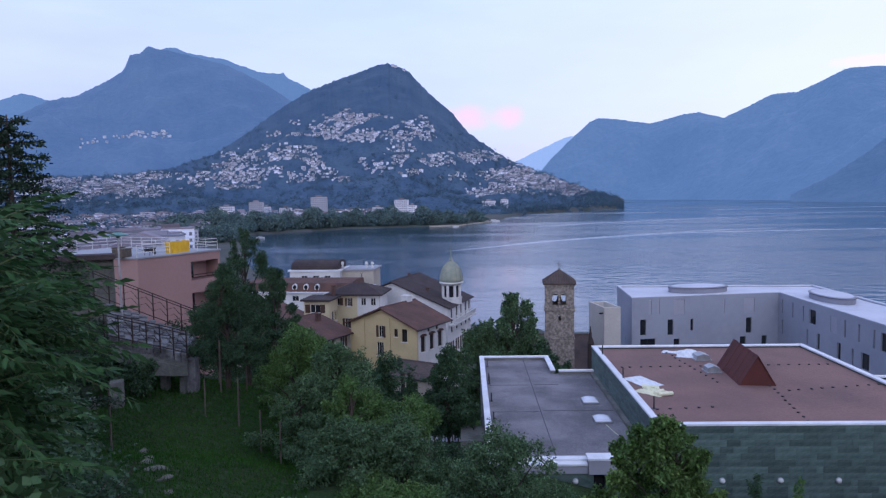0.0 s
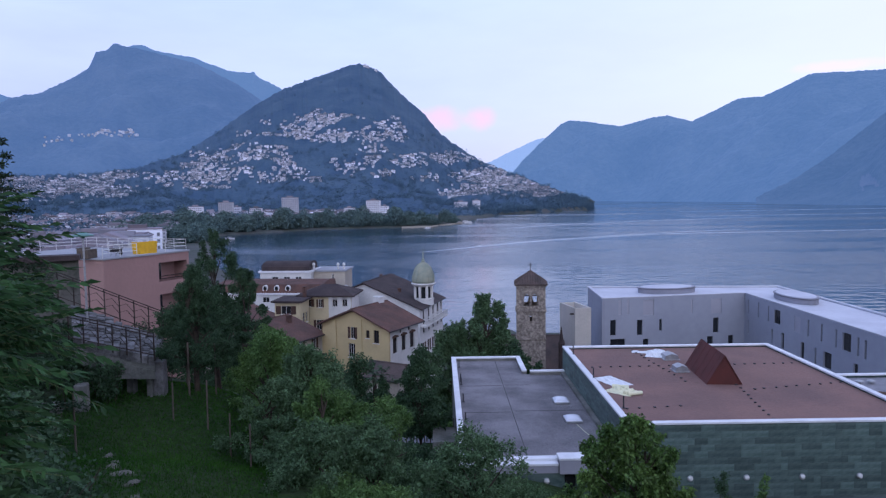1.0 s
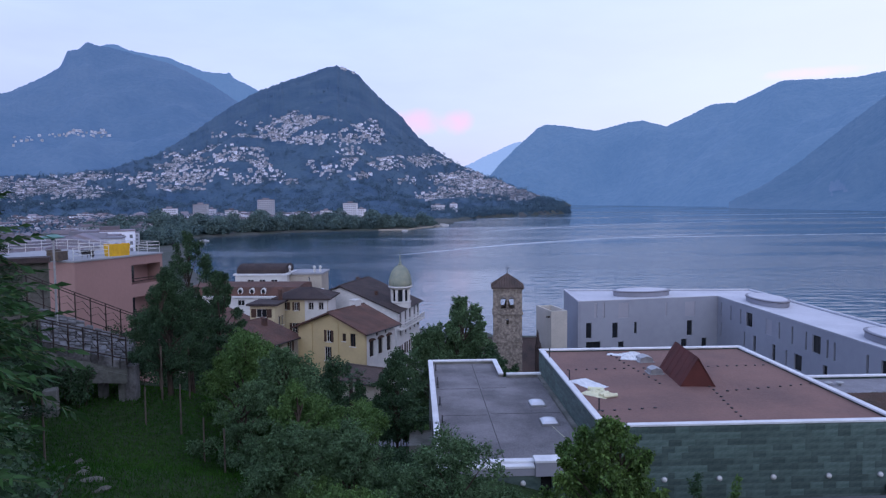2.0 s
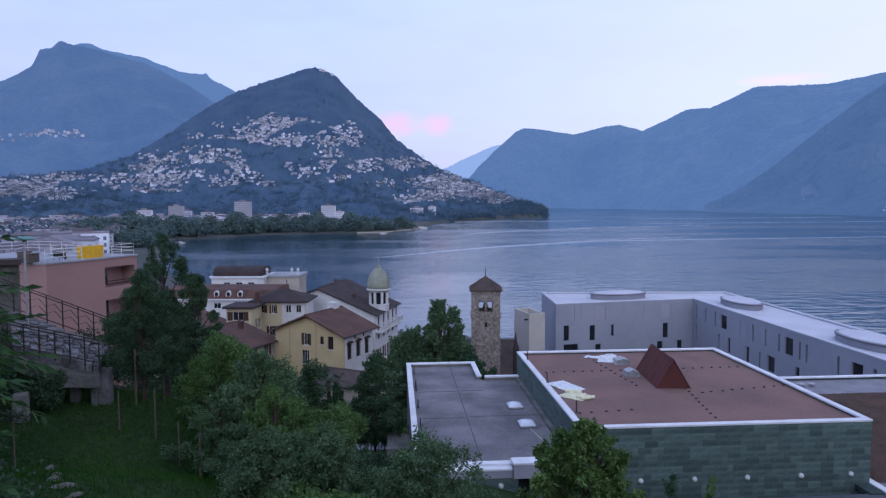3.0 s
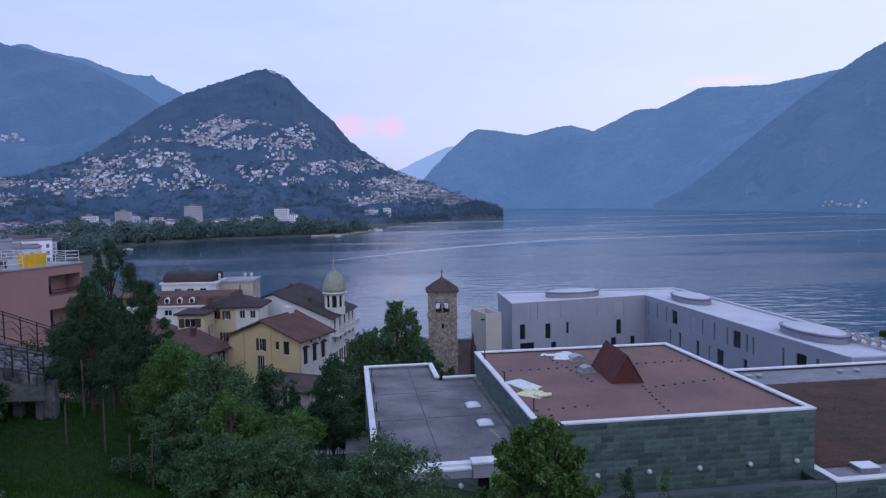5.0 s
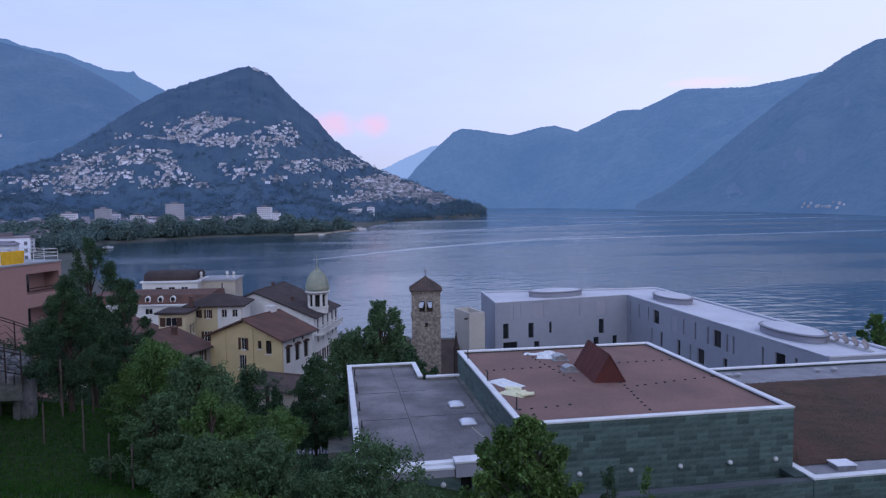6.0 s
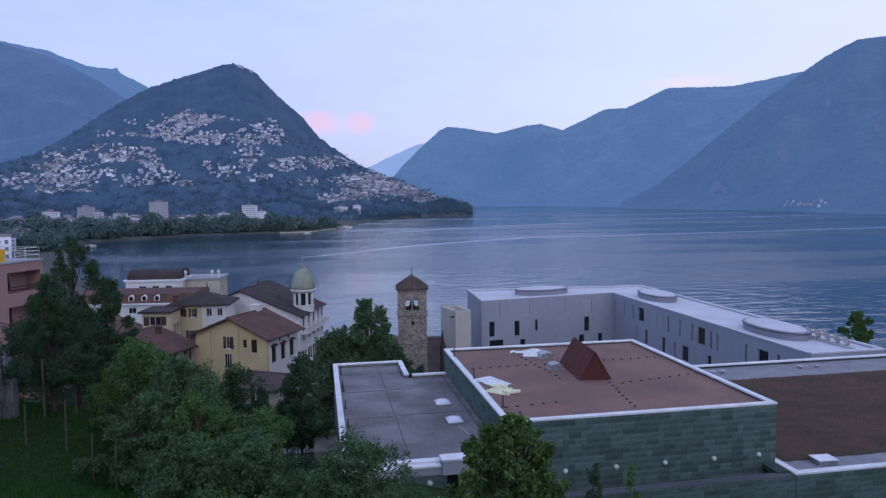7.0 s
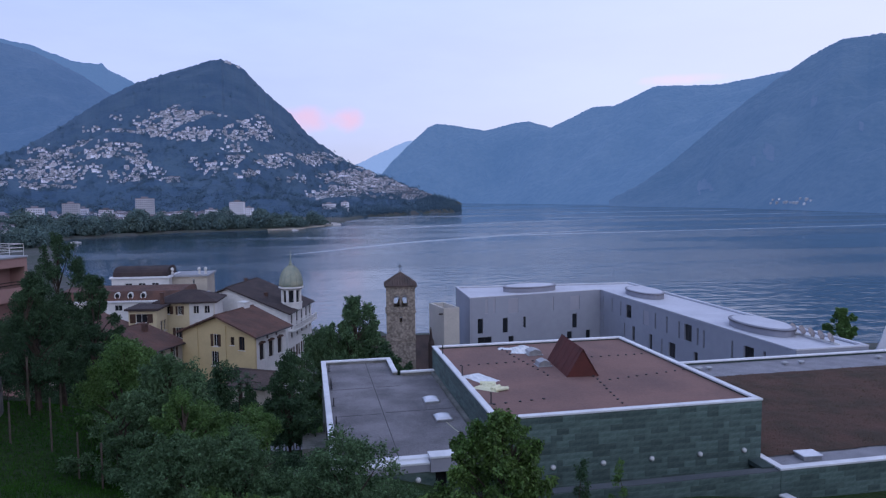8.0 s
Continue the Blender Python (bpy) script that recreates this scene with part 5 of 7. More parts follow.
def palm(x, y, top, seed):
    rng = np.random.RandomState(seed)
    z0 = gz(x, y)
    ob = thing("palm", "small fan palm with a rough dark trunk", "palm", pose(x, y, z0), "palms by the yellow house")
    h = top - z0 - 0.6
    bm = bmesh.new()
    add_tube(bm, [(0, 0, -0.2), (0.05, 0, h * 0.5), (0, 0.05, h)], (0.16, 0.17, 0.2), 8)
    part("trunk", bm, BARK, ob)
    for k in range(16):
        a, e = k * 2.4, rng.uniform(-0.35, 0.9)
        d = Vector((math.cos(a) * math.cos(e), math.sin(a) * math.cos(e), math.sin(e)))
        bm = bmesh.new()
        tip = Vector((0, 0, h)) + d * 0.75
        add_tube(bm, [(0, 0, h), tip], (0.02, 0.012), 4)
        s = d.cross(Vector((0, 0, 1))).normalized()
        for j in range(9):
            f = (j - 4) / 4 * 1.2
            w = (d * math.cos(f) + s * math.sin(f)).normalized()
            e0, e1 = tip + w * 0.35 + s * 0.03, tip + w * 0.6 + Vector((0, 0, -0.14))
            bm.faces.new([bm.verts.new(q) for q in (tip, tip + w * 0.35 + s.cross(w) * 0.03 + s * 0.035, e1, tip + w * 0.35 - s * 0.035)])
        part("frond", bm, LEAF_DARK, ob)
    return ob


palm(-6.1, 61.7, 24.3, 3)
palm(-5.5, 62.5, 24.0, 4)


# ---- the stand of foliage close to the viewpoint ----
def conifer(x, y, top, spread, seed, name, label):
    rng = np.random.RandomState(seed)
    z0 = gz(x, y)
    ob = thing(name, label, "conifer", pose(x, y, z0))
    h = top - z0
    bm = bmesh.new()
    add_tube(bm, [(0, 0, -0.2), (0, 0, h * 0.5), (0, 0, h)], (0.22, 0.13, 0.02), 8)
    pts, ways = [], []
    for k in range(120):
        t = (k + rng.uniform(0, 1)) / 120
        zb = h * (0.12 + 0.87 * t)
        r = spread * (1 - t) ** 0.55 * rng.uniform(0.65, 1.05) + 0.25
        a = k * 2.4 + rng.uniform(-0.3, 0.3)
        d = Vector((math.cos(a), math.sin(a), 0))
        tip = Vector((0, 0, zb)) + d * r + Vector((0, 0, -0.12 * r + 0.1))
        add_tube(bm, [(0, 0, zb), Vector((0, 0, zb + 0.06)).lerp(tip, 0.5), tip], (0.035, 0.025, 0.008), 4)
        m = int(70 + 120 * r)
        f = rng.uniform(0.15, 1.0, m)
        side = np.array(d.cross(Vector((0, 0, 1))))
        p = np.array([0, 0, zb]) + np.outer(f, np.array(tip) - np.array([0, 0, zb])) + np.outer(rng.uniform(-1, 1, m) * 0.32 * r * (0.25 + f * (1.1 - f)), side) + rng.randn(m, 3) * [0.05, 0.05, 0.05]
        pts.append(p)
        ways.append(np.array(d) * 0.7 + rng.randn(m, 3) * 0.7 + [0, 0, 0.15])
    part("trunk", bm, BARK, ob)
    part("needles", leaf_mesh("needles", np.vstack(pts), np.vstack(ways), 0.13, 0.05, NEEDLE, 0.1, seed), NEEDLE, ob)
    return ob


conifer(-13.5, 19.9, 42.6, 2.7, 61, "fir_tree", "dark fir tree rising above the foliage")


def compound_leaf(rng, length, pairs):
    """Leaflets of one feathery leaf along +y, drooping: places, ways and sizes."""
    pts, ways = [], []
    for k in range(pairs):
        f = (k + 1.5) / (pairs + 1)
        y, z = length * f, -0.22 * length * f * f
        for sx in (-1, 1):
            pts.append((0.0, y, z))
            ways.append((sx * (0.9 - 0.25 * f), 0.45 + 0.3 * f, -0.35))
    pts.append((0, length, -0.22 * length))
    ways.append((0, 1, -0.4))
    return np.array(pts), np.array(ways)


def ailanthus(x, y, z0, tips, seed, name, label, leaves_each=8, leaf_len=0.72, leaflet=0.10):
    """A tree of heaven: thin limbs to the given tips, each with a whorl of long feathery leaves."""
    rng = np.random.RandomState(seed)
    ob = thing(name, label, "tree", pose(x, y, z0))
    bm = bmesh.new()
    hh = max(t[2] for t in tips) - z0
    add_tube(bm, [(0, 0, -0.3), (0.05, 0.1, hh * 0.4), (0, 0.1, hh * 0.75)], (0.11, 0.08, 0.04), 8)
    stalks = bmesh.new()
    P, W = [], []
    for tx, ty, tz in tips:
        tip = Vector((tx - x, ty - y, tz - z0))
        root = Vector((0.02, 0.1, max(0.3, min(hh * 0.7, tip.z - 0.9 * Vector((tip.x, tip.y, 0)).length))))
        add_tube(bm, [root, root.lerp(tip, 0.55) + Vector((0, 0, 0.1)), tip], (0.03, 0.022, 0.012), 5)
        for k in range(leaves_each):
            a = rng.uniform(0, 2 * math.pi)
            lp, lw = compound_leaf(rng, leaf_len * rng.uniform(0.65, 1.25), 13)
            m = (Matrix.Translation(tip + Vector((0, 0, rng.uniform(-0.35, 0.05)))) @ Matrix.Rotation(a, 4, "Z") @ Matrix.Rotation(rng.uniform(-0.25, 0.6), 4, "X") @ Matrix.Rotation(rng.uniform(-0.4, 0.4), 4, "Y"))
            r3 = np.array(m.to_3x3())
            P.append(lp @ r3.T + np.array(m.translation))
            W.append(lw @ r3.T)
            q = [m @ Vector(lp[0]), m @ Vector(lp[8]), m @ Vector(lp[-1])]
            add_tube(stalks, [m @ Vector((0, 0, 0)), *q], (0.006, 0.005, 0.004, 0.002), 4)
    part("trunk", bm, BARK, ob)
    part("leaf_stalk", stalks, mat("leaf_stalk", (0.10, 0.13, 0.05), None, 3, 0.7), ob)
    part("foliage", leaf_mesh("foliage", np.vstack(P), np.vstack(W), leaflet, leaflet * 0.32, PINNATE, 0.12, seed), PINNATE, ob)
    return ob


rng = np.random.RandomState(77)
tips = []
for k in range(84):
    d = rng.uniform(5.0, 7.4)
    el = rng.uniform(-17.5, -0.5)
    az = np.interp(el, [-18, -9, -4, 0], [-36.5, -34.5, -35.0, -36.5]) - 5.0 * rng.uniform(0, 1)
    tips.append((d * math.sin(radians(az)), d * math.cos(radians(az)), EYE + d * math.tan(radians(el))))
ailanthus(-4.6, 5.4, gz(-4.6, 5.4), tips, 71, "tree_of_heaven", "tree of heaven with long feathery green leaves")
tips = [(-7.9 + rng.uniform(-1.5, 0.7), 9.6 + rng.uniform(-1.2, 1.2), rng.uniform(36.2, 38.6)) for k in range(40)]
ailanthus(-7.2, 9.2, gz(-7.2, 9.2), tips, 72, "tree_of_heaven", "young tree of heaven in the shade below", 6, 0.55, 0.11)


def vine_bank(name, label, mids, n, size, material, seed, category="bush"):
    """Broad-leaved growth over the bank, in mounds (x, y, z, r), with thin stems."""
    rng = np.random.RandomState(seed)
    x0, y0 = mids[0][0], mids[0][1]
    z0 = gz(x0, y0)
    ob = thing(name, label, category, pose(x0, y0, z0))
    loc = [(x - x0, y - y0, z - z0, r) for x, y, z, r in mids]
    bm = bmesh.new()
    for x, y, z, r in loc:
        g = gz(x + x0, y + y0) - z0
        for j in range(5):
            a = rng.uniform(0, 6.28)
            add_tube(bm, [(x, y, g - 0.1), (x + 0.3 * r * math.cos(a), y + 0.3 * r * math.sin(a), (g + z) / 2), (x + r * math.cos(a), y + r * math.sin(a), z + 0.5 * r)], (0.012, 0.009, 0.005), 4)
    part("stem", bm, BARK, ob)
    pts, ways = crown_points(loc, n, rng, 0.9)
    part("leaves", leaf_mesh("leaves", pts, ways, size, size * 0.85, material, 0.3, seed), material, ob)
    return ob


vine_bank("vine_thicket", "broad-leaved vine growing over the bank", [(-2.75, 3.6, 38.1, 0.40), (-2.6, 3.7, 37.8, 0.4), (-3.1, 4.1, 38.0, 0.45), (-2.7, 4.1, 37.6, 0.4), (-3.4, 4.7, 38.2, 0.45)], 2300, 0.085, VINE, 81)
vine_bank("bush", "dark mixed bushes on the bank", [(-5.2, 7.3, 37.0, 0.8), (-4.7, 7.6, 36.3, 0.7), (-6.0, 8.6, 36.9, 0.9), (-5.6, 9.2, 35.8, 0.8), (-6.8, 10.0, 36.2, 1.0)], 7000, 0.075, LEAF_DARK, 82)
vine_bank("bush", "dark leafy bushes at the lawn's edge", [(-8.7, 13.6, 34.0, 0.9), (-9.6, 14.4, 34.5, 1.1), (-10.8, 16.0, 34.5, 1.2), (-12.2, 18.0, 34.5, 1.3), (-14.0, 21.0, 34.4, 1.3), (-15.8, 23.2, 34.6, 1.5)], 12000, 0.11, LEAF_DARK, 83)
vine_bank("bush", "dark round shrub on the lawn", [(-8.1, 14.5, 33.2, 0.42), (-8.1, 14.5, 32.8, 0.48), (-8.05, 14.55, 33.55, 0.32)], 3400, 0.06, LEAF_DARK, 84)
vine_bank("bush", "grey-green undergrowth below the lawn", [(-4.6, 16.8, 31.6, 0.7), (-3.6, 16.2, 31.0, 0.8), (-2.4, 16.4, 30.2, 0.8), (-1.0, 16.6, 29.6, 0.9), (0.6, 17.6, 29.0, 0.9), (2.4, 18.6, 28.6, 1.0), (4.0, 19.0, 27.6, 1.0)], 11000, 0.09, LEAF_GREY, 85)
vine_bank("bush", "undergrowth along the lower slope", [(-6.0, 31, 29.2, 1.1), (-4.2, 30, 28.0, 1.2), (-2.0, 36, 25.6, 1.2), (-4.4, 40, 25.8, 1.2), (-0.8, 40, 23.8, 1.2), (0.0, 34, 25.0, 1.2), (-6.5, 42, 26.4, 1.3), (-4.0, 45, 24.2, 1.2)], 11000, 0.14, LEAF_DARK, 86)
vine_bank("ivy_cover", "ivy hanging over the stair's concrete wall", [(-14.0, 30.8, 32.9, 0.6), (-14.2, 30.7, 32.2, 0.6), (-14.4, 30.7, 33.4, 0.5), (-16.0, 29.6, 33.0, 0.7), (-12.6, 31.3, 32.4, 0.4)], 3800, 0.10, LEAF_DARK, 87, "ivy")
vine_bank("ivy_cover", "ivy hanging over the stair's concrete wall", [(-13.6, 26.6, 33.3, 0.45), (-13.2, 26.6, 32.7, 0.5), (-13.0, 26.8, 33.3, 0.35), (-14.6, 26.0, 33.9, 0.6), (-14.2, 26.2, 33.0, 0.5)], 3800, 0.10, LEAF_DARK, 88, "ivy")

# ---- lawn: grass blades, edging stones, posts ----
rng = np.random.RandomState(9)
n_blade = 60000
gx, gy = rng.uniform(-16, -4.5, n_blade), 13 + rng.uniform(0, 1, n_blade) ** 1.0 * 20
keep = (gx > -17 + 0.1 * (gy - 13)) & (gx < -4.5 - 0.12 * (gy - 13) + 0.5)
gx, gy = gx[keep], gy[keep]
grass_pts = np.stack([gx, gy, ground_z(gx, gy) - 0.01], -1)
grass = tagged(new("grass", leaf_mesh("grass", grass_pts, rng.randn(len(gx), 3) * [0.4, 0.4, 0.1] + [0, 0, 1.0], 0.14, 0.022, GRASS, 0.0, 9)), "short green lawn grass on the slope", "grass", kind="stuff")
PALE_STONE = mat("pale_edging_stone", (0.15, 0.145, 0.125), (0.06, 0.065, 0.05), 2.0, 0.9, 0.6)
random.seed(8)
for k in range(8):
    f = k / 7
    x, y = -11.5 + 3.3 * f + random.uniform(-0.12, 0.12), 22.6 - 5.1 * f + random.uniform(-0.15, 0.15)
    bm = bmesh.new()
    bmesh.ops.create_icosphere(bm, subdivisions=2, radius=0.22)
    sx, sy, sz = random.uniform(0.6, 1.7), random.uniform(0.5, 1.1), random.uniform(0.4, 0.9)
    for v in bm.verts:
        w = 1 + 0.8 * noise.noise(v.co * 4 + Vector((k * 5, 0, 0)))
        v.co = Vector((v.co.x * sx * w, v.co.y * sy * w, v.co.z * sz * w))
    ob = new("edging_stone", finish(bm, "edging_stone", PALE_STONE))
    ob.matrix_world = pose(x, y, gz(x, y) - 0.05, 0, 0, random.uniform(0, 180))
    tagged(ob, "rough pale stone edging the lawn", "stone", "stones along the lawn")
for x, y, hh in ((-12.0, 21.9, 2.1), (-13.0, 21.5, 1.9), (-10.4, 26.0, 1.5), (-8.9, 25.5, 1.9), (-7.6, 24.0, 1.6), (-6.6, 23.0, 1.6), (-7.2, 27.0, 1.4)):
    ob = thing("garden_post", "weathered wooden garden post on the lawn", "post", pose(x, y, gz(x, y)), "posts on the lawn")
    bm = bmesh.new()
    add_tube(bm, [(0, 0, -0.2), (0.01, 0, hh)], (0.035, 0.03), 7)
    part("post_shaft", bm, WOOD, ob)

# ---- the path with its fence lower down ----
for k in range(14):
    x, y = -5.8 + k * 0.52, 50.2 + k * 0.16
    ob = thing("fence_stake", "thin wooden fence stake by the path", "stake", pose(x, y, gz(x, y)), "stakes by the path")
    bm = bmesh.new()
    add_tube(bm, [(0, 0, -0.2), (random.uniform(-0.06, 0.06), 0, random.uniform(1.3, 1.9))], (0.05, 0.045), 6)
    part("stake_shaft", bm, WOOD, ob)
pathway = thing("garden_path", "pale gravel path across the lower slope", "path", Matrix.Identity(4), kind="structure")
bm = bmesh.new()
rows2 = [[bm.verts.new((x, 51.5 + 0.15 * x + w, gz(x, 51.5 + 0.15 * x + w) + 0.06)) for w in (0, 0.8, 1.6)] for x in np.linspace(-9, 1, 24)]
for a, b2 in zip(rows2, rows2[1:]):
    for k in (0, 1):
        bm.faces.new((a[k], b2[k], b2[k + 1], a[k + 1]))
part("path_surface", bm, GRAVEL, pathway)
box_part("low_wall", (-0.6, 44.5, 18), (1.0, 47.5, 23.6), CONCRETE, wing, "small concrete parapet beside the wing")


# ---- museum roof, walls and fittings ----
def small_thing(name, label, category, m, parts, group=""):
    ob = thing(name, label, category, m, group)
    for nm, bm, material in parts:
        part(nm, bm, material, ob)
    return ob


def boxes(*los_his, bevel=0.0):
    bm = bmesh.new()
    for lo, hi in los_his:
        add_box(bm, lo, hi, None, bevel)
    return bm


FLOOR_M = MZ - 0.2
shed = thing("roof_skylight_ridge", "dark rust-red steel ridge skylight on the red roof", "skylight", pose(19.41, 47.8, FLOOR_M, 0, 0, -5))
SW, SL, SHH = 1.19, 2.7, 2.0
for sx in (-1, 1):
    bm = bmesh.new()
    add_prism(bm, [(sx * SW, 0.0), (0.02 * sx, SHH), (0.02 * sx, SHH - 0.1), (sx * (SW - 0.07), 0.0)], -SL, SL, "y")
    sl = part("slope", bm, RUST, shed)
    for k in range(5):
        y = -SL + 2 * SL * (k + 0.5) / 5
        bm = bmesh.new()
        add_tube(bm, [(sx * (SW + 0.012), y, 0.02), (sx * 0.03, y, SHH + 0.015)], (0.008, 0.008), 4)
        part("seam", bm, RUST, sl)
for y in (-SL + 0.03, SL - 0.1):
    bm = bmesh.new()
    add_prism(bm, [(-SW + 0.09, 0.0), (SW - 0.09, 0.0), (0, SHH - 0.15)], y, y + 0.06, "y")
    part("gable_sheet", bm, RUST, shed)
for x, y, s, hh in ((17.5, 48.9, 0.48, 0.5), (18.0, 52.6, 0.55, 0.5)):
    bm = bmesh.new()
    add_prism(bm, [(-s, 0), (s, 0), (s * 0.86, hh * 0.7), (0, hh), (-s * 0.86, hh * 0.7)], -s, s, "y")
    small_thing("roof_vent", "low pale grey roof vent", "vent", pose(x, y, FLOOR_M), [("vent_body", bm, GALV), ("vent_collar", boxes(((-s - 0.08, -s - 0.08, 0), (s + 0.08, s + 0.08, 0.06))), GALV)], "vents on the red roof")


def crumpled(name, label, x, y, w, d, hh, material, seed, z):
    """A loose heap of sheeting."""
    bm = bmesh.new()
    nx, ny = 22, 16
    vs = []
    for j in range(ny + 1):
        row = []
        for i in range(nx + 1):
            u, v = i / nx * 2 - 1, j / ny * 2 - 1
            edge = max(0.0, 1 - max(abs(u), abs(v)) ** 4)
            r = noise.noise((u * 2.3 + seed, v * 2.1, 0.3)) + 0.6 * noise.noise((u * 6, v * 5 + seed, 1.3))
            row.append(bm.verts.new((u * w * (1 + 0.18 * noise.noise((v * 3, seed, 2))), v * d * (1 + 0.25 * noise.noise((u * 3, seed, 5))), max(0.015, hh * (0.45 + 0.7 * r) * edge + 0.015))))
        vs.append(row)
    for j in range(ny):
        for i in range(nx):
            bm.faces.new((vs[j][i], vs[j][i + 1], vs[j + 1][i + 1], vs[j + 1][i]))
    ob = new(name, finish(bm, name, material))
    ob.matrix_world = pose(x, y, z, 0, 0, seed * 23)
    return tagged(ob, label, "sheeting")


crumpled("foil_sheet", "grey-white plastic sheet lying on the roof", 11.9, 46.3, 0.75, 1.3, 0.12, FOIL, 1.0, FLOOR_M)
crumpled("insulation_heap", "pale yellow insulation heap on the roof", 11.9, 43.8, 0.7, 0.9, 0.3, FOIL_YELLOW, 2.0, FLOOR_M)
crumpled("foil_sheet", "crumpled white foil by the roof vents", 17.3, 54.0, 1.1, 0.7, 0.35, FOIL, 3.0, FLOOR_M)
crumpled("foil_sheet", "crumpled white foil by the roof vents", 17.9, 54.3, 0.9, 0.7, 0.4, FOIL, 5.0, FLOOR_M)
crumpled("foil_sheet", "flat white foil strip on the roof", 16.4, 54.9, 0.7, 0.4, 0.1, FOIL, 7.0, FLOOR_M)
for x, y, ang, ln in ((12.5, 43.0, 15, 1.0), (12.2, 43.4, 40, 0.9), (11.9, 44.6, -20, 0.9), (12.3, 44.2, 70, 0.7)):
    bm = bmesh.new()
    add_tube(bm, [(-ln / 2, 0, 0.13), (ln / 2, 0, 0.13)], (0.13, 0.13), 12)
    small_thing("insulation_roll", "rolled pale yellow insulation on the roof", "roll", pose(x, y, FLOOR_M, 0, 0, ang), [("roll_body", bm, FOIL_YELLOW)], "rolls on the roof")
# small dark ballast blocks in rows
ballast = finish(boxes(((-0.075, -0.075, 0), (0.075, 0.075, 0.07)), bevel=0.015), "ballast_block", FRAME_DARK)
random.seed(2)
lines = [((11.3, 50.2), (26.6, 50.6), 22), ((18.9, 37.9), (21.6, 56.0), 24), ((14.6, 45.3), (27.0, 44.6), 0), ((16.9, 46.0), (15.9, 55.5), 12), ((20.6, 43.9), (27.1, 45.2), 9), ((11.2, 40.2), (14.6, 40.6), 5)]
for a, b2, k in lines:
    for i in range(k):
        f = i / max(1, k - 1)
        ob = new("ballast_block", ballast)
        ob.matrix_world = pose(a[0] + (b2[0] - a[0]) * f + random.uniform(-0.07, 0.07), a[1] + (b2[1] - a[1]) * f, FLOOR_M, 0, 0, random.uniform(0, 90))
        tagged(ob, "small dark ballast block on the roof", "ballast block", "blocks in rows on the red roof")
for k, (x, y, z) in enumerate([(10.9, 39.8, MZ), (10.6, 53.5, MZ), (10.62, 46.5, MZ), *[(1.62, yy, LZ - 0.3) for yy in (58.5, 54.0, 53.0, 48.5, 44.2)]]):
    bm = bmesh.new()
    add_tube(bm, [(0, 0, 0), (0, 0, 0.75 if z == MZ else 0.62)], (0.045, 0.04), 6)
    small_thing("safety_post", "short black lifeline post on the roof edge", "post", pose(x, y, z), [("post_shaft", bm, FRAME_DARK), ("foot_plate", boxes(((-0.12, -0.12, 0), (0.12, 0.12, 0.02))), FRAME_DARK)], "lifeline posts")
for x, y in ((8.65, 48.2), (8.72, 44.1)):
    bm = bmesh.new()
    m = Matrix.Diagonal((0.52, 0.62, 1, 1))
    n8 = 9
    vs = [[bm.verts.new((0.52 * (i / 4 - 1), 0.62 * (j / 4 - 1), 0.16 + 0.2 * (1 - (i / 4 - 1) ** 2) ** 0.5 * (1 - (j / 4 - 1) ** 2) ** 0.5)) for i in range(n8)] for j in range(n8)]
    for j in range(8):
        for i in range(8):
            bm.faces.new((vs[j][i], vs[j][i + 1], vs[j + 1][i + 1], vs[j + 1][i]))
    small_thing("dome_rooflight", "white acrylic dome rooflight on the gravel roof", "rooflight", pose(x, y, LZ - 0.32), [("dome", bm, DOME), ("kerb", boxes(((-0.55, -0.65, 0), (0.55, 0.65, 0.16)), bevel=0.02), GALV)], "dome rooflights")
LAP = mat("roof_lap_felt", (0.095, 0.092, 0.10), None, 0.8, 0.95)
# membrane laps across the gravel roof
for lo, hi in (((4.9, 37.6, 0), (4.95, 60.6, 0.02)), ((1.6, 46.0, 0), (4.8, 46.06, 0.02)), ((5.1, 46.2, 0), (9.9, 46.26, 0.02)), ((1.6, 52.6, 0), (4.8, 52.66, 0.02)), ((5.1, 52.7, 0), (7.0, 52.76, 0.02))):
    box_part("roof_lap", lo, hi, LAP, wing, m=Matrix.Translation((0, 0, LZ - 0.324)))
bm = bmesh.new()
add_tube(bm, [(8.8, 43.3, LZ - 0.29), (9.0, 42.0, LZ - 0.29), (9.3, 40.6, LZ - 0.29), (8.9, 39.6, LZ - 0.29), (8.2, 39.2, LZ - 0.29), (8.6, 38.8, LZ - 0.29), (9.4, 39.3, LZ - 0.29)], [0.018] * 7, 5)
cable = new("loose_cable", finish(bm, "loose_cable", FOIL_YELLOW))
tagged(cable, "loose pale cable lying on the gravel roof", "cable")
# the wing's near end: fascia, step and doorway
for lo, hi, z in (((LX0 - 0.03, 36.35), (6.42, 36.78), 25.17), ((6.45, 36.2), (10.3, 36.78), 25.52)):
    box_part("fascia", (lo[0], lo[1], 24.75), (hi[0], hi[1], z), PANEL_PALE, wing, "pale grey fascia")
    box_part("coping", (lo[0] - 0.05, lo[1] - 0.06, z + 0.003), (hi[0], hi[1] + 0.25, z + 0.14), WHITE_METAL, wing, "white metal coping", 0.02)
bm = bmesh.new()
wall_panel(bm, Matrix.Translation((LX0, 36.42, 0)), 9.25, 15.0, 24.74, 0.3, [(5.7, 6.35, 15.0, 24.7)])
part("stone_wall", bm, STONE_GREEN, wing, "green stone wall with a doorway")
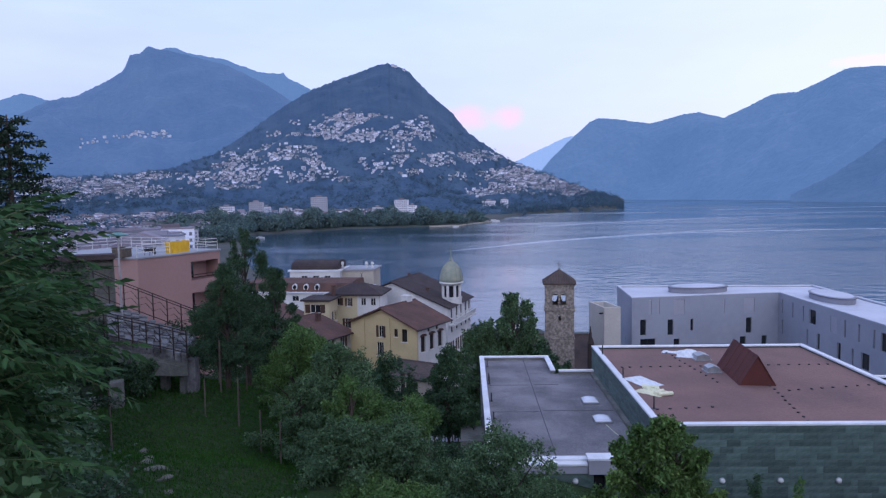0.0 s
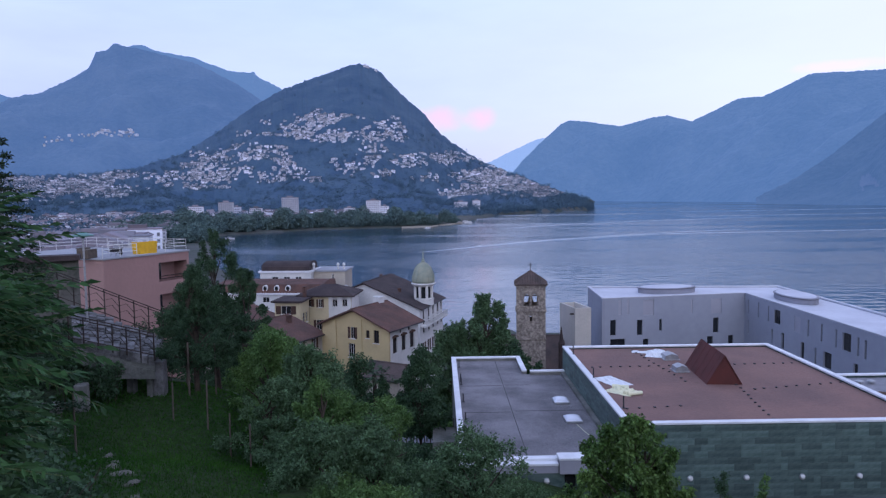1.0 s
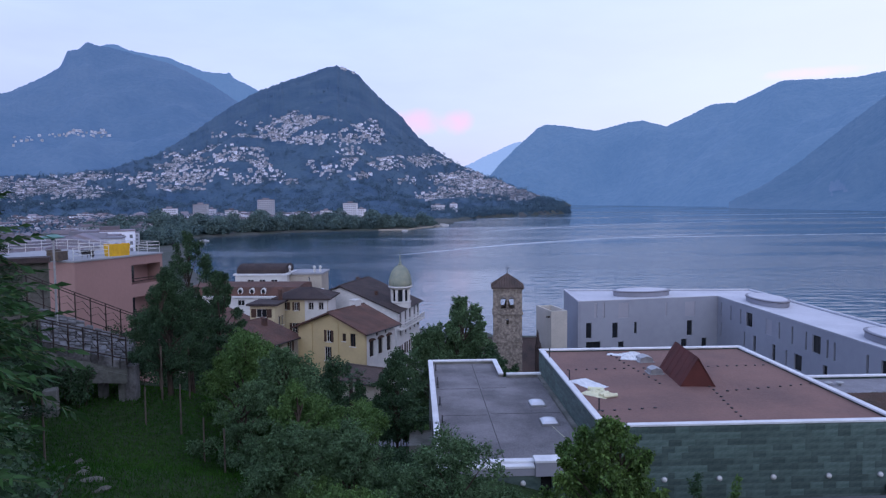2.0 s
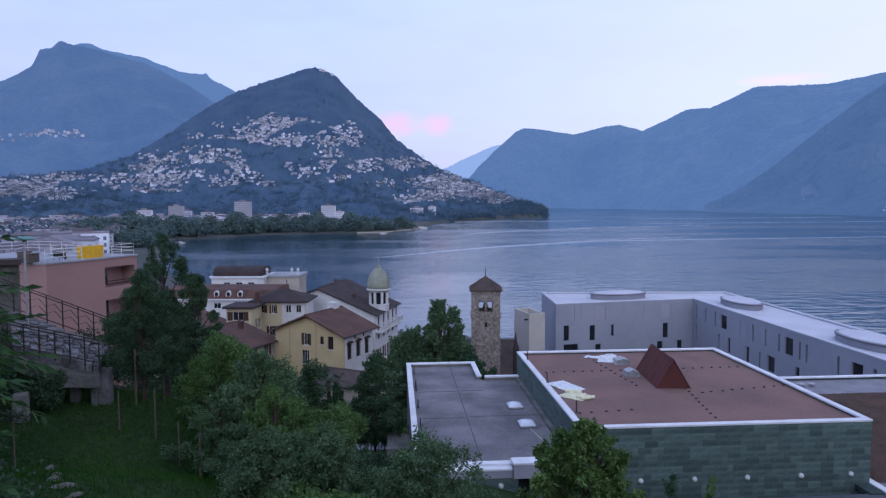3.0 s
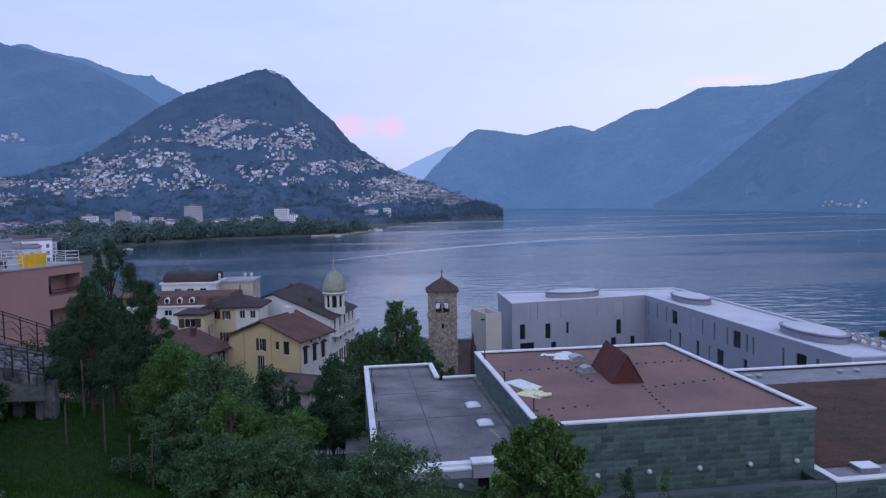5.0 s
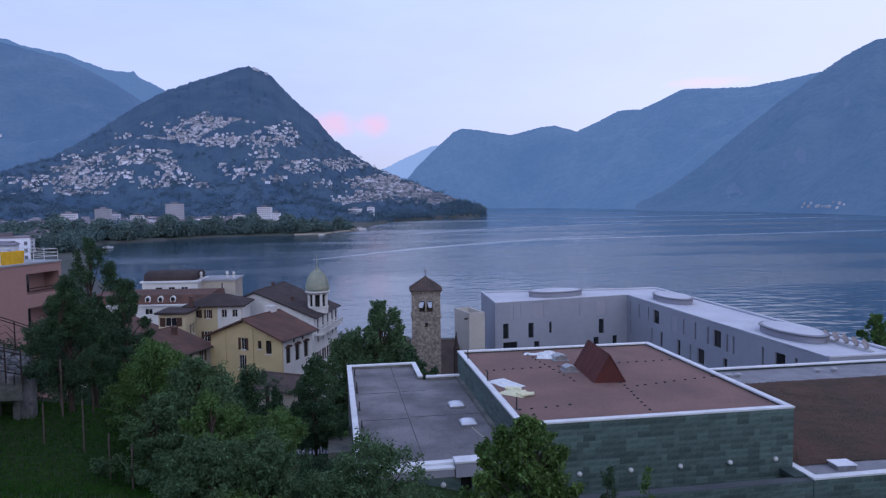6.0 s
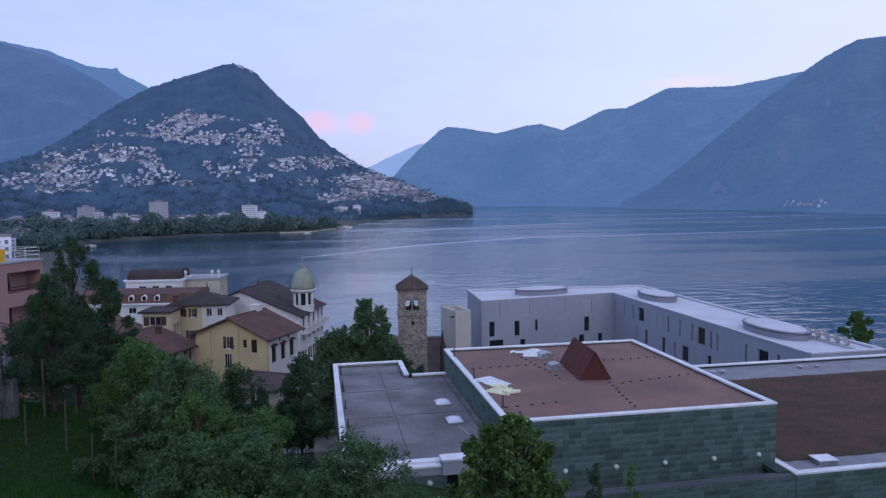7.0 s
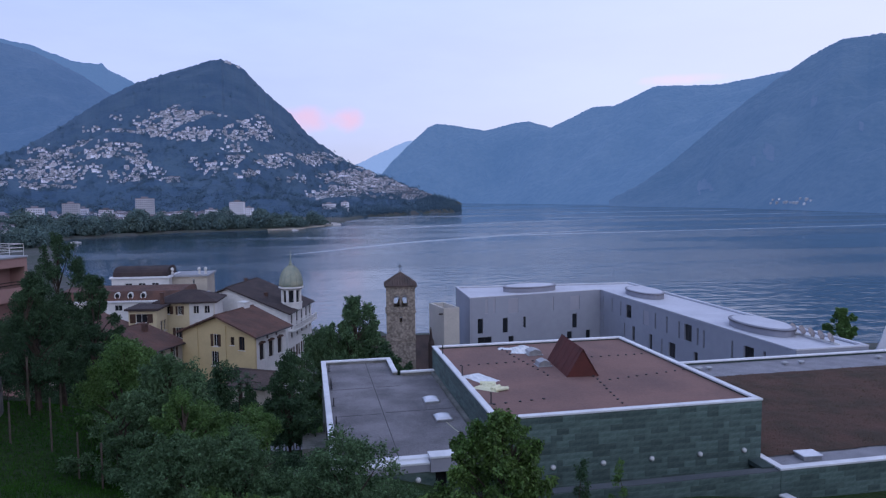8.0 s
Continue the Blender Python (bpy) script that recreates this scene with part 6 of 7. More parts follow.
# near-black sheet: the unlit space behind the opening put in as colour
box_part("doorway_shade", (6.7, 36.73, 15.0), (7.5, 36.76, 24.7), DARK, wing, "near-black sheet for the shade in the doorway")


def wall_lamp(x, y, z):
    m = pose(x, y, z, 90)
    ob = thing("wall_lamp", "round white bulkhead lamp on the stone wall", "lamp", m, "lamps along the stone wall")
    bm = bmesh.new()
    add_lathe(bm, [(0.17, 0.0), (0.17, 0.05), (0.15, 0.07)], 18)
    part("housing", bm, GALV, ob)
    bm = bmesh.new()
    add_lathe(bm, [(0.145, 0.06), (0.13, 0.11), (0.09, 0.15), (0.03, 0.17)], 18)
    part("diffuser", bm, FRAME_WHITE, ob, smooth=True)


for x in (13.87, 17.03, 20.16, 23.38, 26.4):
    wall_lamp(x, MY0 - 0.045, 24.08)
for x in (5.76, 8.3):
    wall_lamp(x, 36.415, 24.3)
# annex roof: rooflight hatch and vents
small_thing("rooflight_hatch", "flat pale rooflight hatch on the gravel", "rooflight", pose(30.95, 36.9, RZ - 0.3, 0, 0, -3), [("kerb", boxes(((-0.62, -0.48, 0), (0.62, 0.48, 0.28)), bevel=0.02), GALV), ("lid", boxes(((-0.68, -0.54, 0.285), (0.68, 0.54, 0.36)), bevel=0.03), DOME)])
for x in (36.5, 37.5, 45.8, 47.6, 56.6):
    bm = bmesh.new()
    add_lathe(bm, [(0.14, 0), (0.14, 0.16), (0.34, 0.2), (0.34, 0.27), (0.2, 0.34)], 14)
    small_thing("ventilator", "small pale round ventilator on the gravel", "vent", pose(x, 58.1, RZ - 0.3), [("cap", bm, GALV)], "vent caps on the annex roof")
box_part("return_wall", (MX1 - 0.9, 35.6, RZ - 0.3), (MX1 - 0.02, MY0 - 0.06, RZ - 0.02), STONE_JOINT, museum, "dark stone return wall")
bm = bmesh.new()
add_prism(bm, [(27.45, 34.95), (28.05, 32.4), (28.5, 32.5), (27.95, 35.0)], 20.0, 21.9)
st = thing("stair_parapet", "slanting concrete parapet with a white coping below the annex", "parapet", Matrix.Identity(4))
part("parapet_wall", bm, CONCRETE, st)
bm = bmesh.new()
add_prism(bm, [(27.4, 34.95), (28.0, 32.35), (28.55, 32.45), (28.0, 35.05)], 21.903, 22.0)
part("coping", bm, WHITE_METAL, st)
# dishes on the grey wing
for k in range(5):
    y = 69.4 - k * 1.45
    ob = thing("satellite_dish", "grey satellite dish on a low roof rail", "satellite dish", pose(55.7, y, GZ), "dishes on the pale roof")
    bm = bmesh.new()
    add_lathe(bm, [(0.05, -0.22), (0.3, -0.15), (0.55, 0.0), (0.57, 0.02), (0.3, -0.12), (0.03, -0.19)], 20, m=pose(0, 0, 0.66, 62, 0, 24))
    part("dish", bm, mat("dish_paint", (0.30, 0.27, 0.28), None, 2, 0.6) if k == 0 else bpy.data.materials["dish_paint"], ob, smooth=True)
    bm = bmesh.new()
    add_tube(bm, [(0, 0, 0), (0.1, 0.12, 0.62)], (0.05, 0.04), 6)
    part("mast", bm, GALV, ob)
    bm = bmesh.new()
    add_tube(bm, [(0.05, 0.05, 0.35), (-0.25, -0.45, 0.66), (-0.3, -0.5, 0.86)], (0.02, 0.02, 0.05), 5)
    part("feed_arm", bm, GALV, ob)
ob = thing("dish_rail", "low white rail carrying the dishes", "rail", pose(55.9, 66.5, GZ))
part("rail_beam", boxes(((-0.1, -3.9, 0.0), (0.1, 3.9, 0.14)), ((-0.35, -3.9, 0.0), (-0.25, 3.9, 0.1))), FRAME_WHITE, ob)
tur = thing("pointed_turret", "grey turret with a pale pointed roof", "turret", pose(75.6, 76.2, 0))
part("wall", boxes(((-1.6, -1.6, 4), (1.6, 1.6, 18.0))), CONCRETE, tur)
bm = bmesh.new()
add_lathe(bm, [(2.4, 18.0), (1.2, 20.4), (0.05, 23.5)], 4)
part("roof", bm, LILAC_ROOF, tur)

# ---- the pink block's roof terrace ----
TZ = PZ + 0.16


def terrace_rail(pts, name="terrace_rail"):
    ob = thing(name, "thin galvanised railing round the roof terrace", "railing", pm @ Matrix.Translation((0, 0, TZ)))
    for a, b2 in zip(pts, pts[1:]):
        a, b2 = Vector((*a, 0)), Vector((*b2, 0))
        n = max(1, int((b2 - a).length / 1.5))
        for k in range(n + 1):
            p = a.lerp(b2, k / n)
            bm = bmesh.new()
            add_tube(bm, [p, p + Vector((0, 0, 1.05))], (0.03, 0.03), 5)
            part("post", bm, FRAME_WHITE, ob)
        for z in (0.4, 0.72, 1.05):
            bm = bmesh.new()
            add_tube(bm, [a + Vector((0, 0, z)), b2 + Vector((0, 0, z))], (0.026, 0.026), 5)
            part("rail", bm, FRAME_WHITE, ob)


terrace_rail([(2.2, -6.8), (4.9, -6.8), (4.9, 6.8), (-4.0, 6.8)])
terrace_rail([(0.0, -2.0), (4.7, -2.0)])
terrace_rail([(-4.9, -6.8), (-1.2, -6.8)])
sk = thing("yellow_skip", "yellow open container on the roof terrace", "container", pm @ pose(0.4, -6.1, TZ, 0, 0, -4) @ Matrix.Diagonal((0.74, 0.9, 0.95, 1)))
bm = bmesh.new()
add_prism(bm, [(-1.25, 0.0), (1.25, 0.0), (1.4, 1.15), (1.28, 1.15), (1.14, 0.1), (-1.14, 0.1), (-1.28, 1.15), (-1.4, 1.15)], -0.5, 0.5, "y")
part("tub", bm, SIGNAL_YELLOW, sk)
for y in (-0.54, 0.5):
    bm = bmesh.new()
    add_prism(bm, [(-1.25, 0.0), (1.25, 0.0), (1.4, 1.1), (-1.4, 1.1)], y, y + 0.04, "y")
    part("side_sheet", bm, SIGNAL_YELLOW, sk)
part("rubble", boxes(((-1.1, -0.45, 0.12), (1.1, 0.45, 0.85)), bevel=0.1), mat("yellow_grey_rubble", (0.35, 0.30, 0.12), (0.2, 0.19, 0.12), 2.0, 0.9, 0.5), sk)
wb = thing("wheelbarrow", "dark wheelbarrow parked on the roof terrace", "wheelbarrow", pm @ pose(-2.4, -5.6, TZ, 0, 0, 10))
bm = bmesh.new()
add_prism(bm, [(-0.35, 0.35), (0.3, 0.35), (0.6, 0.7), (-0.5, 0.7)], -0.3, 0.3, "y")
part("tray", bm, FRAME_DARK, wb)
bm = bmesh.new()
add_lathe(bm, [(0.12, -0.05), (0.19, -0.05), (0.19, 0.05), (0.12, 0.05)], 14, m=pose(0.62, 0, 0.2, 90))
part("wheel", bm, FRAME_DARK, wb)
for y in (-0.26, 0.26):
    bm = bmesh.new()
    add_tube(bm, [(0.6, y * 0.3, 0.2), (-0.3, y, 0.36), (-1.1, y, 0.6)], (0.02, 0.02, 0.02), 5)
    part("handle", bm, IRON, wb)
    bm = bmesh.new()
    add_tube(bm, [(-0.3, y, 0.36), (-0.38, y, 0.0)], (0.02, 0.02), 5)
    part("leg", bm, IRON, wb)
for x, y, s, label in ((-5.0, -5.2, 0.8, "brown timber crate on the roof terrace"), (-3.6, -3.0, 0.6, "brown timber crate on the roof terrace")):
    small_thing("crate", label, "crate", pm @ pose(x, y, TZ, 0, 0, 20), [("crate_body", boxes(((-s, -s * 0.5, 0), (s, s * 0.5, 0.7)), bevel=0.03), WOOD), ("lid", boxes(((-s - 0.04, -s * 0.5 - 0.04, 0.703), (s + 0.04, s * 0.5 + 0.04, 0.76))), WOOD)])

# ---- street lamp with a green shade ----
lampx, lampy = -15.25, 29.3
sl = thing("street_lamp", "slim pale street lamp with a flat green shade", "street lamp", pose(lampx, lampy, 34.7))
lz = 38.45 - 34.7
bm = bmesh.new()
add_tube(bm, [(0, 0, -0.2), (0, 0, lz)], (0.05, 0.04), 8)
part("pole", bm, GALV, sl)
bm = bmesh.new()
add_lathe(bm, [(0.06, lz - 0.05), (0.10, lz), (0.44, lz + 0.05), (0.44, lz + 0.09), (0.16, lz + 0.19), (0.04, lz + 0.21)], 20)
part("shade", bm, mat("green_enamel", (0.10, 0.22, 0.19), (0.08, 0.17, 0.15), 2, 0.4), sl, "flat green enamel shade")

# ---- the old stone stair with iron railings ----
stair = thing("stone_stair", "old grey stone stair descending between iron railings", "stairs", Matrix.Identity(4))
F0, F1 = Vector((-14.3, 26.4, 34.6)), Vector((-11.75, 27.7, 33.5))
B0, B1 = Vector((-16.5, 30.3, 35.35)), Vector((-13.1, 32.0, 33.5))
random.seed(6)
N_STEP, N_STONE = 14, 11
for i in range(N_STEP):
    a0, b0 = F0.lerp(B0, i / N_STEP), F1.lerp(B1, i / N_STEP)
    a1, b1 = F0.lerp(B0, (i + 0.985) / N_STEP), F1.lerp(B1, (i + 0.985) / N_STEP)
    for j in range(N_STONE):
        f0, f1 = j / N_STONE + random.uniform(-0.02, 0.02) * (j > 0), (j + 0.97) / N_STONE
        jig = random.uniform(-0.04, 0.05)
        bm = bmesh.new()
        q = [a0.lerp(b0, f0), a0.lerp(b0, f1), a1.lerp(b1, f1), a1.lerp(b1, f0)]
        lo = [bm.verts.new((v.x, v.y, v.z - 0.35)) for v in q]
        hi = [bm.verts.new((v.x, v.y, max(p.z for p in q[2:]) * 0.5 + v.z * 0.5 + jig)) for v in q]
        bm.faces.new(lo[::-1]), bm.faces.new(hi)
        for k in range(4):
            bm.faces.new((lo[k], lo[(k + 1) % 4], hi[(k + 1) % 4], hi[k]))
        part("stone", bm, STAIR_STONE, stair)
bm = bmesh.new()
vs = [bm.verts.new(p - Vector((0, 0, 0.3 + dz))) for dz in (0, 0.28) for p in (F0, F1, B1, B0)]
for q in ((0, 1, 2, 3), (7, 6, 5, 4), (0, 4, 5, 1), (1, 5, 6, 2), (2, 6, 7, 3), (3, 7, 4, 0)):
    bm.faces.new([vs[k] for k in q])
part("slab", bm, CONCRETE, stair)


def railing(a, b2, n, h, label):
    ob = thing("iron_railing", label, "railing", Matrix.Identity(4), "railings of the stone stair")
    for k in range(n + 1):
        p = a.lerp(b2, k / n)
        bm = bmesh.new()
        add_tube(bm, [p - Vector((0, 0, 0.1)), p + Vector((0, 0, h))], (0.032, 0.028), 6)
        part("post", bm, IRON, ob)
        if k < n:
            q = a.lerp(b2, (k + 1) / n)
            for zz in (h * 0.35, h * 0.6):
                bm = bmesh.new()
                m = p.lerp(q, 0.5)
                add_tube(bm, [p + Vector((0, 0, zz)), m + Vector((0, 0, zz + 0.22)), q + Vector((0, 0, zz - 0.05))], (0.014, 0.014, 0.014), 4)
                part("scroll", bm, IRON, ob)
    for zz in (0.15, h - 0.12, h):
        bm = bmesh.new()
        add_tube(bm, [a + Vector((0, 0, zz)), b2 + Vector((0, 0, zz))], (0.022, 0.022), 5)
        part("rail", bm, IRON, ob)


railing(B0 + Vector((-1.5, -0.7, 0.9)), B1, 9, 1.25, "rusty iron railing along the stair's upper side")
railing(F0 + Vector((-0.6, -0.3, 0.15)), F1, 7, 1.05, "thin iron railing along the stair's outer side")
for k, (x, y, w, d, z0, z1, name) in enumerate([(-12.9, 28.1, 0.3, 0.4, 29.5, 33.5, "pillar"), (-12.05, 27.9, 0.22, 0.3, 29.5, 33.3, "pillar"), (-11.75, 28.2, 0.42, 0.5, 29.0, 33.3, "stone_pillar")]):
    box_part(name, (x - w / 2, y - d / 2, z0), (x + w / 2, y + d / 2, z1), CONCRETE if k < 2 else STAIR_STONE, stair, bevel=0.03)
bm = bmesh.new()
dn = Vector((0, 0, 1))
q = [F0 - dn * 0.55, F1 - dn * 0.5, F1 - dn * 0.85, F0.lerp(F1, 0.55) - dn * 1.15, F0 - dn * 0.9]
off = Vector((0.13, -0.27, 0))
a = [bm.verts.new(p + off * 0.2) for p in q]
b3 = [bm.verts.new(p - off) for p in q]
bm.faces.new(a), bm.faces.new(b3[::-1])
for k in range(5):
    bm.faces.new((a[k], b3[k], b3[(k + 1) % 5], a[(k + 1) % 5]))
part("beam", bm, CONCRETE, stair, "stained concrete beam")
for x, y, w, hh in ((-13.8, 25.8, 0.5, 1.0), (-15.0, 25.4, 1.2, 0.35)):
    small_thing("concrete_block", "weathered concrete block by the lawn", "block", pose(x, y, gz(x, y), 0, 0, 20), [("block_body", boxes(((-w / 2, -0.25, -0.2), (w / 2, 0.25, hh)), bevel=0.04), CONCRETE)])
uw = thing("stair_house_wall", "old stone wall with a dark eave beside the stair", "wall", pose(-19.9, 32.9, 27, 0, 0, 24))
part("wall", boxes(((-2.4, 0, 0), (2.2, 0.4, 10.1))), mat("old_dark_masonry", (0.13, 0.125, 0.115), (0.06, 0.065, 0.055), 0.9, 0.95, 0.5, 6), uw)
part("eave", boxes(((-2.5, -0.4, 10.1), (2.3, 0.7, 10.35))), TILE_DARK, uw)

# ---- far town, hillside houses, woods ----
def far_house_mesh(w, d, h, pitch, seed):
    """A house far off: walls with dark window bands, roof as a second mesh."""
    bm = bmesh.new()
    add_box(bm, (-w / 2, -d / 2, -6), (w / 2, d / 2, h))
    wall = finish(bm, "far_house", HILL_WHITE)
    bm = bmesh.new()
    if pitch > 0:
        add_prism(bm, [(-w / 2 - 0.5, h + 0.01), (w / 2 + 0.5, h + 0.01), (0, h + pitch)], -d / 2 - 0.5, d / 2 + 0.5, "y")
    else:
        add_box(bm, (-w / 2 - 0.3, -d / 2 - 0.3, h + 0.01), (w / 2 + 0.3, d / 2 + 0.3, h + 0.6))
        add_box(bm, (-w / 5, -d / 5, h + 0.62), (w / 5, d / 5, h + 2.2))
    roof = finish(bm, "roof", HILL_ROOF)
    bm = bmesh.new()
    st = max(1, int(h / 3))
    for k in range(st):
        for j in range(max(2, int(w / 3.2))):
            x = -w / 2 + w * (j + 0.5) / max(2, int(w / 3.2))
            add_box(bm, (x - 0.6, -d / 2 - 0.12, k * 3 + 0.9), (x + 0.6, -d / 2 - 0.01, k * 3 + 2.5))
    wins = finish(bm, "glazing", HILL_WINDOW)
    return wall, roof, wins


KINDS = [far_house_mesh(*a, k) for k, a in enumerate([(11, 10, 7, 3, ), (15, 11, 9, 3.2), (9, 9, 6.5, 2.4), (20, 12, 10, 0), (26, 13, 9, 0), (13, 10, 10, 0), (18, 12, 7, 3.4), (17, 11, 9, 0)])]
# roof in the pale wall colour, standing in for haze on far slopes
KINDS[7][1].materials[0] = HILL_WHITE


def far_house(x, y, z, kind, turn, label, group, scale=1.0):
    wall, roof, wins = KINDS[kind]
    ob = new("far_house", wall)
    ob.matrix_world = pose(x, y, z, 0, 0, turn) @ Matrix.Diagonal((scale, scale, scale, 1))
    tagged(ob, label, "house", group)
    for nm, me in (("roof", roof), ("glazing", wins)):
        c2 = new(nm, me)
        c2.parent = ob
        if nm == "glazing":
            tagged(c2, kind="stuff")


def stuff_mesh(name, places, meshes, material):
    """Joins copies of a mesh at many poses into one object."""
    V, Fc, base = [], [], 0
    cache = {}
    for m, k in places:
        if k not in cache:
            me = meshes[k]
            cache[k] = (np.array([v.co[:] for v in me.vertices]), [tuple(p.vertices) for p in me.polygons])
        v, f = cache[k]
        r = np.array(m)
        V.append(v @ r[:3, :3].T + r[:3, 3])
        Fc += [tuple(i + base for i in p) for p in f]
        base += len(v)
    me = bpy.data.meshes.new(name)
    me.from_pydata(np.vstack(V).tolist(), [], Fc)
    me.materials.append(material)
    me.update()
    return new(name, me)


VILLAGE = [(-9.03, 5.88, 2.67, 0.98, 1.5), (-10.7, 5.06, 1.78, 0.53, 1.3), (-6.97, 4.87, 4.22, 0.36, 1.3), (-3.92, 5.54, 1.33, 0.58, 1), (-5.29, 3.56, 0.98, 0.89, 1.3), (-1.77, 3.03, 2.44, 0.58, 0.9), (0.95, 3.12, 2.0, 0.44, 0.8),
           (-4.47, 1.94, 0.98, 0.27, 0.9), (-1.14, 1.47, 1.24, 0.31, 0.8), (-8.51, 2.92, 0.44, 0.36, 0.8), (-7.26, 2.48, 1.24, 0.62, 0.5), (-12.6, 2.89, 0.89, 0.44, 1), (-11.82, 2.25, 1.33, 0.53, 0.8), (-13.63, 1.68, 1.42, 0.4, 0.9), (-10.43, 1.51, 0.62, 0.27, 0.9), (-14.51, 3.71, 2.22, 0.62, 1.0), (-17.35, 3.16, 2.0, 0.71, 0.7), (-15.02, 5.16, 1.42, 0.22, 0.7), (-13.84, 6.03, 0.49, 0.18, 0.9),
           (-19.35, 2.52, 0.98, 0.4, 0.8), (-18.14, 1.67, 2.13, 0.44, 1.3), (-18.71, 0.97, 1.69, 0.22, 0.8), (-16.28, 2.22, 1.69, 0.4, 0.9), (-21.29, 1.58, 0.98, 0.53, 0.7), (4.14, 1.29, 2.44, 0.89, 1.3), (2.27, 0.33, 1.87, 0.4, 1), (7.88, 0.46, 2.44, 0.58, 1), (-3.45, 6.44, 0.36, 0.13, 0.8), (-30.58, 0.84, 3.11, 0.8, 0.4), (-26.86, 0.92, 3.11, 0.67, 0.45), (-24.87, 1.76, 2.22, 0.36, 0.5), (-31.95, 1.58, 1.78, 0.36, 0.4)]
rng = np.random.RandomState(21)
placed, spots = [], []
rows_n = 64
while len(placed) < 3900:
    i, j = rng.randint(2, rows_n - 4), rng.randint(0, len(BRE_AZ))
    x, y, z = BRE_CO[i, j] + (BRE_CO[i + 1, j] - BRE_CO[i, j]) * rng.uniform(0, 1)
    az, el = BRE_AZ[j], math.degrees(math.atan2(z - EYE, math.hypot(x, y)))
    dens = sum(w * math.exp(-(((az - a) / sa) ** 2 + ((el - e) / se) ** 2) ** 2) for a, e, sa, se, w in VILLAGE)
    if noise.noise((x * 0.011, y * 0.011, z * 0.016)) < -0.3:
        continue
    if rng.uniform(0, 1.6) < dens and all((x - p[0]) ** 2 + (y - p[1]) ** 2 > 7.0 ** 2 for p in placed[-500:]):
        placed.append((x, y, z))
placed.sort(key=lambda p: p[0] ** 2 + p[1] ** 2)
joined = []
for k, (x, y, z) in enumerate(placed):
    kind = int(rng.choice(7, p=[0.26, 0.2, 0.22, 0.09, 0.05, 0.1, 0.08]))
    turn, sc = math.degrees(math.atan2(-x, y)) + rng.uniform(-20, 20), rng.uniform(0.36, 0.68)
    if k % 24 == 0:
        far_house(x, y, z, kind, turn, "pale hillside house among trees", "hillside houses", sc)
    else:
        joined.append((pose(x, y, z, 0, 0, turn) @ Matrix.Diagonal((sc * rng.uniform(0.75, 1.35), sc, sc * rng.uniform(0.7, 1.15), 1)), kind))
# the flat town between hill and lake
town = []
tries = 0
while len(town) < 420 and tries < 60000:
    tries += 1
    az, r = rng.uniform(-37, -6), rng.uniform(230, 1480)
    if r < np.interp(az, [-37, -27, -25, -20, -18, -10, -6], [170, 260, 420, 840, 900, 960, 1000]) or rng.uniform(0, 1) > (0.25 + 0.75 * min(1, r / 900)):
        continue
    x, y = r * math.sin(radians(az)), r * math.cos(radians(az))
    if all((x - p[0]) ** 2 + (y - p[1]) ** 2 > 23 ** 2 for p in town):
        town.append((x, y))
for k, (x, y) in enumerate(town):
    r = math.hypot(x, y)
    kind = int(rng.choice([1, 3, 4, 5, 6], p=[0.25, 0.25, 0.2, 0.15, 0.15]))
    turn = 20 * noise.noise((x * 0.004, y * 0.004, 0)) * 3 + (90 if rng.uniform() < 0.3 else 0) + 20
    tall = rng.uniform(0.9, 1.25) * (1.0 if r > 600 else 1.35)
    z = gz(x, y)
    if k % 6 == 0:
        far_house(x, y, z, kind, turn, "pale town building with a low roof", "town buildings", tall)
    else:
        joined.append((pose(x, y, z, 0, 0, turn) @ Matrix.Diagonal((tall, tall, tall, 1)), kind))
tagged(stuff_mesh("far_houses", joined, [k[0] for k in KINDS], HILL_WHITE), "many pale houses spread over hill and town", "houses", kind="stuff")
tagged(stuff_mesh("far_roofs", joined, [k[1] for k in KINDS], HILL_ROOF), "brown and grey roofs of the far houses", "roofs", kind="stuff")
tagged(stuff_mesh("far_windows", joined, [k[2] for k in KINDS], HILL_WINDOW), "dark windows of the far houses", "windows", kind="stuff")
# taller blocks behind the park
for az, r, w, h, label in ((-17.2, 1260, 26, 30, "pale apartment block behind the park"), (-16.4, 1290, 16, 22, "pale apartment block behind the park"), (-12.2, 1270, 30, 37, "tall grey apartment block behind the park"), (-14.9, 1250, 22, 20, "white apartment block behind the park"),
                           (-5.4, 1240, 26, 30, "stepped white apartment block behind the park"), (-4.5, 1240, 16, 20, "low white block behind the park"), (-7.4, 1230, 20, 18, "pale block behind the park"), (-19.5, 1240, 26, 24, "pale block behind the park"), (1.9, 1420, 28, 22, "long beige lakeside block"), (3.2, 1450, 16, 24, "white house block by the lake")):
    x, y = r * math.sin(radians(az)), r * math.cos(radians(az))
    h *= 1.05
    ob = thing("apartment_block", label, "building", pose(x, y, gz(x, y), 0, 0, -az), "apartment blocks by the park")
    part("wall", boxes(((-w / 2, -7, -4), (w / 2, 7, h))), HILL_WHITE, ob)
    part("roof", boxes(((-w / 2 - 0.4, -7.4, h + 0.01), (w / 2 + 0.4, 7.4, h + 0.8)), ((-w / 5, -3, h + 0.81), (w / 6, 3, h + 3.4))), HILL_ROOF, ob)
    for k in range(int(h / 3.4)):
        part("glazing", boxes(*[((-w / 2 + 1 + j * 3.2, -7.15, k * 3.4 + 1), (-w / 2 + 3.0 + j * 3.2, -7.01, k * 3.4 + 2.8)) for j in range(int((w - 1) / 3.2))]), HILL_WINDOW, ob)["kind"] = "stuff"
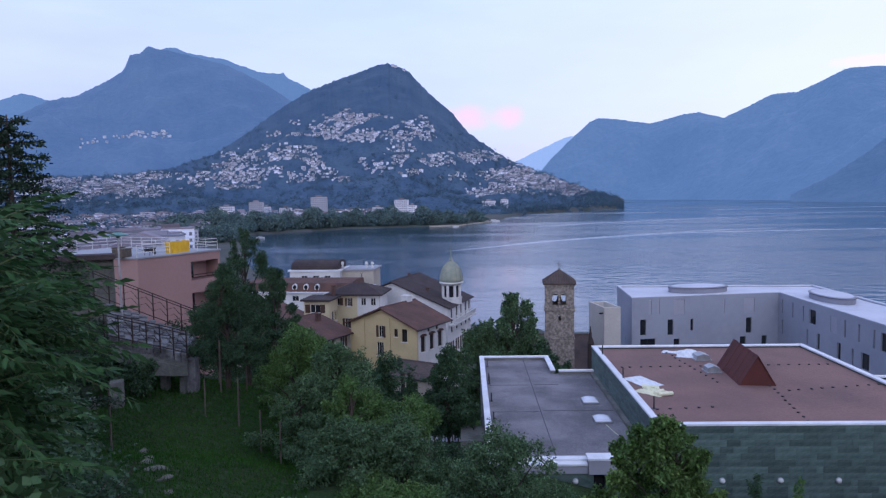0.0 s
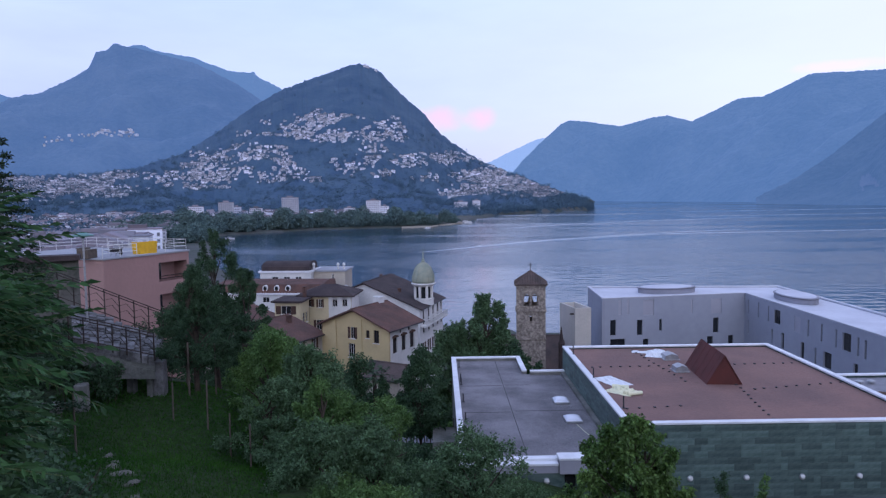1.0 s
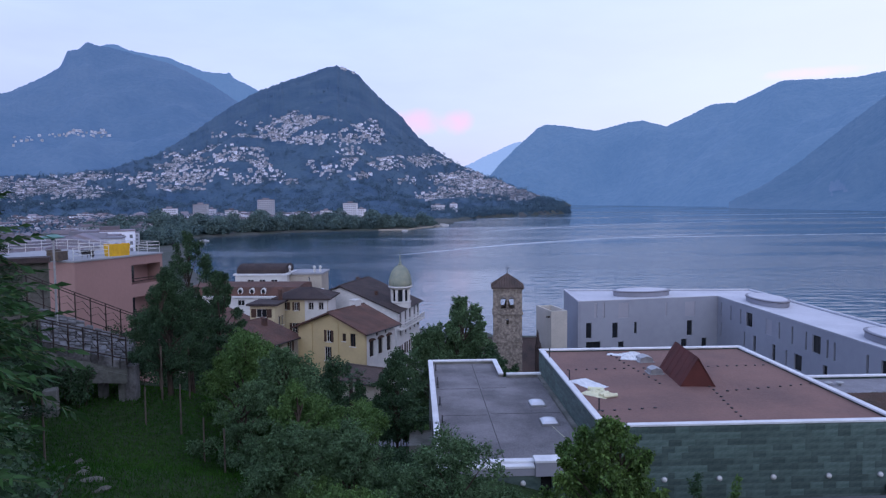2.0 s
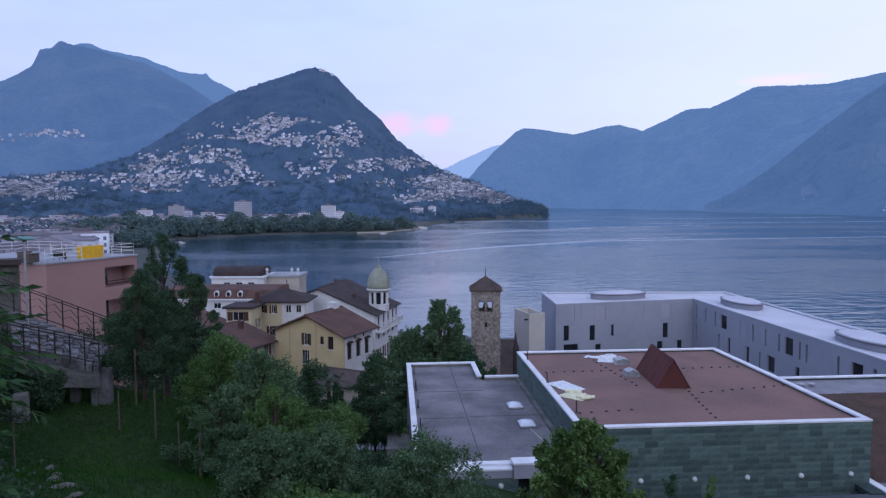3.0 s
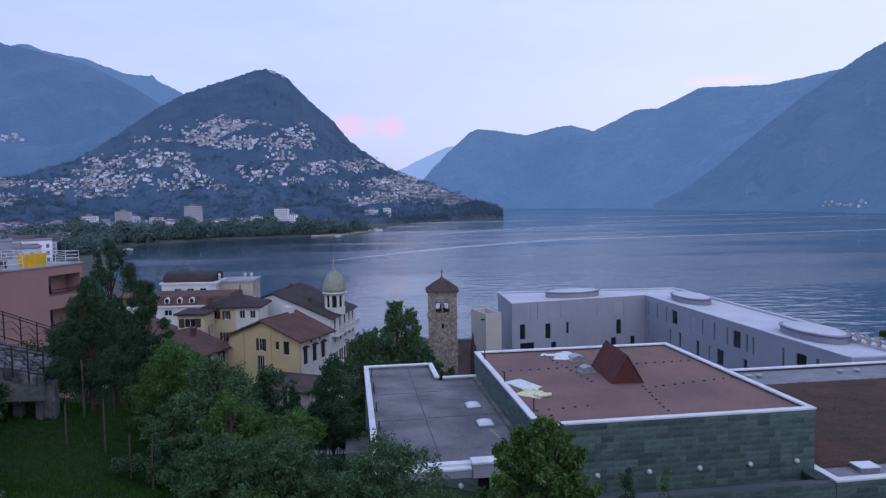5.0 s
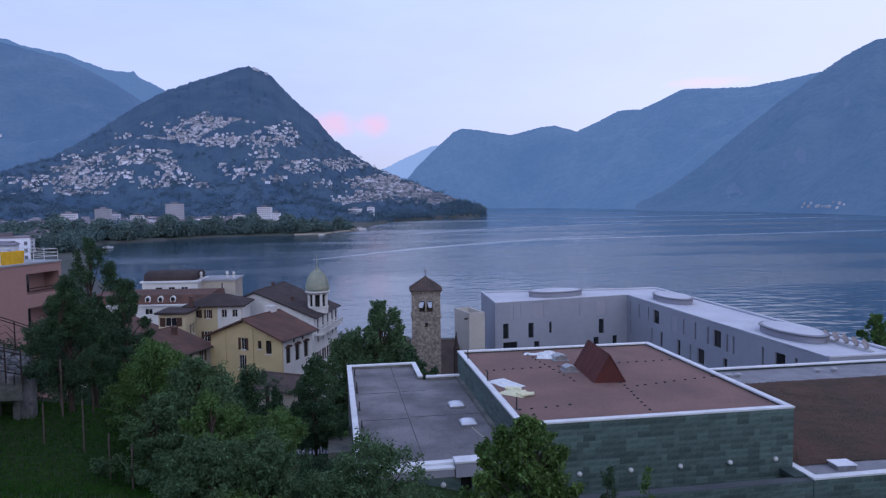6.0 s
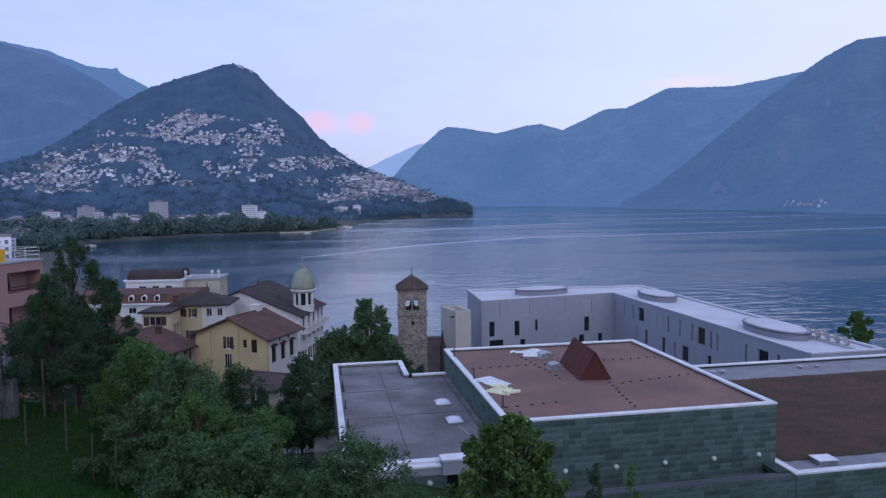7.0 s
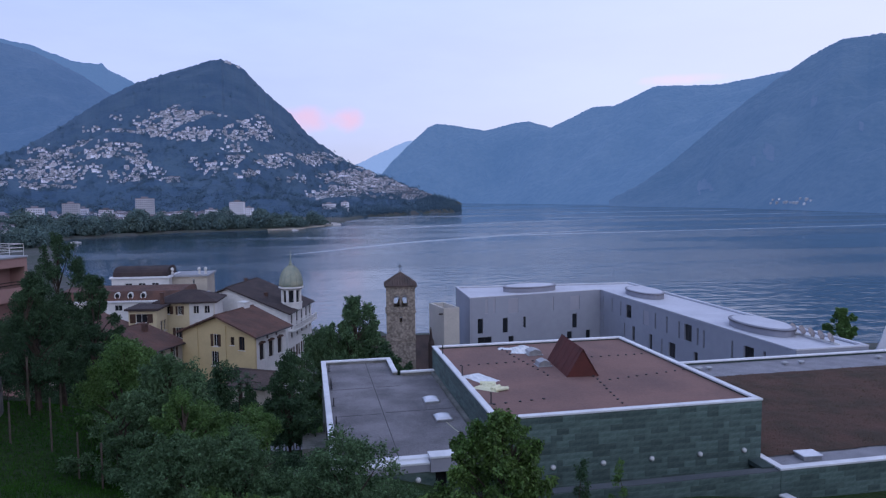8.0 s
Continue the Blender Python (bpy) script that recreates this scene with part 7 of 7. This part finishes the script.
# summit and lakeside hamlets
def summit_house(x, y, z, turn, label, scale):
    far_house(x, y, z, 7, turn, label, "summit buildings", scale)


for az, f in ((-5.85, 0.992), (-5.6, 0.988), (-4.95, 0.985)):
    j = int((az - BRE_AZ[0]) / 0.06)
    p = BRE_CO[62, j]
    summit_house(p[0], p[1], p[2] + 2, -az, "pale summit building above the woods", 0.8)
for k in range(13):
    az = 36.95 + 0.225 * k + rng.uniform(-0.06, 0.06)
    col = NEAR_CO[:30, int((az - NEAR_AZ[0]) / 0.07)]
    els = np.degrees(np.arctan2(col[:, 2] - EYE, np.hypot(col[:, 0], col[:, 1])))
    p = col[int(np.argmin(abs(els + 0.72 - 0.12 * (k % 2))))]
    summit_house(p[0], p[1], p[2] + 1, -az + 8, "pale lakeside house under the mountain", 0.3 + 0.08 * (k % 3))


for k in range(84):
    az = -29.6 + 6.2 * rng.uniform(0, 1) ** 0.8
    j = int((az - WEST_AZ[0]) / 0.07)
    want = 4.22 + 0.8 * min(1, (az + 29.6) / 4.0) + rng.uniform(-0.2, 0.16)
    col = WEST_CO[:64, j]
    els = np.degrees(np.arctan2(col[:, 2] - EYE, np.hypot(col[:, 0], col[:, 1])))
    p = col[int(np.argmin(abs(els - want)))]
    far_house(p[0], p[1], p[2] + 3, int(rng.choice([7, 7, 0])), -az + rng.uniform(-25, 25), "white house of a high mountain village", "mountain village", rng.uniform(0.4, 0.8))


def woods(name, label, trees, per, material, seed, category="woods", leaf=0.42):
    """Far trees: each a ragged clump of leafy patches (x, y, z, radius, height)."""
    rng = np.random.RandomState(seed)
    P, W, S = [], [], []
    t = np.repeat(np.array(trees), per, axis=0)
    v = rng.randn(len(t), 3)
    v /= np.linalg.norm(v, axis=1, keepdims=True)
    rad = rng.uniform(0.35, 1.0, len(t)) ** 0.5
    up = v[:, 2] * rad
    p = t[:, :3] + np.stack([v[:, 0] * rad * t[:, 3], v[:, 1] * rad * t[:, 3], t[:, 4] * (0.55 + 0.45 * up)], -1)
    size = t[:, 3] * leaf
    return tagged(new(name, leaf_mesh(name, p, v + rng.randn(len(t), 3) * 0.5, size, size * 0.8, material, 0.2, seed)), label, category, kind="stuff")


park = []
for k in range(330):
    az = rng.uniform(-25.5, 1.5)
    edge = np.interp(az, *SHORE_FAR) if az > -18 else 820
    r = edge + 8 + abs(rng.randn()) * 55
    dens = 1.0 if az < -1.5 else 0.4
    if rng.uniform() > dens:
        continue
    x, y = r * math.sin(radians(az)), r * math.cos(radians(az))
    h = rng.uniform(8, 31) * (0.7 + 0.5 * noise.noise((az * 0.9, 0.3, 0.1))) * (0.75 if az > -3 else 1)
    park.append((x, y, 1.5, rng.uniform(4.5, 7.0) + 0.12 * h, h))
for k in range(90):
    az, r = rng.uniform(-24.0, -18.4), rng.uniform(620, 900)
    park.append((r * math.sin(radians(az)), r * math.cos(radians(az)), 1.5, rng.uniform(4.0, 7.0), rng.uniform(9, 17) * (1.0 if r > 500 else 0.8)))
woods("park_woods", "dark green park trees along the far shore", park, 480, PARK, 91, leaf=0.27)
hillwoods = []
while len(hillwoods) < 5200:
    i, j = rng.randint(1, rows_n - 1), rng.randint(0, len(BRE_AZ))
    x, y, z = BRE_CO[i, j]
    keepit = 1.0 if z < 200 else 0.5 if z < 320 else 0.12
    if rng.uniform() < keepit * (1500 / math.hypot(x, y)) ** 1.5:
        h = rng.uniform(6, 13)
        hillwoods.append((x + rng.uniform(-10, 10), y + rng.uniform(-10, 10), z - 1, rng.uniform(3, 7), h))
for x, y, z in placed[::2]:
    f = 1 - rng.uniform(5, 9) / math.hypot(x, y)
    hillwoods.append((x * f + rng.uniform(-6, 6), y * f, z - 3, rng.uniform(2.5, 4.5), rng.uniform(5, 9)))
for k in range(260):
    az = rng.uniform(4.5, 12.5)
    r = np.interp(az, *SHORE_FAR) + rng.uniform(6, 60)
    hillwoods.append((r * math.sin(radians(az)), r * math.cos(radians(az)), 1.0, rng.uniform(4, 7), rng.uniform(9, 18)))
for k in range(420):
    az, r = rng.uniform(-37, -15), rng.uniform(900, 1600)
    hillwoods.append((r * math.sin(radians(az)), r * math.cos(radians(az)), 3.0, rng.uniform(4, 8), rng.uniform(9, 16)))
for k in range(18):
    az, r = rng.uniform(-31.5, -27.0), rng.uniform(640, 720)
    hillwoods.append((r * math.sin(radians(az)), r * math.cos(radians(az)), 2.0, rng.uniform(6, 9), rng.uniform(16, 24)))
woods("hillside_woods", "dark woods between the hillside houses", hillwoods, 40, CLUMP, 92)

# ---- on the water ----
def wake(name, pts, wide, seed):
    """A long thin ridge of ruffled water left by a boat."""
    rng = np.random.RandomState(seed)
    p = np.array(pts, dtype=float)
    cum = np.concatenate([[0], np.cumsum(np.hypot(*np.diff(p, axis=0).T))])
    s = np.arange(0, cum[-1], 4.0)
    x, y = np.interp(s, cum, p[:, 0]), np.interp(s, cum, p[:, 1])
    k = np.hanning(31) / np.hanning(31).sum()
    x, y = np.convolve(np.pad(x, 15, "reflect", reflect_type="odd"), k, "valid"), np.convolve(np.pad(y, 15, "reflect", reflect_type="odd"), k, "valid")
    dx, dy = np.gradient(x), np.gradient(y)
    ln = np.hypot(dx, dy)
    w = wide * (0.6 + 0.5 * np.convolve(rng.uniform(0, 1, len(s) + 8), np.ones(9) / 9, "valid")) * np.clip(np.minimum(s, cum[-1] - s) / 60, 0.1, 1)
    ox, oy = -dy / ln * w, dx / ln * w
    co = np.stack([np.stack([x + ox * f, y + oy * f, np.full_like(x, 0.01 + 0.16 * (1 - f * f))], -1) for f in (-1, -0.4, 0.4, 1)], 0)
    ob = new(name, grid_mesh(name, co, FOAM))
    tagged(ob, "long pale boat wake across the lake", "wake", kind="structure")


FOAM = mat("ruffled_water", (0.52, 0.56, 0.64), (0.36, 0.42, 0.5), 0.15, 0.35, 0.3, 6)
wake("wake_a", [(-14.7, 489), (84.8, 590), (206, 671), (408, 690), (705, 728), (1100, 800)], 1.1, 1)
wake("wake_b", [(30, 545), (120, 625), (240, 700), (330, 735)], 0.7, 2)
wake("wake_c", [(80, 830), (190, 930), (330, 1010), (520, 1090)], 0.8, 3)
wake("wake_d", [(424, 1167), (700, 1185), (1000, 1230)], 0.9, 4)
wake("wake_e", [(520, 1473), (800, 1500), (1048, 1528)], 1.2, 5)
BOAT_WHITE = mat("boat_hull", (0.6, 0.6, 0.62), (0.5, 0.5, 0.52), 0.5, 0.4)


def boat(x, y, turn, ln, label):
    ob = thing("boat", label, "boat", pose(x, y, 0, 0, 0, turn), "boats at the far shore")
    bm = bmesh.new()
    prof = [(-0.5, 0.8), (0.2, 1.0), (0.42, 0.6), (0.5, 0.05)]
    w = ln * 0.14
    outline = [(f * ln, q * w) for f, q in prof] + [(f * ln, -q * w) for f, q in prof[::-1]]
    add_prism(bm, outline, -0.3, ln * 0.1)
    part("hull", bm, BOAT_WHITE, ob)
    part("cabin", boxes(((-0.25 * ln, -w * 0.6, ln * 0.1 + 0.005), (0.15 * ln, w * 0.6, ln * 0.19)), bevel=0.1), BOAT_WHITE, ob)
    part("window_band", boxes(((-0.2 * ln, -w * 0.6 - 0.03, ln * 0.125), (0.1 * ln, -w * 0.6 - 0.005, ln * 0.17))), HILL_WINDOW, ob)


for az, r, ln in ((1.0, 985, 22), (1.7, 1000, 14), (0.1, 960, 12), (2.3, 1020, 18), (-17.0, 720, 9), (-0.9, 860, 8)):
    boat(r * math.sin(radians(az)), r * math.cos(radians(az)), 10, ln, "white moored boat by the far shore")
for k in range(16):
    az, r = 0.2 + 0.17 * k, 1010 + 9 * k
    bm = bmesh.new()
    add_tube(bm, [(0, 0, 0), (0, 0, 9 + k % 4)], (0.14, 0.09), 5)
    small_thing("sailboat", "moored sailing boat with a bare mast", "boat", pose(r * math.sin(radians(az)), r * math.cos(radians(az)), 0), [("mast", bm, GALV), ("hull", boxes(((-3, -0.9, -0.3), (3, 0.9, 0.9)), bevel=0.3), BOAT_WHITE)], "sailing boats in the harbour")
shorewall = thing("shore_wall", "pale quay wall on the far shore", "quay", Matrix.Identity(4), kind="structure")
for k in range(30):
    az = -3.0 + 0.17 * k
    r = np.interp(az, *SHORE_FAR) - 1
    part("quay_stone", boxes(((-1.6, -1, -1), (1.6, 1, 1.4)), bevel=0.1), CREAM, shorewall).matrix_local = pose(r * math.sin(radians(az)), r * math.cos(radians(az)), 0, 0, 0, -az)

# low growth on the planted roof
rng = np.random.RandomState(33)
sx2, sy2 = rng.uniform(MX1 + 1.2, 70, 20000), rng.uniform(37.8, 55.3, 20000)
tuft = np.array([noise.noise((a * 0.5, b2 * 0.5, 7.7)) for a, b2 in zip(sx2, sy2)]) + rng.uniform(-0.5, 0.5, 20000)
sx2, sy2 = sx2[tuft > 0], sy2[tuft > 0]
SEDUM = mat("sedum_tufts", (0.125, 0.078, 0.055), (0.105, 0.092, 0.052), 0.3, 1.0, island=0.45)
tagged(new("sedum_growth", leaf_mesh("sedum_growth", np.stack([sx2, sy2, np.full(len(sx2), RZ - 0.14)], -1), rng.randn(len(sx2), 3) * [0.8, 0.8, 0.2] + [0, 0, 0.6], 0.10, 0.06, SEDUM, 0.1, 33)), "dry reddish sedum tufts on the planted roof", "sedum", kind="stuff")

# ---- green stone facing of the museum, stone by stone ----
random.seed(12)
TILES = {}


def facing(parent, m, length, z0, z1, w, h):
    n = round(length / w)
    rows_t = round((z1 - z0) / h)
    w, h = length / n, (z1 - z0) / rows_t
    for r in range(rows_t):
        x = 0.0
        while x < length - 0.05:
            ww = min(w * random.choice((0.5, 1, 1, 1, 1.5)), length - x)
            if length - x - ww < 0.3 * w:
                ww = length - x
            deep = random.choice((0.03, 0.034, 0.038))
            key = (round(ww, 3), round(h, 3), deep)
            if key not in TILES:
                TILES[key] = finish(boxes(((0.004, -deep, 0.004), (ww - 0.004, -0.002, h - 0.004))), "stone_panel", STONE_GREEN)
            ob = new("stone_panel", TILES[key])
            ob.parent = parent
            ob.matrix_local = m @ Matrix.Translation((x, 0, z0 + r * h))
            x += ww


facing(museum, Matrix.Translation((MX0, MY0, 0)), MX1 - MX0, 22.2, MZ - 0.13, 0.76, 0.37)
facing(museum, pose(MX0, MY1, 0, 0, 0, 270), MY1 - MY0, LZ - 0.3, MZ - 0.13, 1.0, 0.37)
facing(low, Matrix.Translation((MX1 + 0.02, 35.1, 0)), 14.0, 21.2, RZ - 0.13, 0.9, 0.37)
facing(museum, Matrix.Translation((MX0 + 1.0, 35.12, 0)), MX1 - MX0 - 1.0, 21.2, RZ - 0.16, 1.1, 0.37)
